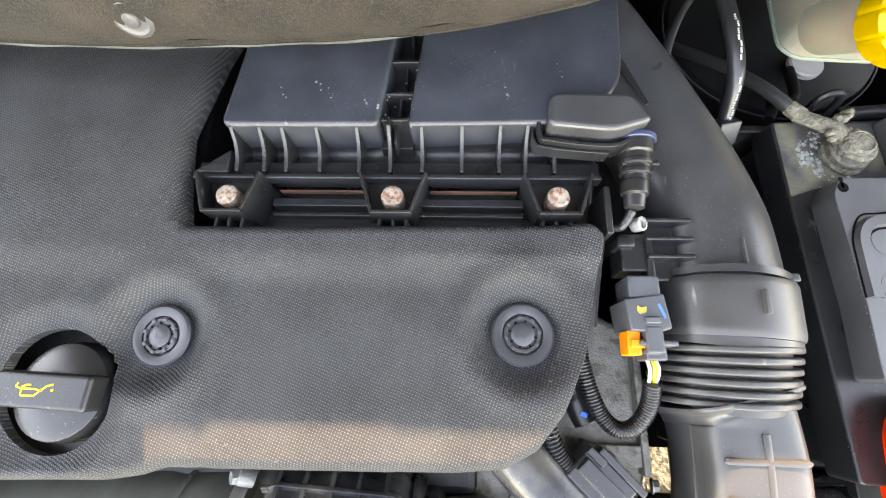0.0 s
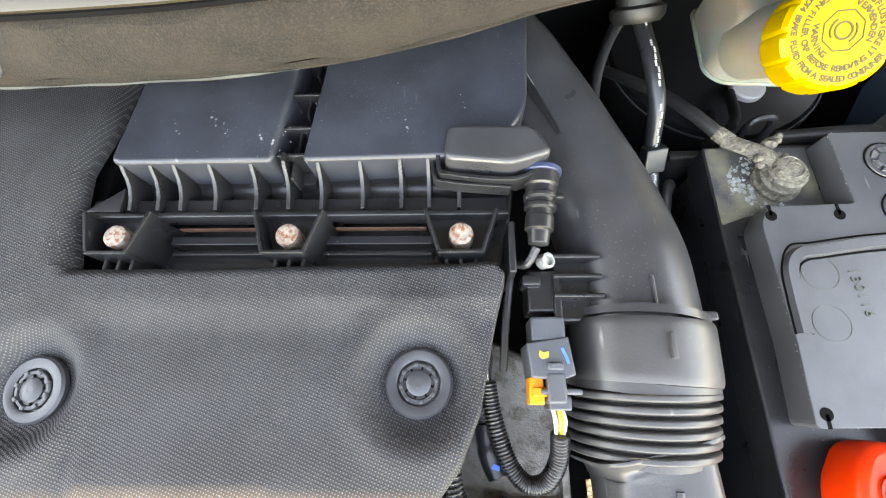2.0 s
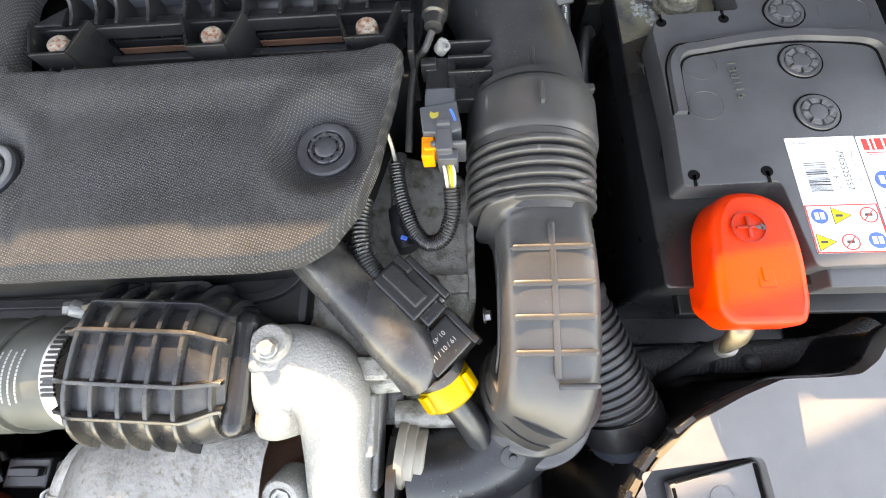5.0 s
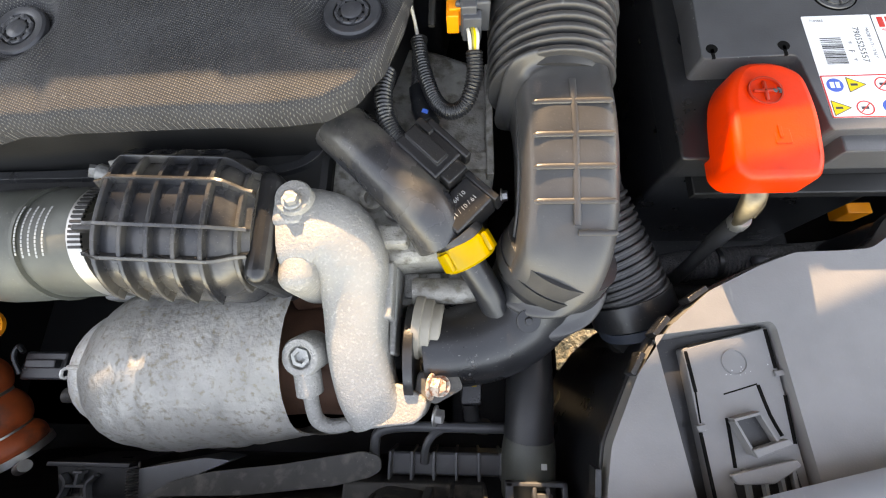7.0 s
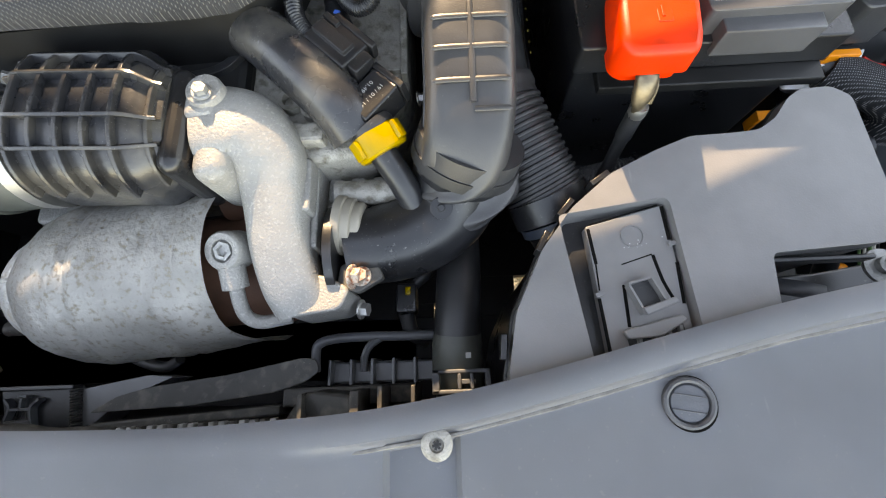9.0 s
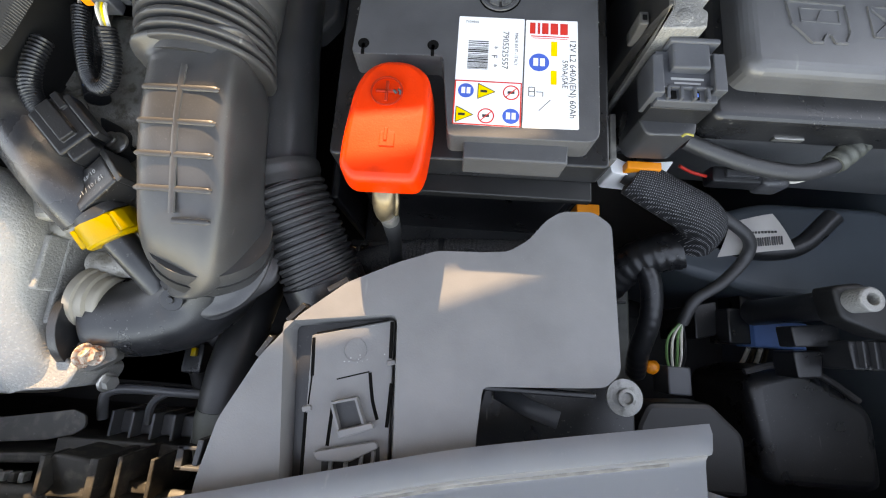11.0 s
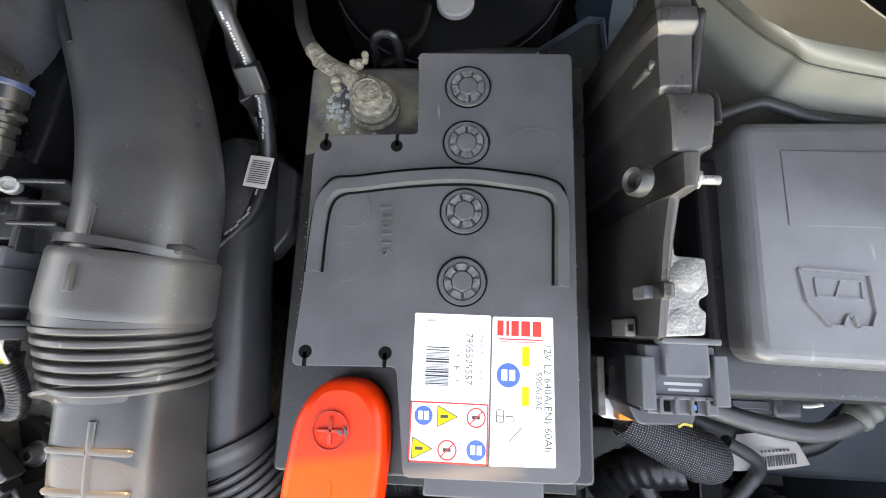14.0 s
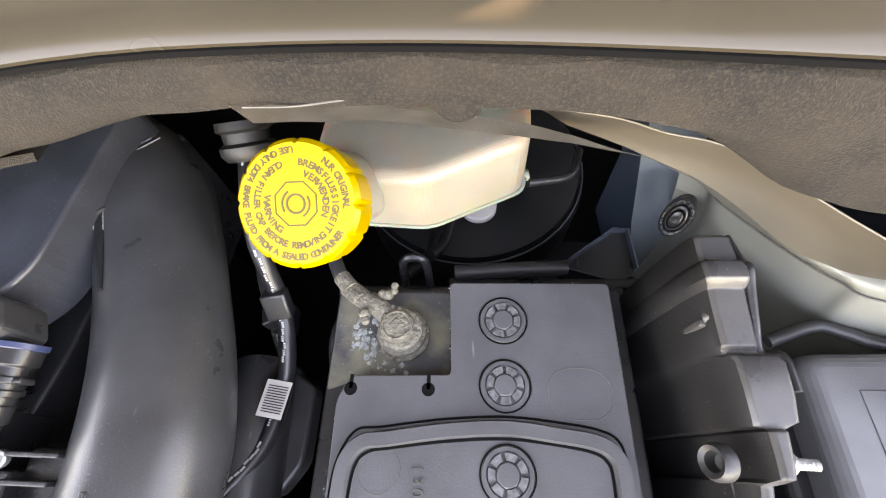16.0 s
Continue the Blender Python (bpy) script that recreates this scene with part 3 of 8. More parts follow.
for q in ((-0.262, -0.2205, -0.145, -0.132, 0.760, 0.768, 0.001), (-0.224, -0.219, -0.150, -0.06, 0.70, 0.770, 0.001), (-0.32, -0.275, -0.20, -0.185, 0.755, 0.772, 0.003), (-0.315, -0.225, -0.23, -0.205, 0.66, 0.725, 0.004)):
    part("casting_rib", rbox(*q), GEARBOX, gear)
hexbolt("bolt", (-0.298, -0.097, 0.762), (0, 0, 1), 0.008, GEARBOX, gear)
hexbolt("bolt", (-0.292, -0.118, 0.762), (0, 0, 1), 0.006, GEARBOX, gear)
hexbolt("bolt", (-0.2135, -0.158, 0.752), (1, 0, 0.2), 0.004, STEEL, gear)
bm = lathe([(0.009, 0), (0.009, 0.05), (0.007, 0.05), (0.006, 0.02)], 20)
bm.transform(axis_m((-0.275, -0.222, 0.735), (1, 0.0, 0)))
part("stub_pipe", bm, GEARBOX, gear)
bm = bmesh.new()
for x, y in ((-0.300, -0.165), (-0.284, -0.172)):
    lathe([(0.009, 0), (0.009, 0.006), (0.006, 0.006), (0.0055, 0.001)], 16, bm, Matrix.Translation((x, y, 0.763)))
part("threaded_boss", bm, GEARBOX, gear)
bm = bmesh.new()
for i in range(4):
    rbox(-0.283 + i * 0.016, -0.271 + i * 0.016, -0.226, -0.207, 0.724, 0.731, 0.003, bm)
part("casting_fin", bm, CAST, gear)

# front panel over the radiator
panel = thing("slam_panel_cover", "matt grey plastic slam panel cover", "car body", (-0.3, -0.5, 0.75), kind="structure")
EDGE = [(-0.95, -0.335), (-0.70, -0.357), (-0.52, -0.367), (-0.434, -0.3715), (-0.343, -0.3725), (-0.254, -0.368), (-0.196, -0.360), (-0.136, -0.347), (-0.074, -0.332), (-0.010, -0.317), (0.042, -0.308), (0.131, -0.2935)]
prof = [(-0.016, 0.740), (-0.008, 0.7600), (-0.0015, 0.7685), (0.000, 0.772), (-0.005, 0.7745), (-0.0135, 0.7738), (-0.0160, 0.7726), (-0.0175, 0.7690), (-0.0205, 0.7668), (-0.024, 0.7662), (-0.045, 0.7655), (-0.12, 0.767), (-0.26, 0.760), (-0.40, 0.735), (-0.45, 0.70)]
bm = bmesh.new()
rows = []
for i in range(361):
    x = -0.95 + 1.081 * i / 360
    y = sum(path_at(EDGE, x + d) for d in (-0.02, -0.01, 0, 0.01, 0.02)) / 5 if x < 0.11 else path_at(EDGE, x)
    flat = 1.0 - smooth01(-0.30, -0.24, x)
    rows.append([bm.verts.new((x, y + p, z + flat * (path_at([(-0.12, 0.767), (-0.0135, 0.7738)], p) - z if -0.12 < p < -0.0135 else 0.0) + 0.004 * smooth01(-0.03, -0.09, p) * math.sin(x * 9) - 0.0042 * smooth01(-0.018, -0.024, p) * smooth01(-0.2355, -0.2325, x) * smooth01(-0.1930, -0.1960, x))) for p, z in prof])
for a, c in zip(rows, rows[1:]):
    for j in range(len(prof) - 1):
        bm.faces.new((a[j], a[j + 1], c[j + 1], c[j]))
bmesh.ops.solidify(bm, geom=bm.faces[:], thickness=0.003)
part("panel", bm, PANEL_GREY, panel)
part("dust_line", tube([(-0.27 + 0.020 * i, path_at(EDGE, -0.27 + 0.020 * i) - 0.0208, 0.7661) for i in range(20)], 0.0014, 120, 6), DUST_TAN, panel, "line of tan dust in the crease")
bm = bmesh.new()
rows = []
for i in range(9):
    x = 0.131 + 0.36 * i / 8
    rows.append([bm.verts.new((x, y, z)) for y, z in ((-0.332 - 0.02 * smooth01(0, 2, i), 0.752), (-0.345, 0.764), (-0.42, 0.767), (-0.56, 0.758), (-0.72, 0.72))])
for a, c in zip(rows, rows[1:]):
    for j in range(4):
        bm.faces.new((a[j], a[j + 1], c[j + 1], c[j]))
bmesh.ops.solidify(bm, geom=bm.faces[:], thickness=0.003)
part("end_panel", bm, PANEL_GREY, panel)
plug = thing("panel_plug", "round grey rubber plug in the slam panel", "plug", (-0.068, -0.368, 0.764))
PLUG_AT = pose(-0.0695, -0.3685, 0.7672, 5, -7, 0) @ Matrix.Scale(0.79, 4)
part("socket_gap", ring(-0.0683, -0.3690, 0.7664, 0.0110, 0.0146, 0.0006, 36), GAP, plug, "dark gap round the plug")
part("rim", lathe([(0.0172, -0.004), (0.0174, 0.0015), (0.0168, 0.0032), (0.0152, 0.0038), (0.0136, 0.0030), (0.0130, 0.0012), (0.0126, 0.0004)], 40, None, PLUG_AT), PLASTIC_FAST, plug)
part("disc", lathe([(0.0128, -0.001), (0.0127, 0.0012), (0.0118, 0.0022), (0.006, 0.0026), (0.0008, 0.0027)], 36, None, PLUG_AT), CONNECTOR, plug)
bm = bmesh.new()
for d in (0.0052, -0.0052):
    rbox(-0.0108, 0.0108, d - 0.0004, d + 0.0004, 0.0018, 0.0031, 0.0002, bm, PLUG_AT @ pose(0, 0, 0, 0, 0, -10))
part("grip_rib", bm, PLASTIC_FAST, plug)

screw = thing("panel_screw", "dull silver torx screw in the slam panel", "screw", (-0.206, -0.385, 0.768), "screws in the slam panel")
part("head", lathe([(0.0086, 0), (0.0086, 0.0010), (0.0072, 0.0024), (0.0040, 0.0030), (0.0034, 0.0012), (0.001, 0.0010)], 24, None, Matrix.Translation((-0.206, -0.385, 0.768))), GEARBOX, screw)
bm = bmesh.new()
for k in range(3):
    rbox(-0.0025, 0.0025, -0.0007, 0.0007, 0.0026, 0.0031, 0.0002, bm, pose(-0.206, -0.385, 0.768, 0, 0, 60 * k + 12))
part("socket", bm, DARK, screw, "dark torx socket")
copy_thing(screw, pose(-0.472, -0.392, 0.769))

# radiator area behind the panel
rad = thing("radiator", "black plastic radiator frame with brackets", "radiator", (-0.4, -0.36, 0.4))
part("core", rbox(-0.90, -0.24, -0.44, -0.392, 0.31, 0.68, 0.004), DARK, rad)
part("top_rail", tube([(-0.70, -0.374, 0.684), (-0.60, -0.380, 0.686), (-0.49, -0.388, 0.686), (-0.393, -0.393, 0.686), (-0.30, -0.395, 0.686), (-0.20, -0.392, 0.68)], 0.010, 40, 10, lambda s: 1 + 0.10 * math.sin(s * 60), flat=0.5), DUSTY_GREY, rad, "dust-covered top rail")
for i in range(17):
    x = -0.453 + 0.0076 * i
    part("ladder_rung", rbox(x, x + 0.0045, -0.3835, -0.3800 + 0.0002 * i, 0.684, 0.6905, 0.0006), CAST_DARK if i % 3 else DUSTY_GREY, rad)
beam = bmesh.new()
rbox(-0.489, -0.335, -0.385, -0.377, 0.630, 0.6650, 0.002, beam, Matrix.Translation((-0.41, -0.38, 0)) @ pose(0, 0, 0, 0, 0, 3.5) @ Matrix.Translation((0.41, 0.383, 0)))
rbox(-0.335, -0.225, -0.372, -0.357, 0.630, 0.662, 0.002, beam)
part("cross_beam", beam, DUSTY_GREY, rad, "dusty grey cross beam")
sheet_o = fillet([(-0.491, -0.371), (-0.470, -0.359), (-0.44, -0.352), (-0.379, -0.345), (-0.318, -0.334), (-0.304, -0.336), (-0.302, -0.346), (-0.312, -0.352), (-0.340, -0.360), (-0.41, -0.368)], 0.004, 3)
guide = prism(sheet_o, 0.6620, 0.6640, 0.0004)
for v in guide.verts:
    v.co.z += 0.012 * smooth01(-0.335, -0.302, v.co.x) + 0.0015 * noise.noise(v.co * 60)
part("air_guide", guide, DUSTY_GREY, rad, "dusty torn flexible air guide")
side = prism(fillet([(-0.507, -0.353), (-0.499, -0.382), (-0.489, -0.379), (-0.470, -0.362), (-0.428, -0.345), (-0.45, -0.343)], 0.003, 3), 0.63, 0.6585, 0.002)
part("side_plate", side, PLASTIC_COVER, rad)
part("ribbed_edge", tube([(-0.508, -0.352, 0.660), (-0.502, -0.383, 0.660)], 0.0035, 60, 8, corrugated(14, 0.4)), RUBBER, rad)
box = bmesh.new()
rbox(-0.303, -0.204, -0.356, -0.338, 0.610, 0.640, 0.002, box)
for i in range(6):
    rbox(-0.302 + 0.018 * i, -0.2995 + 0.018 * i, -0.357, -0.336, 0.61, 0.652, 0.0008, box)
part("lattice", box, PLASTIC_COVER, rad)
part("frame_pipe", tube([(-0.314, -0.345, 0.645), (-0.314, -0.332, 0.648), (-0.310, -0.322, 0.650), (-0.289, -0.318, 0.650), (-0.24, -0.318, 0.650), (-0.195, -0.318, 0.648)], 0.0042, 40, 10), PLASTIC_COVER, rad)
part("frame_strut", tube([(-0.273, -0.346, 0.645), (-0.272, -0.334, 0.648), (-0.267, -0.325, 0.650), (-0.258, -0.319, 0.650)], 0.0034, 20, 8), PLASTIC_COVER, rad)
cast = prism(fillet([(-0.325, -0.381), (-0.310, -0.363), (-0.299, -0.3585), (-0.270, -0.362), (-0.268, -0.388), (-0.311, -0.390)], 0.004, 3), 0.650, 0.698, 0.004, 3)
for v in cast.verts:
    if v.co.z > 0.68:
        v.co.z -= 0.014 * smooth01(-0.300, -0.325, v.co.x)
rbox(-0.2705, -0.2640, -0.387, -0.359, 0.655, 0.703, 0.001, cast)
rbox(-0.3080, -0.3045, -0.387, -0.360, 0.68, 0.702, 0.0008, cast)
part("bracket", cast, DUSTY_GREY, rad, "dirt-stained grey bracket")
cast = bmesh.new()
rbox(-0.2510, -0.2475, -0.384, -0.3565, 0.655, 0.702, 0.0008, cast)
rbox(-0.2270, -0.2240, -0.384, -0.3565, 0.655, 0.702, 0.0008, cast)
rbox(-0.2500, -0.2250, -0.384, -0.376, 0.650, 0.690, 0.001, cast)
part("bracket", cast, DUSTY_GREY, rad, "dirt-stained grey bracket")
block = prism(fillet([(-0.585, -0.350), (-0.510, -0.348), (-0.508, -0.383), (-0.571, -0.386)], 0.004, 3), 0.60, 0.650, 0.002)
rbox(-0.583, -0.512, -0.352, -0.3485, 0.64, 0.660, 0.0006, block)
part("corner_block", block, PLASTIC, rad)
clip = bmesh.new()
for pts in ([(-0.571, -0.380), (-0.567, -0.366), (-0.573, -0.359)], [(-0.545, -0.380), (-0.549, -0.366), (-0.543, -0.359)], [(-0.567, -0.367), (-0.549, -0.367)], [(-0.570, -0.377), (-0.546, -0.377)], [(-0.558, -0.367), (-0.558, -0.357)], [(-0.562, -0.357), (-0.554, -0.357)]):
    ribbon(pts, 0.0028, 0.650, 0.0060, 8, clip)
part("spring_clip", clip, CONNECTOR, rad, "grey sprung clip")
part("loop_strap", tube([(-0.466, -0.396, 0.690), (-0.458, -0.388, 0.697), (-0.446, -0.386, 0.700), (-0.433, -0.388, 0.698), (-0.422, -0.394, 0.690)], 0.006, 20, 8, flat=0.4), STRAP, rad, "faded yellow strap")
lf = bmesh.new()
random.seed(14)
for k in range(9):
    lump(-0.408 + random.uniform(-0.008, 0.008), -0.389 + random.uniform(-0.003, 0.003), 0.692, random.uniform(0.001, 0.0024), lf, 0.5, 1, 0.5)
tagged(part("debris", lf, RUSTY, rad, "dry brown leaf litter"), kind="stuff")

# inner wing and strut tower
wing = thing("inner_wing", "grey-green painted inner wing and strut tower", "car body", (0.25, 0.15, 0.5), kind="structure")
RIM = spline([(0.01, 0.148, 0.894), (0.052, 0.153, 0.880), (0.078, 0.1525, 0.870), (0.102, 0.147, 0.868), (0.125, 0.134, 0.865), (0.143, 0.117, 0.862), (0.161, 0.101, 0.860), (0.200, 0.070, 0.856), (0.280, 0.030, 0.852), (0.4713, -0.0259, 0.85)], 60)
SEAM = spline([(0.030, 0.1570, 0.872), (0.056, 0.1560, 0.860), (0.079, 0.153, 0.850), (0.105, 0.144, 0.842), (0.126, 0.130, 0.835), (0.145, 0.114, 0.828), (0.166, 0.105, 0.822), (0.199, 0.098, 0.816), (0.290, 0.090, 0.812), (0.44, 0.086, 0.810)], 60)
BEAD = spline([(0.080, 0.200, 0.790), (0.110, 0.200, 0.786), (0.145, 0.185, 0.785), (0.148, 0.169, 0.787), (0.165, 0.140, 0.792), (0.178, 0.119, 0.797), (0.190, 0.103, 0.802), (0.205, 0.090, 0.806), (0.290, 0.078, 0.804), (0.44, 0.072, 0.800)], 60)


def sheet(rails, hollow=0.0, thick=0.0012):
    """A pressed sheet lofted over rails, dished a little between them."""
    b = bmesh.new()
    rows = []
    for i in range(len(rails[0])):
        row = []
        for a, c in zip(rails, rails[1:]):
            for k in range(4):
                q = a[i].lerp(c[i], k / 4)
                q = q + Vector((0.4, 0.5, -0.6)) * hollow * math.sin(math.pi * k / 4)
                row.append(b.verts.new(q))
        row.append(b.verts.new(rails[-1][i]))
        rows.append(row)
    for a, c in zip(rows, rows[1:]):
        for j in range(len(a) - 1):
            b.faces.new((a[j], a[j + 1], c[j + 1], c[j]))
    bmesh.ops.solidify(b, geom=b.faces[:], thickness=thick)
    return b


part("flange", sheet([RIM, SEAM], 0.0035), PAINT_TAUPE, wing, "taupe painted wing flange")
part("flange_edge", tube(RIM, 0.0005, 0, 6, straight=True), PAINT_TAUPE, wing)
SEAM, BEAD = SEAM[10:], BEAD[10:]
part("rolled_edge", sheet([SEAM, BEAD], -0.004), PAINT, wing, "rolled pressing below the seam")
part("seam_bead", tube([p + Vector((-0.0005, -0.001, 0.0002)) for p in BEAD[9:]], 0.0007, 0, 6, straight=True), LIP_GREY, wing, "dirty seam sealer bead")
LOW = [Vector((p.x + 0.002, p.y - 0.004 - 0.006 * (i / 50), 0.772)) for i, p in enumerate(BEAD)]
DEEP = [Vector((p.x + 0.010, p.y + 0.004, 0.735)) for p in LOW]
BASE = [Vector((p.x + 0.030, p.y + 0.020, 0.560)) for p in DEEP]
part("strut_tower", sheet([BEAD, LOW, DEEP, BASE], 0.0012), PAINT, wing)
hexbolt("stud", (0.1835, 0.1255, 0.776), (-0.3, -0.7, 0.6), 0.0028, PAINT, wing)
FOLD_L = [Vector((0.096, 0.235, 0.830)), Vector((0.094, 0.217, 0.780)), Vector((0.0862, 0.2000, 0.727)), Vector((0.104, 0.192, 0.683)), Vector((0.104, 0.192, 0.58))]
FOLD_M = [Vector((0.096, 0.215, 0.850)), Vector((0.1000, 0.2000, 0.797)), Vector((0.1130, 0.1850, 0.729)), Vector((0.1215, 0.1790, 0.700)), Vector((0.1215, 0.178, 0.58))]
FOLD_R = [Vector((0.138, 0.214, 0.850)), Vector((0.1450, 0.2080, 0.790)), Vector((0.1500, 0.1960, 0.729)), Vector((0.1520, 0.1900, 0.700)), Vector((0.152, 0.190, 0.58))]
# one folded sheet: the left facet's shade is put into its colour
part("brace", sheet([FOLD_L, FOLD_M], 0.0), BRACE_SHADE, wing, "folded brace sheet, shaded face in darker blue")
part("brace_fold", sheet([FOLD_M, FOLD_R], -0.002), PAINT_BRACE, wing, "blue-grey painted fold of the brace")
GROMMET_AT = axis_m((0.1225, 0.1600, 0.7800), (-0.55, -0.70, 0.45)) @ Matrix.Diagonal((0.62, 1.05, 1, 1))
grom = part("rubber_grommet", lathe([(0.0150, -0.006), (0.0150, 0.002), (0.0135, 0.0035), (0.0115, 0.0030), (0.0105, 0.0010), (0.0095, 0.0040), (0.0080, 0.0045), (0.0070, 0.0020), (0.0060, 0.0060), (0.0045, 0.0065), (0.001, 0.0060)], 30, None, GROMMET_AT), PLASTIC, wing, "ribbed black rubber grommet")
for k in range(14):
    part("grommet_rib", rbox(0.0108, 0.0140, -0.0007, 0.0007, 0.0010, 0.0046, 0.0003, None, GROMMET_AT @ pose(0, 0, 0, 0, 0, 25.7 * k)), PLASTIC, grom)
part("edge_cable", tube([(0.160, 0.0760, 0.772), (0.187, 0.0850, 0.776), (0.202, 0.0800, 0.778), (0.227, 0.0730, 0.778), (0.33, 0.066, 0.776)], 0.0040, 30, 10), RUBBER, wing, "black cable along the strut tower")
part("lower_wing", prism(fillet([(0.19, -0.165), (0.22, -0.12), (0.30, -0.09), (0.44, -0.09), (0.44, -0.19), (0.30, -0.19)], 0.02), 0.40, 0.60, 0.02, 4), PAINT_BLUE, wing, "blue-grey inner wing sheet")

# ---- engine cover ----
NOTCH = [(-0.006, -0.514), (0.010, -0.5185), (0.059, -0.5260), (0.123, -0.5165), (0.25, -0.486)]
FRONT = [(-0.90, -0.158), (-0.60, -0.1545), (-0.535, -0.152), (-0.516, -0.149), (-0.503, -0.1445), (-0.40, -0.1425), (-0.345, -0.1415), (-0.318, -0.139), (-0.300, -0.129), (-0.2845, -0.109), (-0.274, -0.082), (-0.2665, -0.043), (-0.2605, -0.017), (-0.2595, -0.006)]
HOLE, HOLE_R = (-0.572, -0.1065), 0.0345
PLUGS = ((-0.3065, -0.0680), (-0.5185, -0.074))


def cover_height(x, y):
    z = 0.8335
    z += 0.0045 * smooth01(-0.045, -0.022, y)
    z += 0.0035 * smooth01(-0.085, -0.125, y) * smooth01(-0.49, -0.47, x) * 0.4
    z -= 0.0045 * smooth01(-0.112, -0.150, y)
    z -= 0.0014 * smooth01(-0.380, -0.372, x) * smooth01(-0.024, -0.031, y)
    z += 0.004 * smooth01(-0.288, -0.270, x) * smooth01(-0.13, -0.05, y)
    z += 0.008 * smooth01(-0.50, -0.60, x) * smooth01(-0.13, -0.06, y)
    z -= 0.006 * smooth01(-0.475, -0.49, x) * smooth01(-0.49, -0.475, x)
    for px, py in PLUGS:
        d = math.hypot(x - px, y - py)
        z -= 0.0095 * smooth01(0.036, 0.0175, d) - 0.0022 * smooth01(0.050, 0.036, d) * smooth01(0.018, 0.034, d)
    d = math.hypot(x - HOLE[0], y - HOLE[1])
    z -= 0.006 * smooth01(0.050, 0.034, d)
    return z


def cover_mesh():
    b = bmesh.new()
    nx, s = 190, 0.0030
    cols = []
    # front field: columns along y, from the front edge to the rear edge of the field
    xs = [-0.90 + (0.6395) * (1 - (1 - i / nx) ** 1.25) for i in range(nx + 1)]
    ny = 52
    for x in xs:
        y0 = path_at(FRONT, x)
        y1 = -0.006 + 0.003 * smooth01(-0.50, -0.27, x) - 0.006 * smooth01(-0.2665, -0.2595, x)
        col = []
        for j in range(ny + 1):
            y = y0 + (y1 - y0) * j / ny
            e = min(y - y0, (y1 - y) if x > -0.514 else 1, (-0.2585 - x) * 1.2)
            z = cover_height(x, y) - 0.008 * (1 - smooth01(0, 0.006, e)) ** 2
            px, py = x, y
            d = math.hypot(x - HOLE[0], y - HOLE[1])
            if abs(d - HOLE_R) < 0.0024 and d > 0:
                k = HOLE_R / d
                px, py = HOLE[0] + (x - HOLE[0]) * k, HOLE[1] + (y - HOLE[1]) * k
            col.append(b.verts.new((px, py, z)))
        cols.append(col)
    for a, c in zip(cols, cols[1:]):
        for j in range(ny):
            f = (a[j], c[j], c[j + 1], a[j + 1])
            cx, cy = sum(v.co.x for v in f) / 4, sum(v.co.y for v in f) / 4
            if math.hypot(cx - HOLE[0], cy - HOLE[1]) > HOLE_R - 0.0004:
                b.faces.new(f)
    # rear field, left of the filter box
    rows = []
    for j in range(61):
        y = -0.006 + 0.256 * j / 60
        x1 = path_at(NOTCH, y)
        row = []
        for i in range(81):
            x = -0.90 + (x1 + 0.90) * i / 80
            e = x1 - x
            z = cover_height(x, y) - 0.008 * (1 - smooth01(0, 0.009, e)) ** 2 - 0.010 * smooth01(0.03, 0.20, y)
            row.append(b.verts.new((x, y, z)))
        rows.append(row)
    for a, c in zip(rows, rows[1:]):
        for i in range(80):
            b.faces.new((a[i], a[i + 1], c[i + 1], c[i]))
    for v in [v for v in b.verts if not v.link_faces]:
        b.verts.remove(v)
    edge = [e for e in b.edges if e.is_boundary]
    ext = bmesh.ops.extrude_edge_only(b, edges=edge)
    for v in ext["geom"]:
        if isinstance(v, bmesh.types.BMVert):
            v.co.z -= 0.006
    return b


cover = thing("engine_cover", "black textile-skinned moulded engine cover", "engine cover", (-0.5, -0.07, 0.80))
part("skin", cover_mesh(), TEXTILE, cover, angle=60)
part("foam_underside", prism(fillet([(-0.89, -0.148), (-0.52, -0.143), (-0.33, -0.133), (-0.30, -0.115), (-0.275, -0.03), (-0.275, -0.015), (-0.525, -0.015), (-0.53, 0.2), (-0.89, 0.2)], 0.01), 0.770, 0.812), DARK, cover)


def fastener(x, y, z):
    t = thing("cover_fastener", "round black plastic fastener pressed into the cover", "fastener", (x, y, z), "fasteners in the engine cover")
    at = Matrix.Translation((x, y, z))
    part("flange", lathe([(0.0180, -0.002), (0.0180, 0.0006), (0.0168, 0.0018), (0.0125, 0.0020), (0.0116, 0.0014), (0.0112, -0.0010), (0.001, -0.0010)], 40, None, at), PLASTIC_FAST, t)
    part("hub_ring", lathe([(0.0104, -0.0010), (0.0104, 0.0016), (0.0098, 0.0022), (0.0085, 0.0022), (0.0080, 0.0012), (0.001, 0.0010)], 36, None, at), PLASTIC_FAST, t)
    part("centre_cap", lathe([(0.0066, 0.0), (0.0066, 0.0024), (0.0058, 0.0030), (0.002, 0.0033)], 28, None, at), PLASTIC_FAST, t)
    for k in range(8):
        part("tooth", rbox(0.0084, 0.0106, -0.0012, 0.0012, 0.0, 0.0030, 0.0003, None, at @ pose(0, 0, 0, 0, 0, 45 * k + 10)), PLASTIC_FAST, t)
        part("slot", rbox(0.0062, 0.0084, -0.0005, 0.0005, 0.0014, 0.0019, 0, None, at @ pose(0, 0, 0, 0, 0, 45 * k + 32)), GAP, t)
    return t


first = fastener(PLUGS[0][0], PLUGS[0][1], 0.8248)
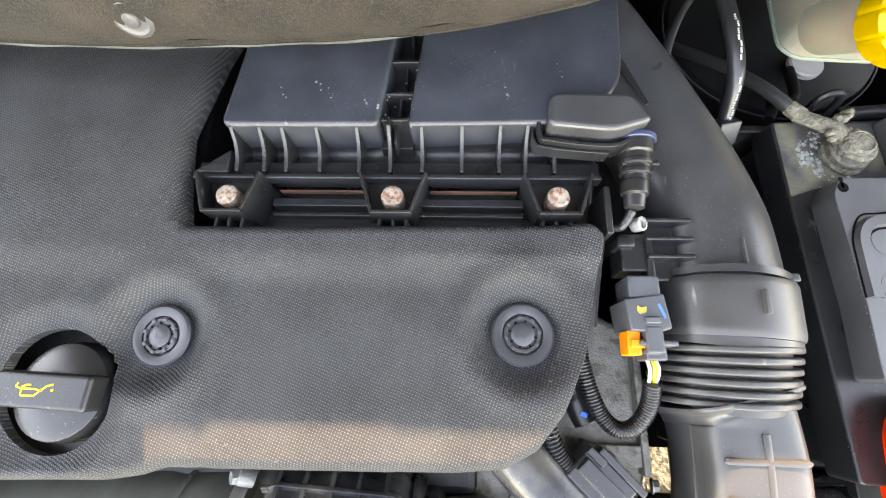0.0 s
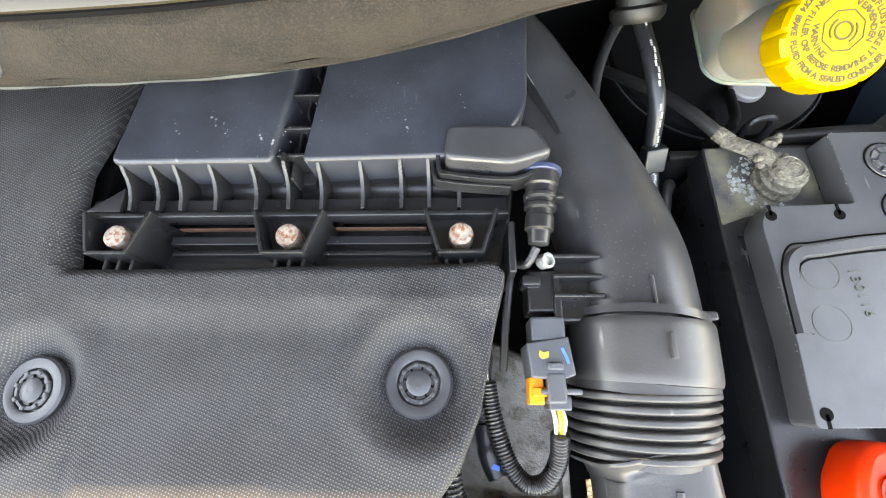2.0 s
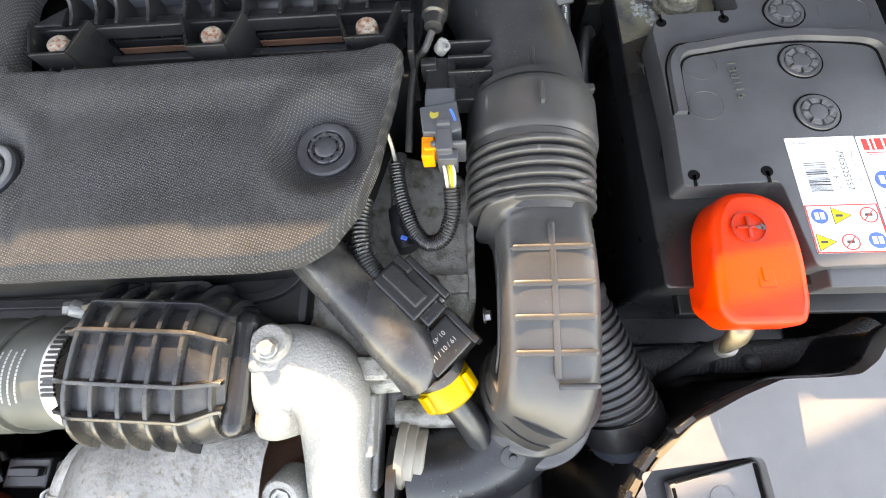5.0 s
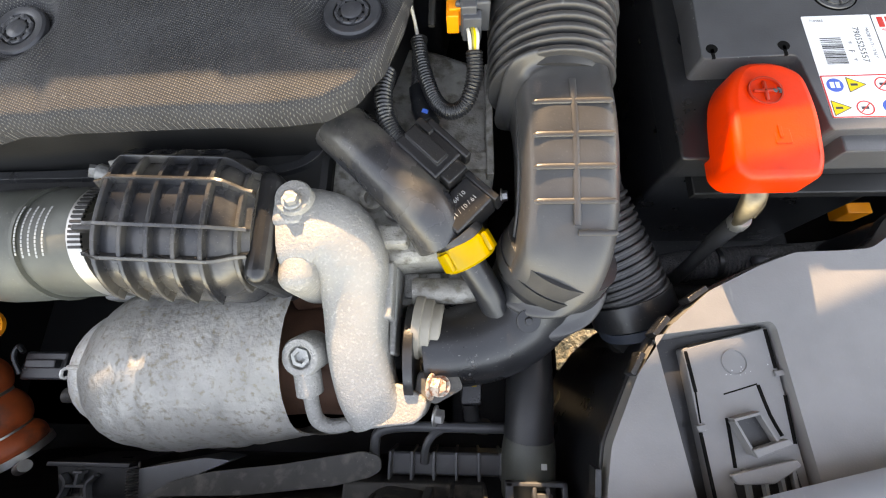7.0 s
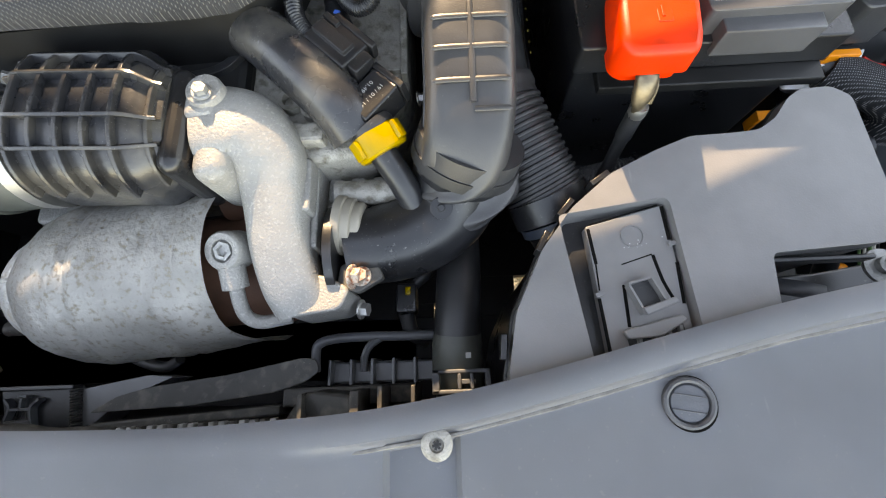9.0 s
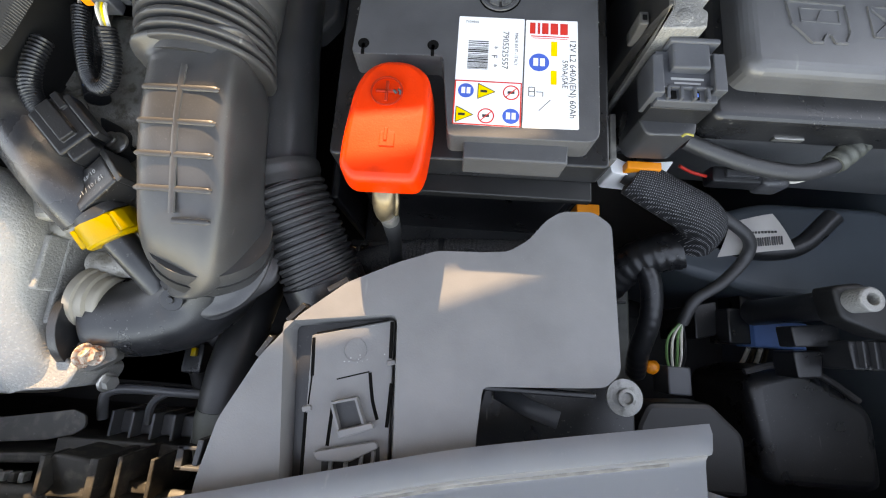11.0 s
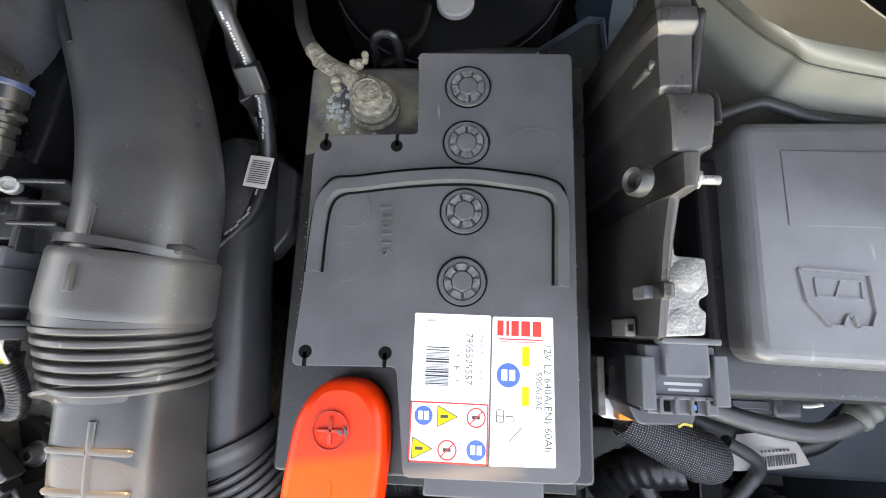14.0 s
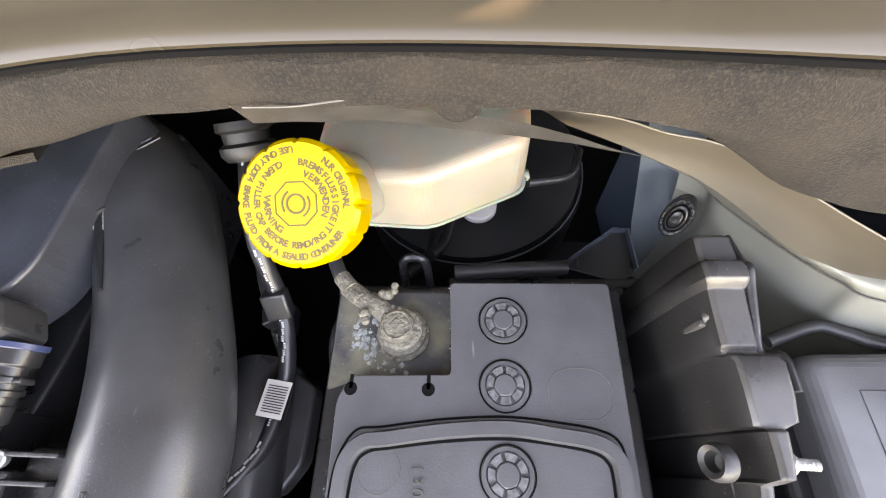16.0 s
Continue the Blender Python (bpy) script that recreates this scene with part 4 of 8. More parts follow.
copy_thing(first, pose(PLUGS[1][0], PLUGS[1][1], 0.8262, 3, -3, 20))

oil = thing("oil_filler_cap", "black oil filler cap with a yellow oil can mark", "filler cap", (-0.566, -0.106, 0.79))
part("neck", lathe([(0.028, 0.755), (0.028, 0.812), (0.023, 0.815)], 30, None, Matrix.Translation((-0.570, -0.108, 0))), DARK, oil)
part("cap", lathe([(0.0280, 0.808), (0.0280, 0.824), (0.0265, 0.829), (0.022, 0.831), (0.012, 0.832)], 40, None, Matrix.Translation((-0.569, -0.1065, 0))), PLASTIC, oil)
bm = rbox(-0.0280, 0.0275, -0.0095, 0.0095, 0.828, 0.8415, 0.0022, None, pose(-0.569, -0.1060, 0, 0, 0, -2), 3)
part("grip_bar", bm, PLASTIC, oil)
bm = bmesh.new()
zt = 0.8416
for pts in ([(-0.5790, -0.1085), (-0.5795, -0.1050)], [(-0.5795, -0.1050), (-0.5720, -0.1050)], [(-0.5790, -0.1085), (-0.5715, -0.1085)], [(-0.5715, -0.1085), (-0.5655, -0.1035)], [(-0.5655, -0.1035), (-0.5620, -0.1025)], [(-0.5720, -0.1050), (-0.5675, -0.1060)], [(-0.5795, -0.1040), (-0.5770, -0.1030)], [(-0.5830, -0.1040), (-0.5795, -0.1050)], [(-0.5830, -0.1040), (-0.5820, -0.1020)], [(-0.5775, -0.1030), (-0.5745, -0.1030)]):
    ribbon([pts[0], pts[1]], 0.0009, zt, 0.0002, 2, bm)
disc(-0.5618, -0.1055, zt, 0.0007, 0.0002, 10, bm)
part("oil_can_mark", bm, INK_YELLOW, oil, "yellow oil can symbol", smooth=False)

# ---- air filter box ----
ab = thing("air_filter_box", "dusty black plastic air filter box with ribbed lid", "air filter box", (-0.38, 0.09, 0.74))
bm = bmesh.new()
for (x0, x1) in ((-0.494, -0.3945), (-0.3765, -0.262)):
    if x0 < -0.4:
        o = fillet([(x0, 0.0535), (x1, 0.0535), (x1 + 0.018, 0.225), (-0.478, 0.235), (-0.487, 0.114)], [0.007, 0.004, 0.004, 0.01, 0.02])
    else:
        o = fillet([(x0, 0.0535), (-0.275, 0.055), (-0.245, 0.080), (-0.238, 0.215), (x0 + 0.018, 0.225)], [0.004, 0.012, 0.02, 0.02, 0.004])
    prism(o, 0.815, 0.8515, 0.0070, 5, bm)
lid_ = part("lid", bm, PLASTIC_DUSTY, ab)
part("channel_floor", prism([(-0.396, 0.050), (-0.375, 0.050), (-0.357, 0.22), (-0.378, 0.22)], 0.812, 0.829), PLASTIC, lid_)
for y in (0.060, 0.079, 0.104, 0.135):
    s = (y - 0.05) * 0.1
    part("channel_bar", rbox(-0.3950 + s, -0.3762 + s, y - 0.0012, y + 0.0012, 0.828, 0.8475, 0.0005), PLASTIC, lid_)
    part("channel_fin", rbox(-0.3862 + s, -0.3845 + s, y - 0.014, y + 0.001, 0.828, 0.843, 0.0004), PLASTIC, lid_)
for x in (-0.4885, -0.4705, -0.4560, -0.4340, -0.4085, -0.3885, -0.3680, -0.3430, -0.3195, -0.3030, -0.2850):
    b = bmesh.new()
    vs = [b.verts.new((x - 0.0011, y, z)) for y, z in ((0.060, 0.8500), (0.0545, 0.8492), (0.0512, 0.8455), (0.0480, 0.8412), (0.0440, 0.8378), (0.0390, 0.8352), (0.0310, 0.8335), (0.0310, 0.8180), (0.060, 0.8180))]
    f = b.faces.new(vs)
    e = bmesh.ops.extrude_face_region(b, geom=[f])
    for v in e["geom"]:
        if isinstance(v, bmesh.types.BMVert):
            v.co.x += 0.0022
    part("rib", b, PLASTIC, lid_)
b = bmesh.new()
rows = []
for i in range(41):
    x = -0.4925 + 0.2215 * i / 40
    dip = 0.004 if -0.3950 < x < -0.3760 else 0.0
    rows.append([b.verts.new((x, y + dip, z)) for y, z in ((0.0545, 0.8290), (0.0535, 0.8245), (0.0518, 0.8212), (0.0490, 0.8195), (0.0440, 0.8188), (0.0380, 0.8185), (0.0300, 0.8185), (0.0300, 0.8120))])
for a, c in zip(rows, rows[1:]):
    for k in range(7):
        b.faces.new((a[k], a[k + 1], c[k + 1], c[k]))
part("front_gutter", b, PLASTIC, ab)
random.seed(21)
bm = bmesh.new()
for sx, sy, n_ in ((-0.459, 0.083, 7), (-0.428, 0.082, 12), (-0.436, 0.088, 5), (-0.406, 0.076, 9), (-0.3995, 0.076, 9), (-0.318, 0.083, 11), (-0.2850, 0.098, 8)):
    for k in range(n_):
        w = k / n_
        lump(sx + 0.004 * w + random.uniform(-0.0012, 0.0012), sy - 0.012 * w + random.uniform(-0.001, 0.001), 0.8514, random.uniform(0.0007, 0.0016), bm, 0.4, 1, 0.10)
for k in range(90):
    lump(random.uniform(-0.475, -0.29), 0.060 + 0.05 * random.random() ** 1.6, 0.8514, random.uniform(0.00018, 0.0005), bm, 0.4, 1, 0.3)
tagged(part("dust_smear", bm, SMEAR, lid_, "pale dust smears"), kind="stuff")
bm = rbox(-0.517, -0.256, 0.0270, 0.0400, 0.824, 0.8290, 0.001)
rbox(-0.517, -0.256, 0.0262, 0.0295, 0.824, 0.8335, 0.0008, bm)
part("flange", bm, PLASTIC, ab)
part("lower_case", prism(fillet([(-0.515, -0.004), (-0.258, 0.000), (-0.250, 0.05), (-0.236, 0.22), (-0.47, 0.24), (-0.510, 0.06)], 0.006), 0.70, 0.806, 0.002), PLASTIC, ab)
bm = bmesh.new()
for y, z, w in ((0.0185, 0.816, 0.004), (0.0105, 0.813, 0.002), (0.0035, 0.810, 0.003)):
    rbox(-0.470, -0.302, y - w, y + w * 0.4, 0.803, z, 0.0006, bm)
part("case_groove", bm, GUTTER, ab)
for x0, x1 in ((-0.466, -0.408), (-0.364, -0.306)):
    part("gasket_line", rbox(x0, x1, 0.0249, 0.0257, 0.812, 0.8168, 0.0002), RUST, ab, "thin red-brown gasket edge")
for x in (-0.4905, -0.3855, -0.2840):
    pocket = prism(fillet([(x - 0.021, 0.0270), (x - 0.0120, 0.0015), (x + 0.0120, 0.0015), (x + 0.021, 0.0270)], 0.001, 2), 0.800, 0.8250, 0.0004)
    part("bolt_tower", pocket, PLASTIC, ab)
    for pts in ([(x - 0.0205, 0.0275), (x - 0.0122, 0.0022)], [(x - 0.0128, 0.0016), (x + 0.0128, 0.0016)], [(x + 0.0122, 0.0022), (x + 0.0205, 0.0275)]):
        part("tower_wall", ribbon(pts, 0.0026, 0.823, 0.0165, 2), PLASTIC, ab)
    for d in (-0.0065, 0.0, 0.0065):
        part("leg", rbox(x + d * 1.3 - 0.0010, x + d * 1.3 + 0.0010, -0.010, 0.002, 0.79, 0.828, 0.0004), PLASTIC, ab)
    bt = lathe([(0.0072, 0.823), (0.0072, 0.8345), (0.0066, 0.8362), (0.0050, 0.8368)], 24, None, Matrix.Translation((x, 0.0132, 0)))
    lathe([(0.0050, 0.8366), (0.0030, 0.8368), (0.0027, 0.8340), (0.0008, 0.8338)], 6, bt, Matrix.Translation((x, 0.0132, 0)))
    part("bolt", bt, RUSTY, ab, "rusty torx bolt head")
bm = prism(fillet([(-0.2935, 0.048), (-0.2910, 0.070), (-0.2430, 0.0690), (-0.2330, 0.051), (-0.2560, 0.0440)], 0.005, 4), 0.835, 0.8605, 0.0045, 4)
part("sensor_housing", bm, PLASTIC_SATIN, ab)
bm = ribbon([(-0.2960, 0.072), (-0.2965, 0.048), (-0.289, 0.0435), (-0.2560, 0.0400), (-0.2400, 0.0460)], 0.0030, 0.838, 0.013, 30)
ribbon([(-0.2990, 0.072), (-0.2995, 0.046), (-0.289, 0.0405), (-0.2560, 0.0370)], 0.0020, 0.838, 0.009, 30, bm)
part("housing_lip", bm, PLASTIC, ab)
part("outlet_mouth", tube([(-0.335, 0.135, 0.802), (-0.290, 0.130, 0.802), (-0.250, 0.115, 0.800)], 0.040, 20, 36), PLASTIC_SATIN, ab)
part("corner_post", rbox(-0.2575, -0.2535, -0.010, 0.020, 0.79, 0.8375, 0.0008), PLASTIC, ab)
part("side_wedge", prism([(-0.516, 0.030), (-0.494, 0.046), (-0.494, 0.030)], 0.82, 0.8345, 0.0006), PLASTIC, ab)

# sensor plug on the filter box, and its wire
sp = thing("temperature_sensor", "black sensor plug with a blue collar", "sensor", (-0.238, 0.03, 0.84))
bm = lathe([(0.0100, 0), (0.0100, 0.008), (0.0088, 0.009), (0.0088, 0.013), (0.0096, 0.0135), (0.0096, 0.016), (0.0082, 0.0165), (0.0082, 0.019), (0.0090, 0.0195), (0.0090, 0.022), (0.0074, 0.0225), (0.0074, 0.026), (0.0080, 0.0265), (0.0080, 0.034), (0.0064, 0.035), (0.0056, 0.042), (0.002, 0.043)], 22)
bm.transform(axis_m((-0.2375, 0.047, 0.843), (-0.09, -1, -0.10)))
part("body", bm, PLASTIC, sp)
bm = lathe([(0.0112, 0), (0.0112, 0.0025), (0.0106, 0.003)], 22)
bm.transform(axis_m((-0.2374, 0.049, 0.8435), (-0.09, -1, -0.10)))
part("collar", bm, COLLAR_BLUE, sp, "dark blue plastic collar")
part("latch", rbox(-0.2480, -0.2265, 0.030, 0.0330, 0.838, 0.846, 0.0008), PLASTIC, sp)
part("wire", tube([(-0.242, 0.004, 0.838), (-0.247, -0.004, 0.832), (-0.254, -0.004, 0.822), (-0.258, -0.030, 0.815), (-0.260, -0.060, 0.805)], 0.0022, 40, 8, corrugated(26, 0.15)), RUBBER, sp)

# ---- intake duct ----
duct = thing("intake_duct", "black plastic intake duct with a ribbed rubber boot", "intake duct", (-0.18, -0.05, 0.76))
DP = [(-0.310, 0.215, 0.792), (-0.258, 0.180, 0.796), (-0.2285, 0.132, 0.797), (-0.2070, 0.085, 0.798), (-0.1920, 0.045, 0.799), (-0.1825, 0.005, 0.800), (-0.1800, -0.036, 0.802)]
part("pipe", tube(DP, (0.044, 0.0355), 50, 36, lambda s: 1.0 - 0.10 * math.sin(math.pi * min(1, s * 1.2)), flat=1.0), PLASTIC_SATIN, duct, "satin black moulded pipe")
part("weld_band", tube([(-0.2320, 0.1930, 0.8300), (-0.2500, 0.1700, 0.8330), (-0.2530, 0.1540, 0.8318), (-0.2390, 0.1200, 0.8318), (-0.2220, 0.0820, 0.8315)], 0.0042, 40, 10, lambda q: 0.35 + 0.65 * math.sin(math.pi * q), flat=0.4), PLASTIC, duct, "scuffed weld band")
for d in (-0.0030, 0.0030):
    part("weld_edge", tube([(-0.2320 + d, 0.1930, 0.8304), (-0.2500 + d, 0.1700, 0.8340), (-0.2530 + d, 0.1540, 0.8328), (-0.2390 + d, 0.1200, 0.8326)], 0.0004, 40, 6), SMEAR, duct)
part("rib", rbox(-0.1835, -0.1815, -0.032, -0.012, 0.832, 0.8385, 0.0006, None, pose(0, 0, 0)), PLASTIC_SATIN, duct)
bm = tube([(-0.1806, -0.030, 0.8025), (-0.1810, -0.0345, 0.8027)], 0.0390, 4, 40)
part("stop_ring", bm, PLASTIC_SATIN, duct)
part("tab", rbox(-0.156, -0.144, -0.0335, -0.0285, 0.812, 0.824, 0.001), PLASTIC_SATIN, duct)
C = [(-0.1807, -0.0330, 0.8032), (-0.1826, -0.0660, 0.8015)]
collar_ = part("collar", tube(C, 0.0405, 14, 40, lambda s: 1.0 + 0.025 * s - 0.03 * smooth01(0.9, 1.0, s) - 0.02 * smooth01(0.06, 0.0, s)), DUCT_GREY, duct)
part("collar_tab", rbox(-0.1820, -0.1795, -0.0560, -0.0430, 0.842, 0.8462, 0.0007), DUCT_GREY, collar_)
for i in range(6):
    s = i / 5
    y = -0.0705 - 0.0058 * i
    part("bellows_ring", tube([(-0.1833, y + 0.0021, 0.8012 - 0.0022 * i), (-0.1833, y, 0.8010 - 0.0022 * i), (-0.1833, y - 0.0021, 0.8008 - 0.0022 * i)], 0.0402, 12, 40, lambda q: 1.0 - 0.045 * abs(2 * q - 1) ** 5), DUCT_GREY, duct)
part("bellows_neck", tube([(-0.1825, -0.0640, 0.8012), (-0.1829, -0.0695, 0.8006)], 0.0399, 4, 40), DUCT_GREY, duct)
part("bellows_core", tube([(-0.1826, -0.064, 0.801), (-0.1834, -0.098, 0.790)], 0.0355, 4, 36), RUBBER, duct)
BOX = [(-0.1828, -0.0985, 0.7885), (-0.1815, -0.1040, 0.7885), (-0.1795, -0.112, 0.7885), (-0.1782, -0.131, 0.7880), (-0.1778, -0.151, 0.7850), (-0.1778, -0.169, 0.7800), (-0.1780, -0.185, 0.7745), (-0.1788, -0.1965, 0.7685), (-0.1798, -0.2050, 0.7600), (-0.1808, -0.2110, 0.7500), (-0.1820, -0.2150, 0.7400), (-0.1830, -0.2175, 0.7300)]
elbow_ = part("moulded_elbow", tube(BOX, 0.0282, 120, 56, lambda s: 1.0 + 0.24 * smooth01(0.11, 0.02, s) + 0.10 * smooth01(0.80, 0.97, s), power=4.6, flat=1.10, up=(0, 0.35, 1)), DUCT_GREY, duct, "grey rubber elbow with moulded ribs")


def duct_top(y):
    return path_at([(-0.225, 0.792), (-0.205, 0.8030), (-0.187, 0.8075), (-0.169, 0.8125), (-0.151, 0.8163), (-0.131, 0.8190), (-0.112, 0.8200)], y)


part("long_rib", tube([(-0.1775, y, duct_top(y) + 0.0002) for y in (-0.117, -0.125, -0.15, -0.178, -0.200)], 0.0020, 24, 10, flat=0.6), DUCT_GREY, elbow_)
for y in (-0.1310, -0.1505, -0.1685, -0.1870, -0.2040):
    h = duct_top(y) + 0.0002
    if y > -0.20:
        part("cross_rib", tube([(-0.2005, y, h - 0.0008), (-0.1950, y, h - 0.0001), (-0.1785, y, h)], 0.0018, 14, 10, lambda q: 0.5 + 0.5 * smooth01(0.0, 0.2, q), flat=0.6), DUCT_GREY, elbow_)
    part("cross_rib", tube([(-0.1770, y, h), (-0.1610, y, h - 0.0001), (-0.1555, y, h - 0.0008)], 0.0018, 14, 10, lambda q: 0.5 + 0.5 * smooth01(1.0, 0.8, q), flat=0.6), DUCT_GREY, elbow_)
part("mould_seam", tube([(-0.2062, -0.112, 0.800), (-0.2062, -0.150, 0.796), (-0.2068, -0.180, 0.786), (-0.2090, -0.200, 0.772)], 0.0009, 24, 6), DUCT_GREY, elbow_)
BAND_Z = Vector((-0.35, -0.50, -1.0)).normalized()
BAND_AT = Vector((-0.1815, -0.2060, 0.7520))
part("hose_band", tube([BAND_AT - BAND_Z * 0.004, BAND_AT + BAND_Z * 0.004], 0.0378, 6, 44, up=(0, 1, 0.2)), RUBBER, duct, "black hose band")
part("hose_end", tube([BAND_AT - BAND_Z * 0.016, BAND_AT], 0.0366, 6, 44, up=(0, 1, 0.2)), DUCT_GREY, duct)

# pipe from the elbow to the turbo inlet
tp = thing("turbo_inlet_pipe", "glossy black plastic turbo inlet pipe", "pipe", (-0.22, -0.25, 0.70))
part("pipe", tube([BAND_AT + BAND_Z * 0.002, BAND_AT + BAND_Z * 0.016, (-0.1960, -0.2320, 0.7240), (-0.2160, -0.2480, 0.7200), (-0.2400, -0.2560, 0.7200), (-0.268, -0.2590, 0.7210)], (0.0355, 0.0275), 50, 34), PLASTIC, tp)
part("boss", lathe([(0.0075, 0), (0.0075, 0.0012), (0.0025, 0.0014), (0.0022, 0.0030)], 24, None, axis_m((-0.1995, -0.2450, 0.7560), (0.05, -0.35, 1))), PLASTIC, tp)
part("inlet_flange", tube([(-0.272, -0.263, 0.722), (-0.278, -0.263, 0.722)], 0.034, 3, 30), PLASTIC, tp)
part("inlet_sleeve", tube([(-0.2545, -0.248, 0.734), (-0.273, -0.246, 0.734)], 0.0215, 24, 28, lambda s: (0.80 if s < 0.35 else 0.92 if s < 0.7 else 1.0) - 0.10 * smooth01(0.06, 0.0, s)), BEIGE, tp, "beige plastic sleeve")
part("bracket", prism(fillet([(-0.270, -0.276), (-0.246, -0.272), (-0.240, -0.286), (-0.258, -0.296), (-0.272, -0.290)], 0.003), 0.732, 0.7385, 0.001), DUSTY_GREY, tp, "dark grey metal support bracket")
hexbolt("bracket_bolt", (-0.2555, -0.2845, 0.7385), (0, 0, 1), 0.0052, RUSTY, tp)

# corrugated cold air hose beside the battery
ch = thing("air_hose", "black corrugated cold air hose", "hose", (-0.13, -0.15, 0.66))
part("smooth_pipe", tube([(-0.170, 0.060, 0.720), (-0.168, 0.020, 0.732), (-0.1640, -0.030, 0.738), (-0.1590, -0.080, 0.738), (-0.1555, -0.130, 0.734), (-0.1530, -0.150, 0.731)], 0.0265, 36, 30), PLASTIC_SATIN, ch, "glossy black moulded pipe")
part("pipe_flange", prism(fillet([(-0.150, 0.062), (-0.128, 0.050), (-0.128, 0.000), (-0.142, -0.020), (-0.158, -0.020), (-0.168, 0.040)], 0.006, 3), 0.715, 0.731, 0.003, 3), PLASTIC_SATIN, ch)
part("cuff", tube([(-0.1545, -0.1420, 0.7330), (-0.1490, -0.1570, 0.7300)], 0.0300, 6, 34, lambda s: 1.0 - 0.05 * smooth01(0.35, 0.45, s)), RUBBER, ch)
part("cuff_clip", rbox(-0.1700, -0.1560, -0.1600, -0.1540, 0.752, 0.7605, 0.0012), RUBBER, ch)
for k in range(13):
    u = k / 12
    p = Vector((-0.1490, -0.1570, 0.7290)).lerp(Vector((-0.1180, -0.2190, 0.7060)), u)
    w = Vector((0.0285 + 0.006 * u, -0.062, -0.023)).normalized()
    part("hose_ring", tube([p - w * 0.0019, p, p + w * 0.0019], 0.0303, 6, 34, lambda q: 1.0 - 0.05 * abs(2 * q - 1) ** 4), RUBBER, ch)
part("corrugated_hose", tube([(-0.1500, -0.1550, 0.7300), (-0.1330, -0.1880, 0.7180), (-0.1180, -0.2190, 0.7060)], 0.0278, 12, 30), RUBBER, ch)
part("end_cuff", tube([(-0.1190, -0.2170, 0.7070), (-0.1120, -0.2330, 0.7000)], 0.0312, 6, 30), PLASTIC, ch)
part("end_ring", tube([(-0.1120, -0.2330, 0.7000), (-0.1090, -0.2390, 0.6970)], 0.0290, 4, 30), NAVY_GREY, ch, "blue-grey plastic end ring")
part("lower_pipe", tube([(-0.109, -0.238, 0.697), (-0.09, -0.25, 0.64), (-0.085, -0.26, 0.5)], 0.026, 12, 24), DARK, ch)

# airflow meter bracket and plug
mb = thing("airflow_meter", "black airflow meter with bracket fins", "sensor", (-0.228, -0.01, 0.80))
for y in (0.0010, -0.0105, -0.0215):
    part("fin", rbox(-0.2330, -0.2060, y - 0.0012, y + 0.0012, 0.818, 0.8320, 0.0006), PLASTIC, mb)
part("base", rbox(-0.2310, -0.2080, -0.034, 0.004, 0.806, 0.8205, 0.0015), PLASTIC, mb)
part("bush", lathe([(0.0044, 0), (0.0044, 0.006), (0.0030, 0.0062), (0.0026, 0.004)], 18, None, axis_m((-0.2380, -0.0015, 0.828), (0.5, -0.1, 0.85))), CAST_DARK, mb, "steel bush")
bm = rbox(-0.2470, -0.2300, -0.0300, -0.0060, 0.806, 0.8270, 0.0015)
rbox(-0.2330, -0.2285, -0.036, -0.010, 0.818, 0.8285, 0.001, bm)
rbox(-0.2500, -0.2400, -0.016, -0.010, 0.816, 0.832, 0.001, bm)
part("body", bm, PLASTIC, mb)
mp = thing("airflow_plug", "grey connector with orange lock and paint marks", "connector", (-0.238, -0.055, 0.80))
bm = rbox(-0.2470, -0.2290, -0.0430, -0.0300, 0.812, 0.8325, 0.0014)
part("neck", bm, CONNECTOR, mp)
bm = prism(fillet([(-0.2500, -0.0440), (-0.2280, -0.0405), (-0.2255, -0.0600), (-0.2330, -0.0625), (-0.2480, -0.0615)], 0.001, 2), 0.808, 0.8335, 0.001)
part("body", bm, CONNECTOR, mp)
bm = rbox(-0.2405, -0.2310, -0.0735, -0.0590, 0.812, 0.8340, 0.001)
rbox(-0.2435, -0.2230, -0.0695, -0.0665, 0.812, 0.8330, 0.001, bm)
rbox(-0.2400, -0.2320, -0.0575, -0.0540, 0.830, 0.8355, 0.0006, bm)
rbox(-0.2395, -0.2280, -0.0770, -0.0700, 0.812, 0.8290, 0.001, bm)
part("rear_shell", bm, CONNECTOR, mp)
bm = rbox(-0.2490, -0.2415, -0.0745, -0.0610, 0.816, 0.8290, 0.0008)
rbox(-0.2475, -0.2390, -0.0705, -0.0660, 0.818, 0.8305, 0.0006, bm)
part("lock", bm, ORANGE, mp, "orange locking tab")
bm = ribbon([(-0.2318, -0.0465), (-0.2300, -0.0510), (-0.2290, -0.0545)], 0.0018, 0.8334, 0.0004, 8)
part("blue_mark", bm, CHALK_BLUE, mp, "blue paint stroke")
part("yellow_mark", prism(fillet([(-0.2435, -0.0475), (-0.2415, -0.0490), (-0.2385, -0.0480), (-0.2390, -0.0515), (-0.2425, -0.0525), (-0.2440, -0.0505)], 0.0006, 2), 0.8334, 0.8339), CHALK_YELLOW, mp, "yellow paint mark")
for _piece in mp.children:
    _piece.data.transform(Matrix.Translation((0, -0.0035, 0)))
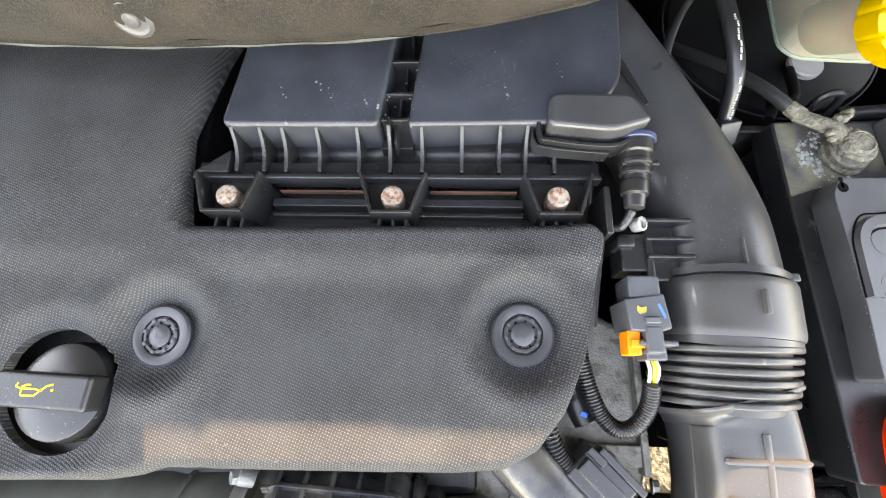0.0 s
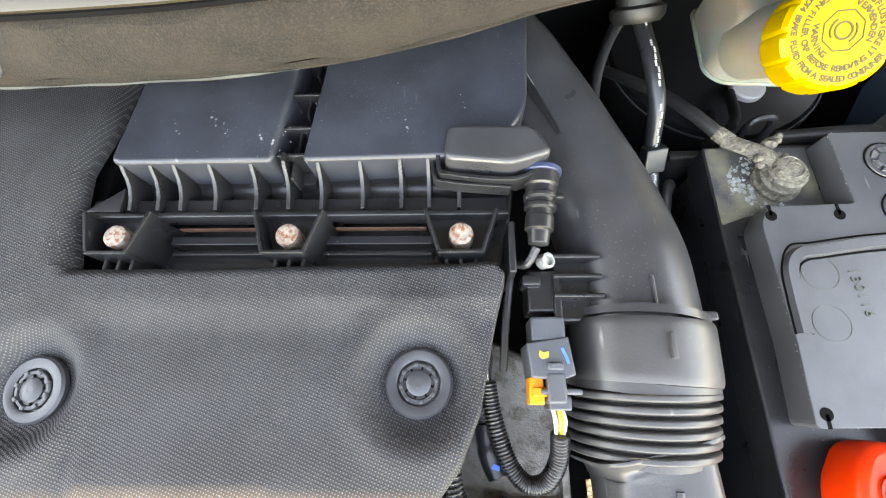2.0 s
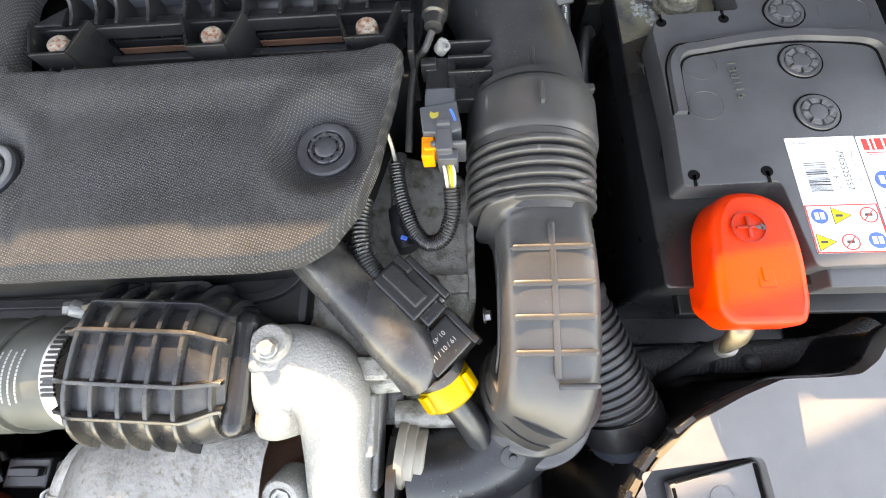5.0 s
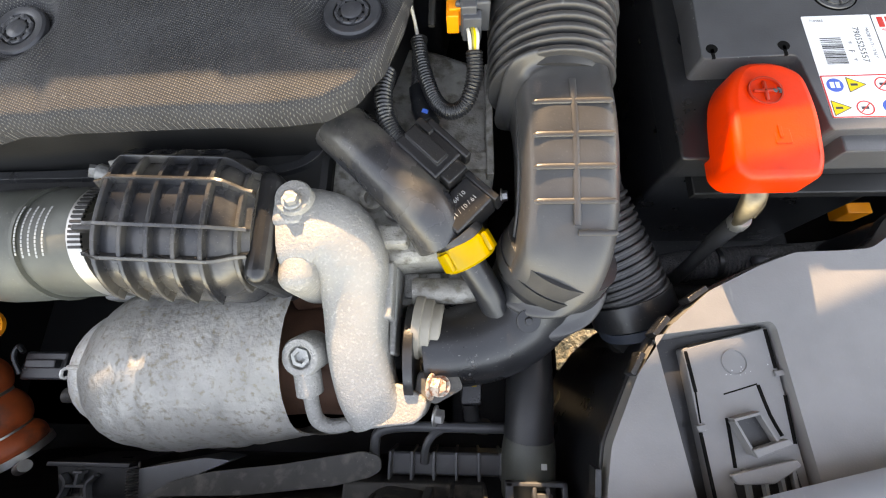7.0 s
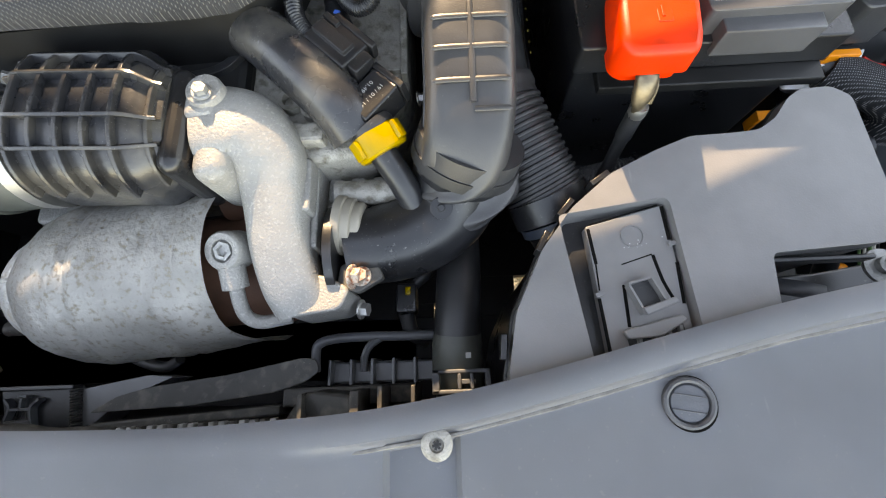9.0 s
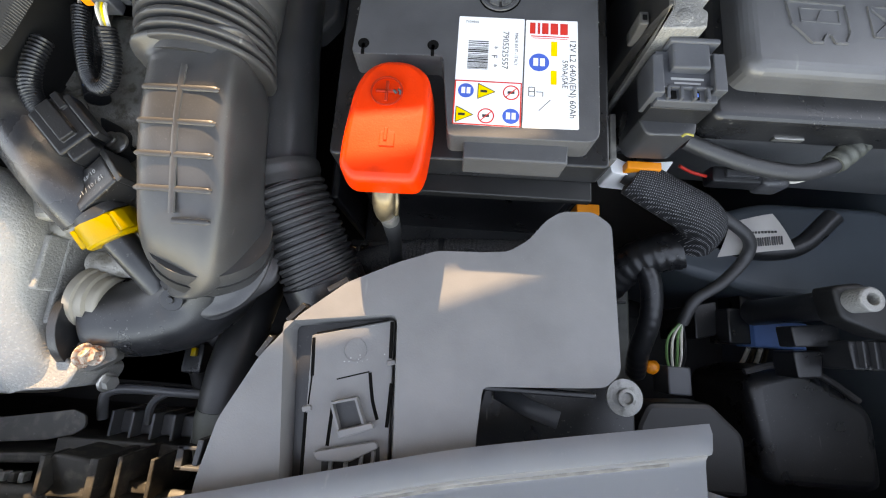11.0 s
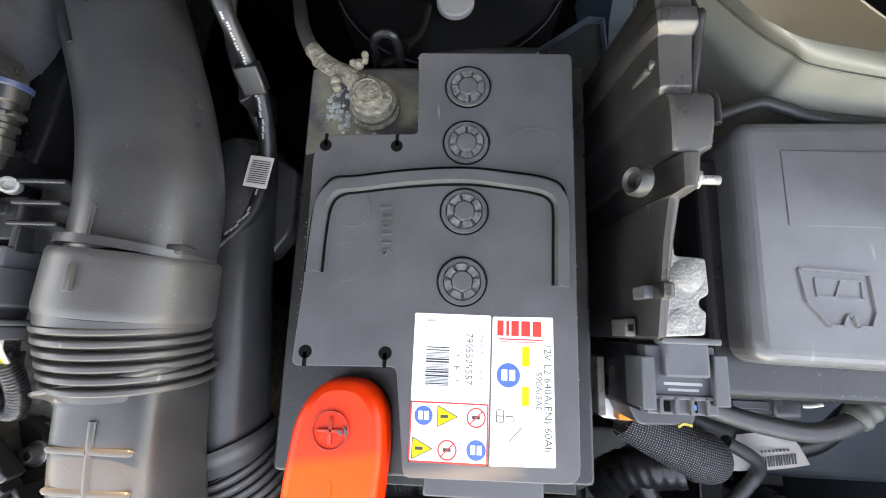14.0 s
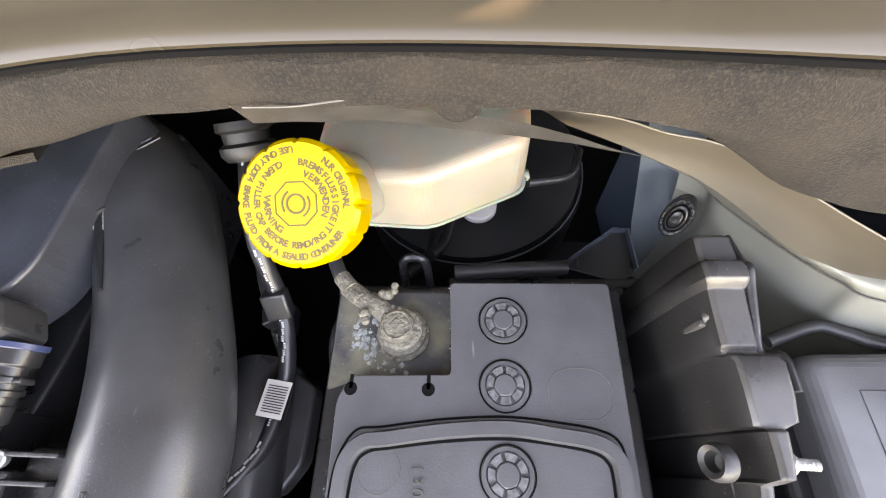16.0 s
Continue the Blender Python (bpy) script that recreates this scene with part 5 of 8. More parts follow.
for i, (mat, d) in enumerate(((WIRE_W, -0.0026), (CHALK_YELLOW, 0.0), (WIRE_W, 0.0024), (INK_YELLOW, 0.0008))):
    part("wire", tube([(-0.2350 + d * 0.8, -0.0760, 0.820 + 0.001 * (i % 2)), (-0.2330 + d, -0.0850, 0.822), (-0.2325 + d * 0.7, -0.0940, 0.815)], 0.0011, 10, 6), mat, mp)
part("conduit", tube([(-0.2325, -0.0920, 0.8165), (-0.2325, -0.105, 0.808), (-0.2380, -0.1170, 0.800), (-0.2475, -0.1195, 0.796), (-0.2560, -0.1120, 0.795), (-0.2620, -0.0980, 0.796), (-0.2665, -0.082, 0.798), (-0.2690, -0.066, 0.801)], 0.0046, 300, 12, corrugated(56, 0.16)), PLASTIC, mp, "black corrugated conduit")
part("white_wire", tube([(-0.2690, -0.066, 0.801), (-0.2710, -0.056, 0.806), (-0.2730, -0.050, 0.812)], 0.0012, 8, 6), WIRE_W, mp)

# ---- harnesses and sensors beside the engine cover ----
bs = thing("boost_sensor", "black sensor box with printed code and yellow ring", "sensor", (-0.245, -0.185, 0.76))
M = pose(-0.2415, -0.1805, 0.7915, 8, -6, -46)
bm = rbox(-0.0105, 0.0125, -0.0145, 0.0150, -0.020, 0.0, 0.0016, None, M, 3)
part("body", bm, PLASTIC, bs)
part("wing", rbox(-0.0120, 0.0145, 0.0148, 0.0190, -0.016, 0.0004, 0.0008, None, M), PLASTIC, bs)
for txt, off in (("19 / 01 / 16", -0.0035), ("01.49.31", 0.0035)):
    words(txt, 0.0042, 0, 0, 0, 0, INK_WHITE, bs, "printed_code", 0.00008, M @ pose(-off, 0.0, 0.0003, 0, 0, -90))
bm = lathe([(0.0150, 0), (0.0155, 0.004), (0.0150, 0.006)], 28)
bm.transform(axis_m((-0.2500, -0.1935, 0.7750), (0.55, -0.62, -0.35)))
bm.transform(Matrix.Translation((0.0065, -0.001, 0.002)))
part("seal", bm, RUBBER, bs)
bm = lathe([(0.0165, 0), (0.0172, 0.002), (0.0172, 0.014), (0.0160, 0.0155), (0.010, 0.0157)], 30)
for k in (40, 150, 260):
    rbox(0.013, 0.0195, -0.004, 0.004, 0.001, 0.013, 0.0008, bm, pose(0, 0, 0, 0, 0, k))
bm.transform(axis_m((-0.2420, -0.1975, 0.7740), (0.45, -0.72, -0.40)))
part("ring", bm, YELLOW, bs, "bright yellow locking ring")
part("stub", tube([(-0.2370, -0.2080, 0.7680), (-0.2260, -0.2230, 0.756), (-0.217, -0.238, 0.742)], 0.0095, 10, 16), PLASTIC, bs)

sc = thing("sensor_connector", "black two-way connector on a harness", "connector", (-0.26, -0.15, 0.78))
M = pose(-0.2585, -0.1495, 0.8010, 0, 4, -44)
bm = rbox(-0.0200, 0.0150, -0.0115, 0.0110, -0.015, 0.0, 0.0014, None, M)
rbox(-0.0180, 0.0100, -0.0050, 0.0045, -0.001, 0.0030, 0.0008, bm, M)
rbox(-0.0200, -0.0080, 0.0060, 0.0105, -0.001, 0.0018, 0.0006, bm, M)
part("body", bm, PLASTIC, sc)
part("latch", rbox(-0.0150, 0.0190, 0.0105, 0.0150, -0.010, 0.0010, 0.0010, None, M), PLASTIC, sc)
part("nose", rbox(0.0145, 0.0230, -0.0080, 0.0075, -0.013, -0.001, 0.0012, None, M), PLASTIC, sc)
part("conduit", tube([(-0.2880, -0.090, 0.800), (-0.2900, -0.106, 0.800), (-0.2885, -0.122, 0.799), (-0.2830, -0.134, 0.797), (-0.2760, -0.1420, 0.796)], 0.0050, 160, 12, corrugated(24, 0.22)), PLASTIC, sc, "black corrugated conduit with reddish wires")
part("wire", tube([(-0.2765, -0.1415, 0.798), (-0.2720, -0.1440, 0.7985)], 0.0022, 6, 8), INK_YELLOW, sc)
hs = thing("harness_branch", "braided wire with black boot and blue mark", "cable", (-0.27, -0.11, 0.78))
part("braid", tube([(-0.2690, -0.050, 0.785), (-0.2705, -0.066, 0.784), (-0.2705, -0.084, 0.782), (-0.2700, -0.092, 0.781)], 0.0045, 60, 12, corrugated(18, 0.08)), SLEEVE, hs)
part("boot", tube([(-0.2700, -0.090, 0.781), (-0.2690, -0.098, 0.781), (-0.2655, -0.110, 0.780), (-0.2620, -0.118, 0.780)], 0.0070, 20, 14, lambda s: 1 + 0.15 * smooth01(0.4, 0.5, s) - 0.1 * s), PLASTIC, hs)
part("blue_mark", rbox(-0.0022, 0.0022, -0.0015, 0.0015, 0, 0.0008, 0.0003, None, pose(-0.2645, -0.1125, 0.7872, 0, 0, -20)), CHALK_BLUE, hs, "blue paint dab")
part("bracket", prism(fillet([(-0.262, -0.128), (-0.243, -0.136), (-0.240, -0.152), (-0.250, -0.158)], 0.004), 0.762, 0.776, 0.002), PLASTIC, hs)
hexbolt("bracket_bolt", (-0.2450, -0.1470, 0.7755), (0, 0, 1), 0.0055, STEEL, hs, True, True)

bp = thing("coolant_pipe", "glossy black metal pipe beside the engine cover", "pipe", (-0.28, -0.16, 0.75))
part("pipe", tube([(-0.336, -0.104, 0.776), (-0.319, -0.123, 0.785), (-0.292, -0.150, 0.787), (-0.264, -0.179, 0.782), (-0.252, -0.195, 0.770)], 0.0192, 30, 22), PLASTIC_TAN, bp)

# ---- charge air pipework and turbo ----
ib = thing("charge_air_resonator", "ribbed black plastic charge air box", "air box", (-0.41, -0.195, 0.72))
YC, ZC = -0.1865, 0.7710


def barrel(s, a):
    """Place on the barrel: s along x, a angle over the top from rear to front."""
    x = -0.4535 + 0.092 * s
    r = 0.0415 - 0.009 * smooth01(0.80, 1.0, s) - 0.004 * smooth01(0.10, 0.0, s)
    skew = -0.004 * s
    c, q = math.cos(a), math.sin(a)
    c, q = math.copysign(abs(c) ** 0.78, c), math.copysign(abs(q) ** 0.78, q)
    return Vector((x, YC + skew + c * r * 1.11, ZC + q * r * 0.965))


bm = bmesh.new()
rows = [[bm.verts.new(barrel(i / 24, radians(-60 + 300 * j / 30))) for j in range(31)] for i in range(25)]
for a, c in zip(rows, rows[1:]):
    for j in range(30):
        bm.faces.new((a[j], a[j + 1], c[j + 1], c[j]))
bm.faces.new(rows[0])
bm.faces.new(rows[-1][::-1])
shell_ = part("shell", bm, PLASTIC_TAN, ib)
for s in (0.09, 0.26, 0.43, 0.60, 0.77, 0.94):
    b = bmesh.new()
    lo, hi = [], []
    for j in range(25):
        a = radians(0 + 170 * j / 24)
        for d, k in ((-0.0012, 0), (0.0012, 1)):
            p = barrel(s, a)
            q = Vector((p.x + d, YC + (p.y - YC) * 1.10, ZC + (p.z - ZC) * 1.10))
            (lo if k == 0 else hi).append((b.verts.new((p.x + d, YC + (p.y - YC) * 0.98, ZC + (p.z - ZC) * 0.98)), b.verts.new(q)))
    for j in range(24):
        for seq in (lo, hi):
            b.faces.new((seq[j][0], seq[j][1], seq[j + 1][1], seq[j + 1][0]))
        b.faces.new((lo[j][1], hi[j][1], hi[j + 1][1], lo[j + 1][1]))
    part("ring_rib", b, PLASTIC_TAN, shell_)
for ang in (126, 103, 80, 57):
    b = bmesh.new()
    prev = None
    for i in range(22):
        s = -0.02 + 1.02 * i / 21
        p = barrel(min(1, max(0, s)), radians(180 - ang))
        p.x = -0.4535 + 0.092 * s
        n = Vector((0, p.y - YC, p.z - ZC)).normalized()
        t = Vector((0, -n.z, n.y)) * 0.0011
        cur = [b.verts.new(p - t), b.verts.new(p - t + n * 0.0050), b.verts.new(p + t + n * 0.0050), b.verts.new(p + t)]
        if prev:
            for j in range(3):
                b.faces.new((prev[j], prev[j + 1], cur[j + 1], cur[j]))
        prev = cur
    part("long_rib", b, PLASTIC_TAN, shell_)
part("side_fin", prism(fillet([(-0.456, -0.151), (-0.447, -0.1385), (-0.392, -0.1375), (-0.363, -0.161), (-0.372, -0.175), (-0.449, -0.175)], 0.004), 0.781, 0.788, 0.001), PLASTIC_TAN, ib)
part("latch", rbox(-0.467, -0.451, -0.2005, -0.1970, 0.799, 0.806, 0.0008), PLASTIC, ib)
part("end_flange", rbox(-0.3660, -0.3500, -0.2310, -0.1590, 0.738, 0.8000, 0.009, None, None, 4), PLASTIC, ib)

lh = thing("charge_hose", "grey rubber charge air hose with steel clamp", "hose", (-0.54, -0.19, 0.72))
part("hose", tube([(-0.72, -0.20, 0.745), (-0.62, -0.196, 0.750), (-0.545, -0.193, 0.754), (-0.470, -0.190, 0.757)], 0.0375, 60, 34, lambda s: 1 + 0.06 * smooth01(0.55, 0.62, s) * smooth01(0.80, 0.72, s) + 0.02 * smooth01(0.80, 0.82, s)), RUBBER_GREY, lh)
part("bead", tube([(-0.5150, -0.192, 0.7555), (-0.5125, -0.192, 0.7557)], 0.0400, 4, 34), RUBBER_GREY, lh)
band_ = part("clamp_band", tube([(-0.4790, -0.1905, 0.757), (-0.4695, -0.1900, 0.7575)], 0.0392, 4, 40), STEEL, lh, "shiny steel worm clamp")
bm = bmesh.new()
for k in range(14):
    a = radians(40 + 4.6 * k)
    rbox(-0.0042, 0.0042, -0.0009, 0.0009, 0.0385, 0.0402, 0.0002, bm, Matrix.Translation((-0.4742, -0.1903, 0.7572)) @ pose(0, 0, 0, 90 - math.degrees(a) - 25, 0, 0))
tagged(part("clamp_thread", bm, DARK, band_), kind="stuff")
bm = lathe([(0.0058, 0), (0.0058, 0.009), (0.0048, 0.010)], 18)
bm.transform(axis_m((-0.4690, -0.1560, 0.7850), (-0.8, 0.2, 0.5)))
part("clamp_housing", bm, CAST_DARK, band_)
hexbolt("clamp_screw", (-0.4765, -0.1545, 0.7895), (-0.75, -0.1, 0.7), 0.0044, CAST_DARK, band_, False)
for i in range(5):
    bm = bmesh.new()
    for k in range(14):
        a = radians(75 + 3.4 * k + (i % 2) * 2)
        rbox(-0.0005, 0.0005, -0.0009, 0.0009, 0.0, 0.00025, 0, bm, axis_m((-0.4960 - 0.0045 * i, -0.1915 + math.cos(a) * 0.0393, 0.7560 + math.sin(a) * 0.0393), (0, math.cos(a), math.sin(a))))
    part("print_bar", bm, INK_WHITE, lh, "faded white printing", smooth=False)

el = thing("turbo_outlet_elbow", "rough cast aluminium turbo outlet elbow", "pipe", (-0.31, -0.24, 0.70))
EL_R = [(0.0, 0.0285), (0.12, 0.0282), (0.25, 0.0272), (0.40, 0.0245), (0.52, 0.0212), (0.65, 0.0198), (1.0, 0.0192)]
part("elbow", tube([(-0.3480, -0.1945, 0.7680), (-0.3340, -0.1930, 0.7690), (-0.3200, -0.1970, 0.7670), (-0.3110, -0.2130, 0.7605), (-0.3085, -0.2350, 0.7535), (-0.3075, -0.2600, 0.7450), (-0.3030, -0.2850, 0.7340), (-0.2970, -0.3000, 0.7250)], 1.0, 70, 38, lambda s: path_at(EL_R, s), power=3.2), CAST, el)
part("inlet_flange", rbox(-0.3500, -0.3260, -0.2330, -0.1700, 0.738, 0.7930, 0.010, None, None, 4), CAST, el)
part("pad", rbox(-0.2925, -0.2845, -0.2450, -0.2080, 0.738, 0.7640, 0.002, None, None, 3), CAST, el)
part("boss", lathe([(0.0115, -0.03), (0.0115, -0.002), (0.0105, 0.0)], 24, None, Matrix.Translation((-0.3400, -0.1790, 0.8010))), CAST, el)
part("lug", rbox(-0.3540, -0.3330, -0.1960, -0.1700, 0.765, 0.7985, 0.005, None, None, 4), CAST, el)
hexbolt("bolt", (-0.3395, -0.1820, 0.8020), (0.15, 0.05, 1), 0.0044, CAST_DARK, el)
part("web", rbox(-0.2880, -0.2835, -0.266, -0.206, 0.728, 0.7500, 0.0015), CAST, el)
part("edge_rib", tube([(-0.3270, -0.222, 0.762), (-0.3268, -0.242, 0.754), (-0.3258, -0.265, 0.746), (-0.3220, -0.287, 0.736)], 0.0024, 20, 8), CAST, el)
part("edge_seam", tube([(-0.3340, -0.2180, 0.7700), (-0.3180, -0.2160, 0.7790), (-0.3000, -0.2120, 0.7760), (-0.2905, -0.2100, 0.7600)], 0.0014, 16, 8), CAST, el)
bm = prism(fillet([(-0.3220, -0.2780), (-0.3100, -0.3050), (-0.3020, -0.3110), (-0.2680, -0.3070), (-0.2620, -0.2930), (-0.2780, -0.2840)], 0.006), 0.700, 0.7420, 0.006, 4)
part("foot", bm, CAST, el)
hexbolt("foot_bolt", (-0.2610, -0.2850, 0.7400), (1, -0.1, 0.35), 0.0062, RUSTY, el)
hexbolt("foot_bolt", (-0.2600, -0.3040, 0.7180), (1, -0.1, 0.2), 0.0052, STEEL, el)

hsd = thing("heat_shield", "mottled silver pressed aluminium heat shield", "heat shield", (-0.43, -0.265, 0.66))
bm = bmesh.new()
rows = []
for i in range(61):
    s = i / 60
    x = -0.5080 + 0.178 * s
    dome = math.sin(min(1, (s + 0.02) / 0.32) * math.pi / 2) ** 0.8
    r = 0.0665 * (0.66 + 0.34 * dome) * (1 - 0.03 * smooth01(0.6, 1.0, s))
    row = []
    for j in range(41):
        a = radians(205 - 230 * j / 40)
        cut = 0.030 * smooth01(0.86, 1.0, s) * math.sin(math.radians(min(180, max(0, 200 - j * 6.5)))) * 1.4
        w = noise.noise(Vector((x * 30, a * 1.7, 0.2))) * 0.0026 + noise.noise(Vector((x * 90, a * 5, 1.2))) * 0.0012
        crease = 0.0022 * math.exp(-((s - 0.30) / 0.02) ** 2) + 0.0015 * math.exp(-((s - 0.62) / 0.02) ** 2)
        rr = r + w - crease
        lift = 0.012 * smooth01(0.4, 1.0, s) * max(0, math.sin(a))
        row.append(bm.verts.new((x - cut, -0.2640 + 0.018 * (s - 0.5) + math.cos(a) * rr, 0.686 + math.sin(a) * rr + lift)))
    rows.append(row)
for a, c in zip(rows, rows[1:]):
    for j in range(40):
        bm.faces.new((a[j], a[j + 1], c[j + 1], c[j]))
bmesh.ops.solidify(bm, geom=bm.faces[:], thickness=0.0008)
part("shell", bm, SHIELD, hsd, angle=70)
bm = bmesh.new()
rows = []
for i in range(15):
    s = i / 14
    r = 0.043 * math.sqrt(max(0.0, 1 - (1 - s) ** 2)) + 0.002
    x = -0.5370 + 0.032 * s
    rows.append([bm.verts.new((x, -0.273 + math.cos(radians(12 * j)) * r, 0.688 + math.sin(radians(12 * j)) * r + 0.0008 * noise.noise(Vector((x * 90, j, 0))))) for j in range(30)])
for a, c in zip(rows, rows[1:]):
    for j in range(30):
        bm.faces.new((a[j], a[(j + 1) % 30], c[(j + 1) % 30], c[j]))
dome_ = part("end_dome", bm, SHIELD, hsd, angle=70)
part("seam", tube([(-0.538, -0.2740, 0.690), (-0.5330, -0.2745, 0.710), (-0.5200, -0.2755, 0.728), (-0.5060, -0.2760, 0.7330)], 0.0018, 16, 8), SHIELD, dome_)
part("fold", tube([(-0.5360, -0.2745, 0.706), (-0.5410, -0.277, 0.711), (-0.5425, -0.283, 0.708), (-0.5390, -0.281, 0.704)], 0.0013, 8, 6), SHIELD, dome_)

ex = thing("turbo_housing", "rusty brown turbo housing behind the heat shield", "turbocharger", (-0.34, -0.26, 0.66))
part("casing", tube([(-0.40, -0.265, 0.680), (-0.36, -0.262, 0.683), (-0.325, -0.262, 0.685)], 0.045, 10, 26), RUST, ex)
part("collar", tube([(-0.362, -0.215, 0.722), (-0.340, -0.214, 0.722)], 0.018, 4, 20), RUST, ex)
part("lug", rbox(-0.530, -0.488, -0.2225, -0.206, 0.690, 0.706, 0.004, None, None, 3), CAST, ex, "pale cast lug")
part("stud", tube([(-0.3660, -0.2180, 0.750), (-0.3580, -0.2160, 0.752)], 0.005, 4, 12), STEEL, ex)

bj = thing("oil_feed_pipe", "pale grey banjo bolt and oil feed pipe", "pipe", (-0.34, -0.28, 0.72))
bm = lathe([(0.0130, -0.020), (0.0130, -0.002), (0.0118, 0.0), (0.0075, 0.0), (0.0070, -0.003), (0.002, -0.0032)], 28)
bm.transform(axis_m((-0.3415, -0.2690, 0.7590), (-0.1, -0.35, 1)))
part("banjo_bolt", bm, CAST, bj)
bm = lathe([(0.0064, -0.0028), (0.0064, -0.0005), (0.0040, -0.0005), (0.0036, -0.0035)], 6)
bm.transform(axis_m((-0.3415, -0.2690, 0.7590), (-0.1, -0.35, 1)))
part("torx_recess", bm, CAST_DARK, bj)
part("union", tube([(-0.3400, -0.276, 0.748), (-0.3385, -0.290, 0.742)], 0.0085, 4, 18), CAST, bj)
part("pipe", tube([(-0.3388, -0.287, 0.743), (-0.3375, -0.300, 0.736), (-0.3350, -0.3080, 0.729), (-0.3260, -0.3110, 0.724), (-0.3080, -0.3075, 0.720)], 0.0048, 24, 14), CAST, bj)

oh = thing("orange_hose", "orange silicone bellows hose with wire rings", "hose", (-0.62, -0.3, 0.60))
OHP = [(-0.694, -0.225, 0.7), (-0.683, -0.252, 0.69), (-0.672, -0.279, 0.677), (-0.661, -0.306, 0.662), (-0.65, -0.333, 0.646), (-0.642, -0.352, 0.634)]
part("hose", tube(OHP, 0.0240, 150, 30, lambda s: 1 + 0.30 * abs(math.sin(math.pi * 5 * s)) ** 0.6), SILICONE, oh)
for p, q in ((OHP[1], OHP[2]), (OHP[2], OHP[3]), (OHP[3], OHP[4]), (OHP[4], OHP[5])):
    p, q = Vector(p), Vector(q)
    part("wire_ring", tube([p.lerp(q, -0.04), p.lerp(q, 0.04)], 0.0262, 3, 30), STEEL, oh)
part("clamp", tube([Vector(OHP[5]) + Vector((-0.002, 0.005, 0.003)), OHP[5]], 0.0320, 4, 30), STEEL, oh)
part("clamp_screw", tube([(-0.6100, -0.3560, 0.655), (-0.6010, -0.3520, 0.660)], 0.0050, 4, 12), STEEL, oh)
part("top_cuff", tube([(-0.679, -0.238, 0.6960), (-0.674, -0.250, 0.691)], 0.0310, 4, 28), RUBBER_GREY, oh)
bm = lathe([(0.012, 0), (0.014, 0.006), (0.011, 0.012), (0.006, 0.013)], 20)
bm.transform(axis_m((-0.606, -0.2450, 0.716), (0.2, -0.2, 1)))
part("orange_knob", bm, ORANGE, oh)

# small connectors and hoses in the dark left of the shield
lc = thing("lambda_connector", "dark grey lambda sensor connector", "connector", (-0.53, -0.27, 0.64))
bm = rbox(-0.626, -0.586, -0.285, -0.261, 0.630, 0.664, 0.002)
rbox(-0.618, -0.590, -0.275, -0.268, 0.660, 0.670, 0.001, bm)
part("body", bm, PLASTIC, lc)
part("latch", tube([(-0.630, -0.280, 0.660), (-0.634, -0.266, 0.666), (-0.630, -0.257, 0.668), (-0.624, -0.262, 0.668)], 0.0022, 16, 8), PLASTIC, lc)
part("cap", rbox(-0.586, -0.570, -0.282, -0.264, 0.635, 0.660, 0.003), DUSTY_GREY, lc)
part("lead", tube([(-0.572, -0.295, 0.640), (-0.545, -0.302, 0.636), (-0.512, -0.312, 0.632), (-0.480, -0.330, 0.630), (-0.455, -0.336, 0.632), (-0.440, -0.330, 0.636)], 0.0052, 30, 10), RUBBER, lc)
part("sleeve_end", tube([(-0.600, -0.298, 0.640), (-0.575, -0.297, 0.640)], 0.007, 6, 12), DUSTY_GREY, lc)

# ---- lower radiator hose ----
rh = thing("radiator_hose", "black radiator hose with grey quick clamp", "hose", (-0.19, -0.3, 0.62))
part("hose", tube([(-0.188, -0.200, 0.640), (-0.1880, -0.250, 0.668), (-0.1905, -0.290, 0.680), (-0.1925, -0.322, 0.680), (-0.1930, -0.345, 0.674), (-0.193, -0.375, 0.660)], 0.0180, 40, 26), RUBBER, rh)
part("cuff", tube([(-0.1923, -0.3200, 0.6805), (-0.1930, -0.3420, 0.6750), (-0.1930, -0.3600, 0.668)], 0.0198, 10, 28, lambda s: 0.93 + 0.07 * smooth01(0, 0.2, s)), RUBBER_GREY, rh)
part("hose_mark", rbox(-0.1870, -0.1830, -0.3395, -0.3355, 0.6965, 0.6972, 0.0002), INK_WHITE, rh)
bm = bmesh.new()
for dx0, dx1, dy0, dy1 in ((-0.024, 0.022, 0.0, 0.003), (-0.024, 0.022, -0.014, -0.011), (-0.024, -0.018, -0.014, 0.003), (0.018, 0.022, -0.014, 0.003), (-0.004, -0.001, -0.011, 0.0), (0.006, 0.009, -0.011, 0.0)):
    rbox(-0.190 + dx0 * 0.92, -0.190 + dx1 * 0.92, -0.350 + dy0, -0.350 + dy1, 0.690, 0.6975, 0.0008, bm)
rbox(-0.194, -0.180, -0.3575, -0.3540, 0.690, 0.6965, 0.0006, bm)
part("quick_clamp", bm, CONNECTOR, rh, "grey plastic quick release clamp")
wc = thing("small_connector", "small black connector with a yellow lock", "connector", (-0.24, -0.29, 0.6))
bm = rbox(-0.243, -0.226, -0.300, -0.275, 0.640, 0.664, 0.002)
part("body", bm, PLASTIC, wc)
part("lock", rbox(-0.2345, -0.2300, -0.2860, -0.2790, 0.6640, 0.6680, 0.0008), YELLOW, wc, "yellow lock")
part("lead", tube([(-0.236, -0.298, 0.650), (-0.232, -0.315, 0.640), (-0.222, -0.320, 0.620)], 0.007, 10, 10), RUBBER, wc)
part("lead", tube([(-0.232, -0.276, 0.650), (-0.215, -0.262, 0.650), (-0.205, -0.245, 0.63)], 0.006, 10, 10), RUBBER, wc)

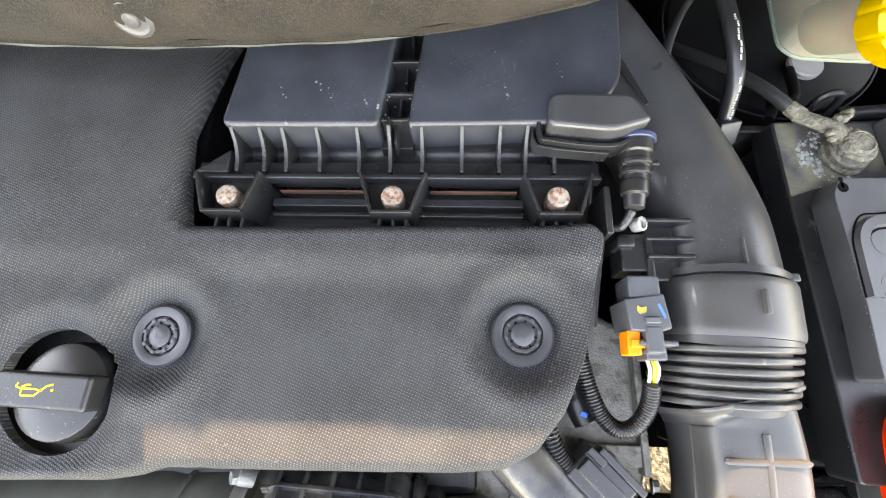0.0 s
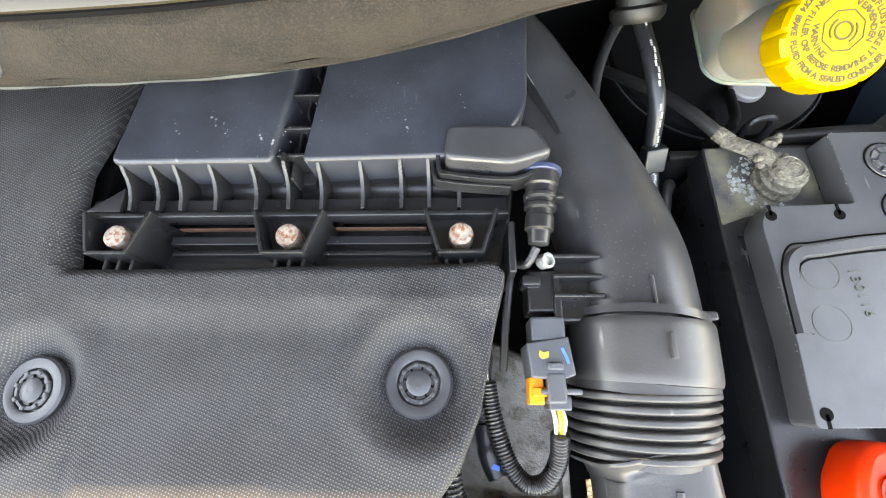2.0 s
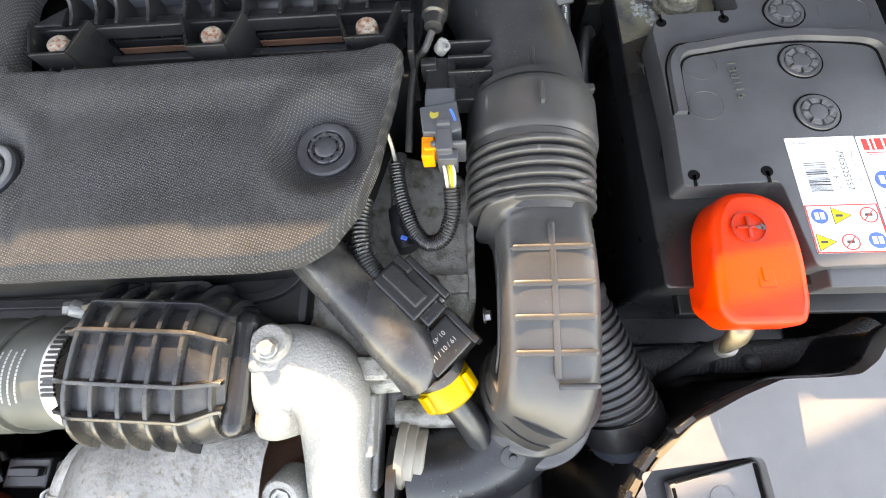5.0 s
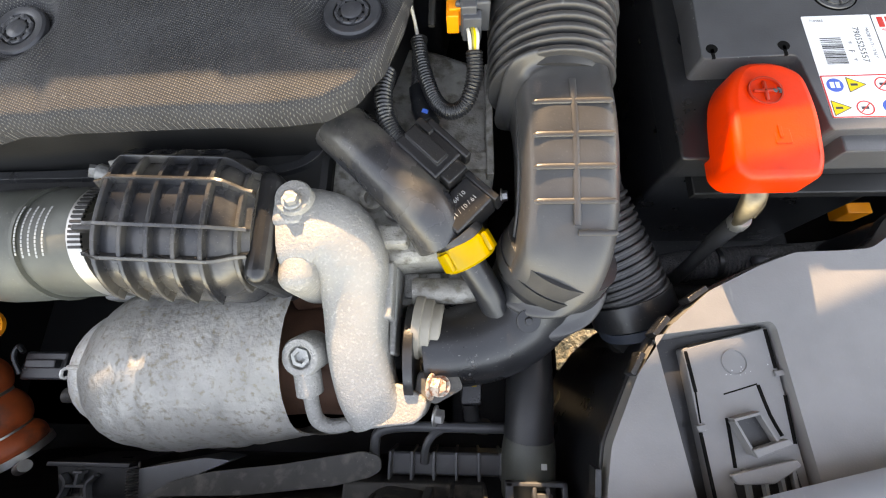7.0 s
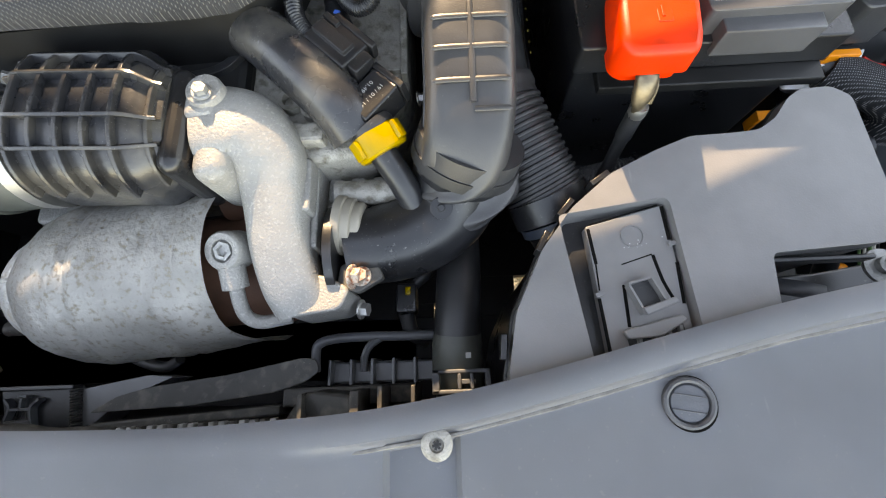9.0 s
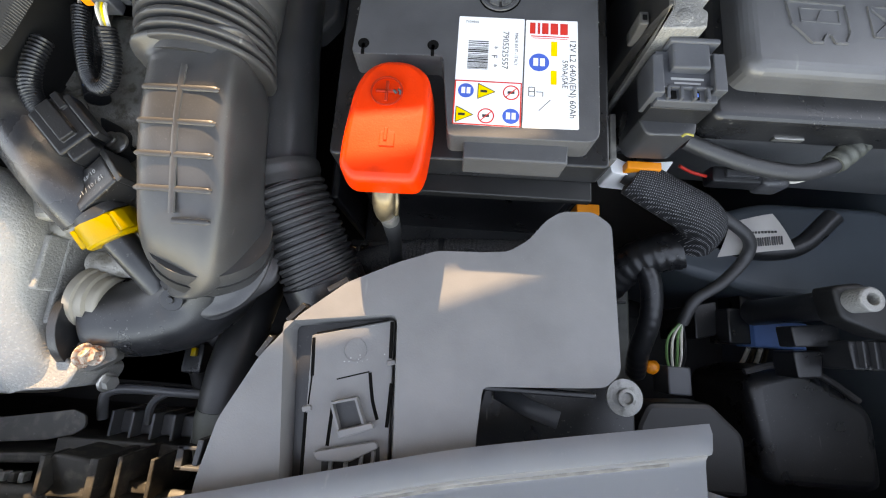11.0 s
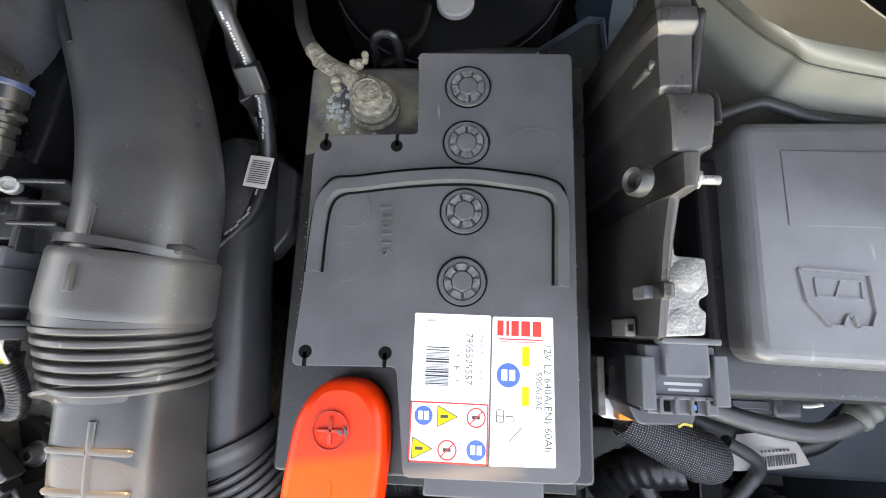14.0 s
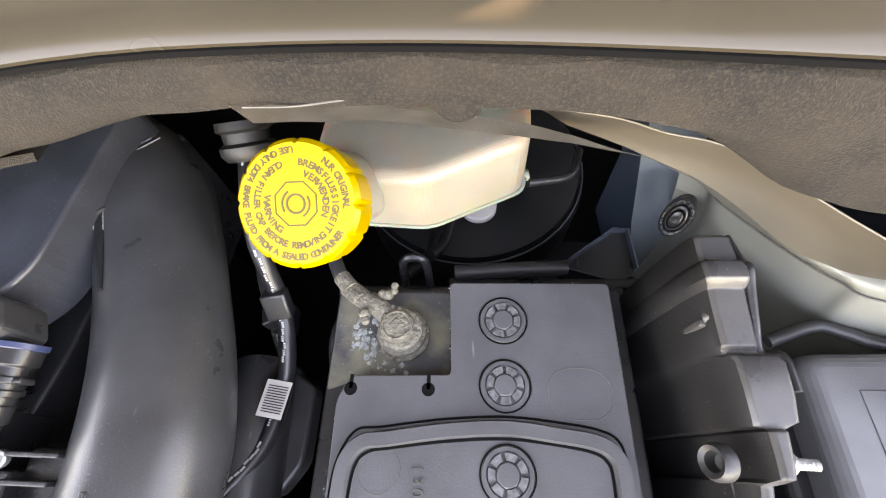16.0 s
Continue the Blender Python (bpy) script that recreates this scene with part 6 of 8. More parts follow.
# ---- battery ----
bat = thing("battery", "black car battery with white label and corroded terminal", "battery", (0, -0.02, 0.60))
part("case", prism(fillet([(-0.098, -0.142), (0.071, -0.142), (0.071, 0.100), (-0.098, 0.100)], 0.004), 0.600, 0.778, 0.001), PLASTIC, bat)
# black rim, its dark colour also standing in for shade on the battery front
part("lid_base", prism(fillet([(-0.1025, -0.1475), (0.0755, -0.1465), (0.0750, 0.1060), (-0.1050, 0.1035)], 0.004), 0.757, 0.7805, 0.0015), PLASTIC, bat)
TOP = fillet([(-0.0310, 0.1010), (0.0625, 0.1015), (0.0625, -0.1400), (-0.0270, -0.1410), (-0.0335, -0.0870), (-0.0905, -0.0885), (-0.0885, -0.0420), (-0.0905, 0.0330), (-0.0845, 0.0455), (-0.0290, 0.0470)], [0.003, 0.004, 0.008, 0.004, 0.004, 0.004, 0.003, 0.004, 0.004, 0.003], 4)
part("raised_lid", prism(TOP, 0.775, 0.8000, 0.0006), BATTERY, bat)
part("front_step", rbox(-0.0170, 0.0455, -0.1515, -0.138, 0.772, 0.7935, 0.0012), BATTERY, bat)
part("foot_rail", rbox(-0.085, 0.072, -0.160, -0.140, 0.7480, 0.7560, 0.001), DARK, bat)
RIDGE = [(-0.0835, -0.0375), (-0.0830, -0.0150), (-0.0815, 0.0030), (-0.0740, 0.0120), (-0.0600, 0.0145), (-0.030, 0.0190), (0.0, 0.0210), (0.025, 0.0190), (0.0440, 0.0160), (0.0530, 0.0100), (0.0550, 0.0000), (0.0548, -0.0200), (0.0546, -0.0405)]
part("seal_ridge", ribbon([(x, y + 0.0005 * math.sin(x * 420)) for x, y in RIDGE], 0.0080, 0.8000, 0.0040, 120), BATTERY, bat)
INNER = [(-0.0785, -0.0375), (-0.0780, -0.0120), (-0.0760, 0.0020), (-0.0700, 0.0080), (-0.0590, 0.0100), (-0.030, 0.0140), (0.0, 0.0160), (0.025, 0.0140), (0.0420, 0.0112), (0.0485, 0.0070), (0.0500, 0.0), (0.0498, -0.0200), (0.0496, -0.0405)]
part("seal_groove", ribbon(INNER, 0.0015, 0.8000, 0.0005, 90), GAP, bat)
part("seal_groove", ribbon([(x * 1.055, y + (0.0055 if y > 0.008 else 0.0)) for x, y in RIDGE], 0.0013, 0.8000, 0.0004, 90), GAP, bat)
for y in (0.0780, 0.0420, 0.0, -0.0400):
    cap = part("cell_cap", lathe([(0.0130, 0.7990), (0.0130, 0.8004), (0.0126, 0.8010), (0.0106, 0.8010), (0.0101, 0.8002), (0.0098, 0.7998), (0.001, 0.7998)], 40, None, Matrix.Translation((0, y, 0))), BATTERY, bat)
    part("groove", ring(0, y, 0.8000, 0.0132, 0.0140, 0.0005, 40), GAP, cap)
    part("hub", lathe([(0.0058, 0.7995), (0.0058, 0.8012), (0.0052, 0.8017), (0.002, 0.8018)], 28, None, Matrix.Translation((0, y, 0))), BATTERY, cap)
    for k in range(7):
        part("grip_tooth", ring(0, y, 0.7998, 0.0062, 0.0098, 0.0020, 5, None, 51.4 * k + 8 + 900 * y, 51.4 * k + 46 + 900 * y), WORN_TOOTH, cap)
bm = bmesh.new()
for x, y, r in ((-0.0640, 0.0000, 0.0110), (-0.0660, -0.0310, 0.0110)):
    ring(x, y, 0.8000, r - 0.0004, r, 0.00025, 40, bm)
part("faint_circle", bm, RUBBER_GREY, bat)
bm = bmesh.new()
o = [(0.0390 + 0.0165 * math.copysign(abs(math.cos(radians(a))) ** 0.8, math.cos(radians(a))), 0.0390 + 0.0130 * math.copysign(abs(math.sin(radians(a))) ** 0.8, math.sin(radians(a)))) for a in range(0, 361, 10)]
ribbon(o, 0.0005, 0.8000, 0.0003, 72, bm)
part("faint_circle", bm, RUBBER_GREY, bat)
for k, chr_ in enumerate("130116"):
    words(chr_, 0.0088, -0.0440 + 0.00038 * (k - 2.5), -0.0120 - 0.0052 * (k - 2.5), 0.8001, -86, RUBBER_GREY, bat, "moulded_digit", 0.0006)
for x, y, d in ((-0.0835, 0.0385, 1), (-0.0410, 0.0390, 1), (-0.0835, -0.0810, -1), (-0.0400, -0.0800, -1)):
    bm = disc(x, y, 0.8000, 0.0036, 0.0003, 16)
    rbox(x - 0.0010, x + 0.0010, min(y, y + d * 0.0075), max(y, y + d * 0.0075), 0.7995, 0.8003, 0, bm)
    part("keyhole_slot", bm, GAP, bat, smooth=False)
# sticker in two fields
label_a = part("label", prism(fillet([(-0.0248, -0.0580), (0.0163, -0.0580), (0.0158, -0.1332), (-0.0248, -0.1332)], 0.0008, 2), 0.8000, 0.80018), WHITE, bat, "white printed label", smooth=False)
label_b = part("label", prism(fillet([(0.0172, -0.0585), (0.0493, -0.0578), (0.0500, -0.1325), (0.0168, -0.1332)], 0.0008, 2), 0.8000, 0.80018), WHITE, bat, "white printed label", smooth=False)
Z = 0.8002
bm = bmesh.new()
for x0, x1, y0, y1 in ((-0.0248, 0.0158, -0.1043, -0.1035), (-0.0248, 0.0158, -0.1332, -0.1324), (-0.0248, -0.0240, -0.1332, -0.1035), (0.0150, 0.0158, -0.1332, -0.1035)):
    rbox(x0, x1, y0, y1, Z, Z + 0.0001, 0, bm)
part("red_frame", bm, INK_RED, label_a, smooth=False)
bm = bmesh.new()
random.seed(5)
y = -0.0755
while y > -0.0955:
    w = random.choice((0.0003, 0.0003, 0.0006, 0.0009))
    rbox(-0.0180, -0.0055, y - w, y, Z, Z + 0.0001, 0, bm)
    y -= w + random.choice((0.0004, 0.0004, 0.0008))
tagged(part("barcode", bm, INK, label_a, smooth=False), kind="stuff")
words("7905525557", 0.0054, 0.0048, -0.0810, Z, -90, INK, label_a, "printed_number", 0.00006)
words("MADE IN IT - ITALY", 0.0027, 0.0115, -0.0800, Z, -90, INK, label_a, "printed_text", 0.00006)
words("*   F   *", 0.0050, -0.0018, -0.0860, Z, -90, INK, label_a, "printed_text", 0.00006)
words("7104865", 0.0024, -0.0165, -0.0618, Z, 0, INK, label_a, "printed_text", 0.00006)
words("12V L2 640A(EN) 60Ah", 0.0056, 0.0462, -0.0985, Z, -90, INK, label_b, "printed_rating", 0.00006)
words("590A(SAE", 0.0048, 0.0415, -0.0960, Z, -90, INK, label_b, "printed_rating", 0.00006)
for x0, x1, y0, y1 in ((0.0197, 0.0231, -0.0683, -0.0603), (0.0245, 0.0260, -0.0683, -0.0603), (0.0272, 0.0312, -0.0683, -0.0603), (0.0325, 0.0372, -0.0683, -0.0603), (0.0385, 0.0432, -0.0683, -0.0603), (0.0205, 0.0440, -0.0704, -0.0697), (0.0215, 0.0430, -0.0716, -0.0712)):
    part("brand_block", rbox(x0, x1, y0, y1, Z, Z + 0.0001, 0), INK_RED, label_b, smooth=False)
bm = bmesh.new()
rbox(0.0330, 0.0368, -0.0838, -0.0735, Z, Z + 0.0001, 0, bm)
rbox(0.0330, 0.0366, -0.1035, -0.0940, Z, Z + 0.0001, 0, bm)
part("yellow_bar", bm, INK_YELLOW, label_b, smooth=False)


def book_sign(x, y, r, label_a):
    part("blue_sign", disc(x, y, Z, r, 0.0001, 32), INK_BLUE, label_a, smooth=False)
    bm = bmesh.new()
    for s in (-1, 1):
        rbox(x + s * r * 0.33 - r * 0.24, x + s * r * 0.33 + r * 0.24, y - r * 0.42, y + r * 0.46, Z + 0.0001, Z + 0.00016, 0, bm)
    part("sign_mark", bm, WHITE, label_a, smooth=False)


book_sign(0.0258, -0.0886, 0.0062, label_b)
book_sign(-0.0178, -0.1105, 0.0048, label_a)
book_sign(0.0098, -0.1262, 0.0050, label_a)
for x, y in ((-0.0060, -0.1105), (-0.0185, -0.1265)):
    part("warning_triangle", prism([(x + 0.0058, y - 0.0003), (x - 0.0045, y + 0.0052), (x - 0.0045, y - 0.0052)], Z, Z + 0.0001), INK_YELLOW, label_a, smooth=False)
    bm = bmesh.new()
    for p, q in (((x + 0.0058, y), (x - 0.0045, y + 0.0052)), ((x - 0.0045, y + 0.0052), (x - 0.0045, y - 0.0052)), ((x - 0.0045, y - 0.0052), (x + 0.0058, y))):
        ribbon([p, q], 0.0005, Z + 0.0001, 0.00006, 2, bm)
    rbox(x - 0.003, x + 0.001, y - 0.0008, y + 0.0008, Z + 0.0001, Z + 0.00016, 0, bm)
    part("triangle_mark", bm, INK, label_a, smooth=False)
for x, y in ((0.0095, -0.1105), (-0.0050, -0.1268)):
    bm = ring(x, y, Z, 0.0042, 0.0050, 0.0001, 32)
    ribbon([(x - 0.0034, y - 0.0034), (x + 0.0034, y + 0.0034)], 0.0007, Z, 0.0001, 2, bm)
    part("ban_sign", bm, INK_RED, label_a, smooth=False)
    bm = rbox(x - 0.0022, x + 0.0020, y - 0.0008, y + 0.0010, Z, Z + 0.00005, 0)
    part("ban_mark", bm, INK, label_a, smooth=False)
bm = bmesh.new()
for p, q in (((0.0200, -0.1060), (0.0200, -0.1120)), ((0.0200, -0.1060), (0.0235, -0.1060)), ((0.0235, -0.1060), (0.0235, -0.1120)), ((0.0200, -0.1120), (0.0235, -0.1120)), ((0.0200, -0.1090), (0.0235, -0.1090)), ((0.0245, -0.1090), (0.0285, -0.1090)), ((0.0285, -0.1090), (0.0285, -0.1120)), ((0.0262, -0.1215), (0.0330, -0.1140))):
    ribbon([p, q], 0.0005, Z, 0.0001, 2, bm)
part("diagram", bm, INK, label_b, smooth=False)
# negative post
part("stained_floor", prism(fillet([(-0.1035, 0.1015), (-0.0320, 0.1015), (-0.0305, 0.0485), (-0.0845, 0.0470), (-0.1030, 0.0400)], 0.002), 0.7800, 0.7810), STAINED, bat, "corrosion-stained recess")
part("post", lathe([(0.0165, 0.7795), (0.0165, 0.7835), (0.0140, 0.7850), (0.0130, 0.7900), (0.0090, 0.7905), (0.0086, 0.7990), (0.0070, 0.7998)], 30, None, Matrix.Translation((-0.0600, 0.0735, 0))), CORRODED, bat, "corroded lead post")
words("(-)", 0.009, -0.0850, 0.0560, 0.7806, 0, CONNECTOR, bat, "moulded_mark", 0.0003)
random.seed(11)
bm = bmesh.new()
for k in range(260):
    a, r = random.uniform(2.0, 4.9), random.uniform(0.014, 0.034)
    lump(-0.0620 + r * math.cos(a) * 0.9, 0.0740 + r * math.sin(a) * 0.7, 0.7812, random.uniform(0.0002, 0.0005) if k % 3 else random.uniform(0.0008, 0.0020), bm, 0.5, 1, 0.4 if k % 3 else 0.08)
tagged(part("crust", bm, CRUST, bat, "pale blue-white corrosion crust"), kind="stuff")

random.seed(21)
bm = bmesh.new()
for p, q, n in (((-0.0310, 0.1005), (0.0620, 0.1010), 26), ((-0.0310, 0.1005), (-0.0292, 0.0480), 14), ((-0.0845, 0.0450), (-0.0290, 0.0465), 16), ((0.0620, 0.1010), (0.0622, -0.1350), 34), ((-0.0900, 0.0330), (-0.0900, -0.0860), 22), ((-0.0905, -0.0880), (-0.0335, -0.0865), 14)):
    for k in range(n):
        u = random.random()
        lump(p[0] + (q[0] - p[0]) * u + random.gauss(0, 0.0004), p[1] + (q[1] - p[1]) * u + random.gauss(0, 0.0004), 0.7997, random.uniform(0.00015, 0.00042), bm, 0.5, 1, 0.5)
tagged(part("edge_chips", bm, CRUST, bat, "pale worn edge chips"), kind="stuff")

nc = thing("negative_cable", "black battery cable with corroded clamp", "cable", (-0.09, 0.12, 0.78))
bm = bmesh.new()
random.seed(3)
tube([(-0.0960, 0.1010, 0.7930), (-0.0860, 0.0930, 0.7960), (-0.0740, 0.0860, 0.7970), (-0.0650, 0.0790, 0.7950)], 0.0060, 14, 12, None, bm, flat=0.6)
part("clamp", bm, CORRODED, nc, "crusted clamp")
bm = bmesh.new()
for k in range(16):
    lump(-0.0740 + random.uniform(-0.015, 0.014), 0.0865 + random.uniform(-0.010, 0.010), 0.797 + random.uniform(-0.004, 0.003), random.uniform(0.0016, 0.0036), bm, 0.6, 2)
tagged(part("clamp_crust", bm, CORRODED, nc, "lumpy corrosion"), kind="stuff")
part("clamp_bolt", tube([(-0.0665, 0.1000, 0.7920), (-0.0640, 0.0980, 0.8020)], 0.0022, 4, 8), CORRODED, nc)
bm = lathe([(0.0098, 0.792), (0.0099, 0.7985), (0.0092, 0.8002), (0.0080, 0.8008), (0.0076, 0.8000), (0.0050, 0.8006), (0.002, 0.8008)], 26, None, Matrix.Translation((-0.0615, 0.0745, 0)))
part("clamp_nut", bm, CORRODED, nc, "dull weathered nut")
part("clamp_ring", lathe([(0.0146, 0.7840), (0.0148, 0.7890), (0.0134, 0.7905), (0.0132, 0.7950), (0.0118, 0.7965), (0.0095, 0.7968)], 30, None, Matrix.Translation((-0.0600, 0.0740, 0))), CORRODED, nc)
part("cable", tube([(-0.150, 0.215, 0.740), (-0.125, 0.165, 0.770), (-0.1120, 0.1300, 0.788), (-0.1030, 0.1110, 0.7935), (-0.0960, 0.1010, 0.7940)], 0.0047, 24, 14), RUBBER, nc)
part("ferrule", tube([(-0.1005, 0.1070, 0.7938), (-0.0930, 0.0985, 0.7945)], 0.0054, 6, 14), CORRODED, nc)

tc_ = thing("terminal_cover", "bright red plastic battery terminal cover", "terminal cover", (-0.06, -0.135, 0.78))
RC = fillet([(-0.0720, -0.0945), (-0.0510, -0.0945), (-0.0390, -0.1060), (-0.0365, -0.1300), (-0.0395, -0.1640), (-0.0430, -0.1735), (-0.0810, -0.1740), (-0.0880, -0.1660), (-0.0870, -0.1420), (-0.0835, -0.1120)], [0.010, 0.010, 0.010, 0.012, 0.008, 0.008, 0.008, 0.008, 0.012, 0.012], 6)
bm = prism(RC, 0.7860, 0.8075, 0.0048, 4)
for v in bm.verts:
    up = smooth01(0.788, 0.800, v.co.z)
    v.co.z -= up * (0.0018 * smooth01(-0.150, -0.176, v.co.y) + 0.0030 * smooth01(-0.108, -0.093, v.co.y))
    v.co.x += 0.0012 * smooth01(0.800, 0.786, v.co.z) * (1 if v.co.x > -0.062 else -1)
part("shell", bm, RED, tc_)

part("skirt", prism([(-0.062 + (x + 0.062) * 0.94, -0.132 + (y + 0.132) * 0.86) for x, y in RC], 0.7740, 0.7870), RED, tc_)
bm = ring(-0.0640, -0.1185, 0.8066, 0.0088, 0.0096, 0.0014, 36)
rbox(-0.0705, -0.0575, -0.1194, -0.1176, 0.8066, 0.8081, 0.0003, bm)
rbox(-0.0649, -0.0631, -0.1250, -0.1120, 0.8066, 0.8081, 0.0003, bm)
part("plus_mark", bm, RED_DARK, tc_)
bm = bmesh.new()
ribbon([(-0.0600, -0.1180), (-0.0580, -0.1200)], 0.0018, 0.8078, 0.0004, 2, bm)
ribbon([(-0.0575, -0.1170), (-0.0558, -0.1185), (-0.0563, -0.1205)], 0.0016, 0.8074, 0.0005, 4, bm)
part("scuff", bm, CONNECTOR, tc_, "dark scuffed nick")
bm = rbox(-0.0655, -0.0565, -0.1535, -0.1440, 0.8064, 0.8074, 0.0006)
rbox(-0.0630, -0.0610, -0.1500, -0.1420, 0.8064, 0.8080, 0.0003, bm)
part("info_square", bm, RED, tc_)

pc = thing("positive_cable", "black positive cable with tinned lug", "cable", (-0.066, -0.18, 0.70))
part("lug", tube([(-0.0640, -0.1660, 0.7840), (-0.0645, -0.1740, 0.7800), (-0.0645, -0.1795, 0.7710), (-0.0635, -0.1815, 0.7620)], 0.0074, 18, 16, lambda s: 1.0 - 0.18 * smooth01(0.55, 1.0, s), flat=0.62), TIN, pc, "tinned copper lug")
part("lug_fold", tube([(-0.0575, -0.1690, 0.7800), (-0.0570, -0.1760, 0.7745), (-0.0580, -0.1805, 0.7660)], 0.0020, 12, 8), TIN, pc)
part("crimp", lathe([(0.0058, 0), (0.0064, 0.002), (0.0062, 0.008), (0.0050, 0.010)], 18, None, axis_m((-0.0632, -0.1810, 0.7640), (0.05, -0.10, -1))), STEEL, pc)
part("boot", tube([(-0.0632, -0.1815, 0.758), (-0.0630, -0.1830, 0.744), (-0.0632, -0.1850, 0.732)], 0.0060, 8, 14), RUBBER, pc)
part("cable", tube([(-0.0632, -0.1840, 0.738), (-0.0640, -0.1890, 0.715), (-0.0660, -0.1960, 0.690), (-0.070, -0.205, 0.65)], 0.0050, 14, 12), RUBBER, pc)

# battery tray and harness in front of the battery
tray = thing("battery_tray", "black plastic battery tray", "tray", (0, -0.02, 0.45))
part("base", rbox(-0.115, 0.088, -0.170, 0.118, 0.560, 0.603, 0.004), PLASTIC, tray)
part("pedestal", rbox(-0.10, 0.075, -0.12, 0.11, 0.30, 0.565, 0.006), DARK, tray)
part("side_wall", rbox(-0.1250, -0.1180, -0.15, 0.10, 0.56, 0.70, 0.002), PLASTIC, tray)
bm = bmesh.new()
rbox(-0.115, 0.088, -0.178, -0.172, 0.600, 0.650, 0.001, bm)
for k in range(7):
    rbox(-0.11 + 0.03 * k, -0.107 + 0.03 * k, -0.184, -0.176, 0.600, 0.648, 0.0008, bm)
part("front_wall", bm, PLASTIC, tray)
part("rear_clip", tube([(-0.066, 0.118, 0.750), (-0.064, 0.124, 0.782), (-0.050, 0.124, 0.784), (-0.048, 0.118, 0.752)], 0.003, 14, 8), PLASTIC, tray)
part("side_rail", rbox(0.0770, 0.0850, -0.13, 0.11, 0.62, 0.745, 0.002), PLASTIC_DUSTY, tray)
part("rear_wall", rbox(-0.115, 0.088, 0.110, 0.118, 0.60, 0.755, 0.002), PLASTIC, tray)
hn = thing("front_harness", "black taped wiring harness in front of the battery", "cable", (0.0, -0.19, 0.66))
part("harness", tube([(-0.110, -0.200, 0.655), (-0.070, -0.188, 0.664), (-0.030, -0.184, 0.670), (0.010, -0.183, 0.674), (0.060, -0.180, 0.678), (0.100, -0.165, 0.680)], 0.0125, 120, 16, corrugated(60, 0.05)), SLEEVE, hn)
part("tie", tube([(-0.032, -0.184, 0.670), (-0.028, -0.184, 0.670)], 0.0138, 3, 18), PLASTIC, hn)
part("lower_branch", tube([(-0.060, -0.200, 0.640), (-0.020, -0.204, 0.635), (0.020, -0.200, 0.64), (0.05, -0.19, 0.65)], 0.0085, 30, 12), RUBBER, hn)
part("grey_clip", lump(-0.004, -0.188, 0.688, 0.006, None, 0.3, 2), CONNECTOR, hn)

# ---- fuse box with large lid ----
fb = thing("fuse_box", "grey plastic fuse box with moulded lid", "fuse box", (-0.04, -0.28, 0.55))
LO = [(-0.1660, -0.4000), (-0.1630, -0.3500), (-0.1560, -0.3150), (-0.1365, -0.2760), (-0.1150, -0.2490), (-0.0870, -0.2260), (-0.0550, -0.2105), (-0.0300, -0.2010), (0.0, -0.2000), (0.0170, -0.1985), (0.0300, -0.1900), (0.0420, -0.1750), (0.0520, -0.1685), (0.0730, -0.1675), (0.0850, -0.1760), (0.0890, -0.2700), (0.0800, -0.2795), (0.0660, -0.2810), (0.0045, -0.2845), (0.0020, -0.3130), (0.0000, -0.4000)]
LO = fillet(LO, 0.004, 3)
# lid with the pocket left open: outer skin pieces round it
P4 = [(-0.1245, -0.2535), (-0.0520, -0.2440), (-0.0455, -0.3520), (-0.1110, -0.3600)]
P5 = [(-0.1195, -0.2560), (-0.0535, -0.2465), (-0.0485, -0.3520), (-0.1085, -0.3588)]
rim_up, rim_dn = (fillet(p, [0.004, 0.006, 0.002, 0.002], 4) for p in (P4, P5))
bm = bmesh.new()
outer = [bm.verts.new((x, y, 0.7560)) for x, y in LO]
inner = [bm.verts.new((x, y, 0.7560)) for x, y in rim_up]
ed = [bm.edges.new((outer[i], outer[(i + 1) % len(outer)])) for i in range(len(outer))]
ei = [bm.edges.new((inner[i], inner[(i + 1) % len(inner)])) for i in range(len(inner))]
bmesh.ops.triangle_fill(bm, use_beauty=True, use_dissolve=False, edges=ed + ei)
deep = [bm.verts.new((x, y, 0.7420)) for x, y in rim_dn]
for i in range(len(inner)):
    j = (i + 1) % len(inner)
    bm.faces.new((inner[i], inner[j], deep[j], deep[i]))
bm.faces.new(deep)
e = bmesh.ops.extrude_edge_only(bm, edges=ed)
for v in e["geom"]:
    if isinstance(v, bmesh.types.BMVert):
        v.co.z = 0.7430
lid_ = part("lid", bm, LID_GREY, fb, angle=25)
c0 = Vector((-0.04, -0.29, 0))
part("lid_rim", prism([(c0.x + (x - c0.x) * 1.018, c0.y + (y - c0.y) * 1.018) for x, y in LO], 0.7360, 0.7426, 0.0008), PLASTIC, fb, "dark rim under the lid")
part("body", prism([(c0.x + (x - c0.x) * 0.985, c0.y + (y - c0.y) * 0.985) for x, y in LO], 0.50, 0.7385), PLASTIC, fb)
part("pocket_plate", prism(fillet([(-0.1065, -0.2610), (-0.0542, -0.2478), (-0.0492, -0.3520), (-0.1008, -0.3580)], 0.0015, 3), 0.7422, 0.7515, 0.0006), LID_GREY, lid_)
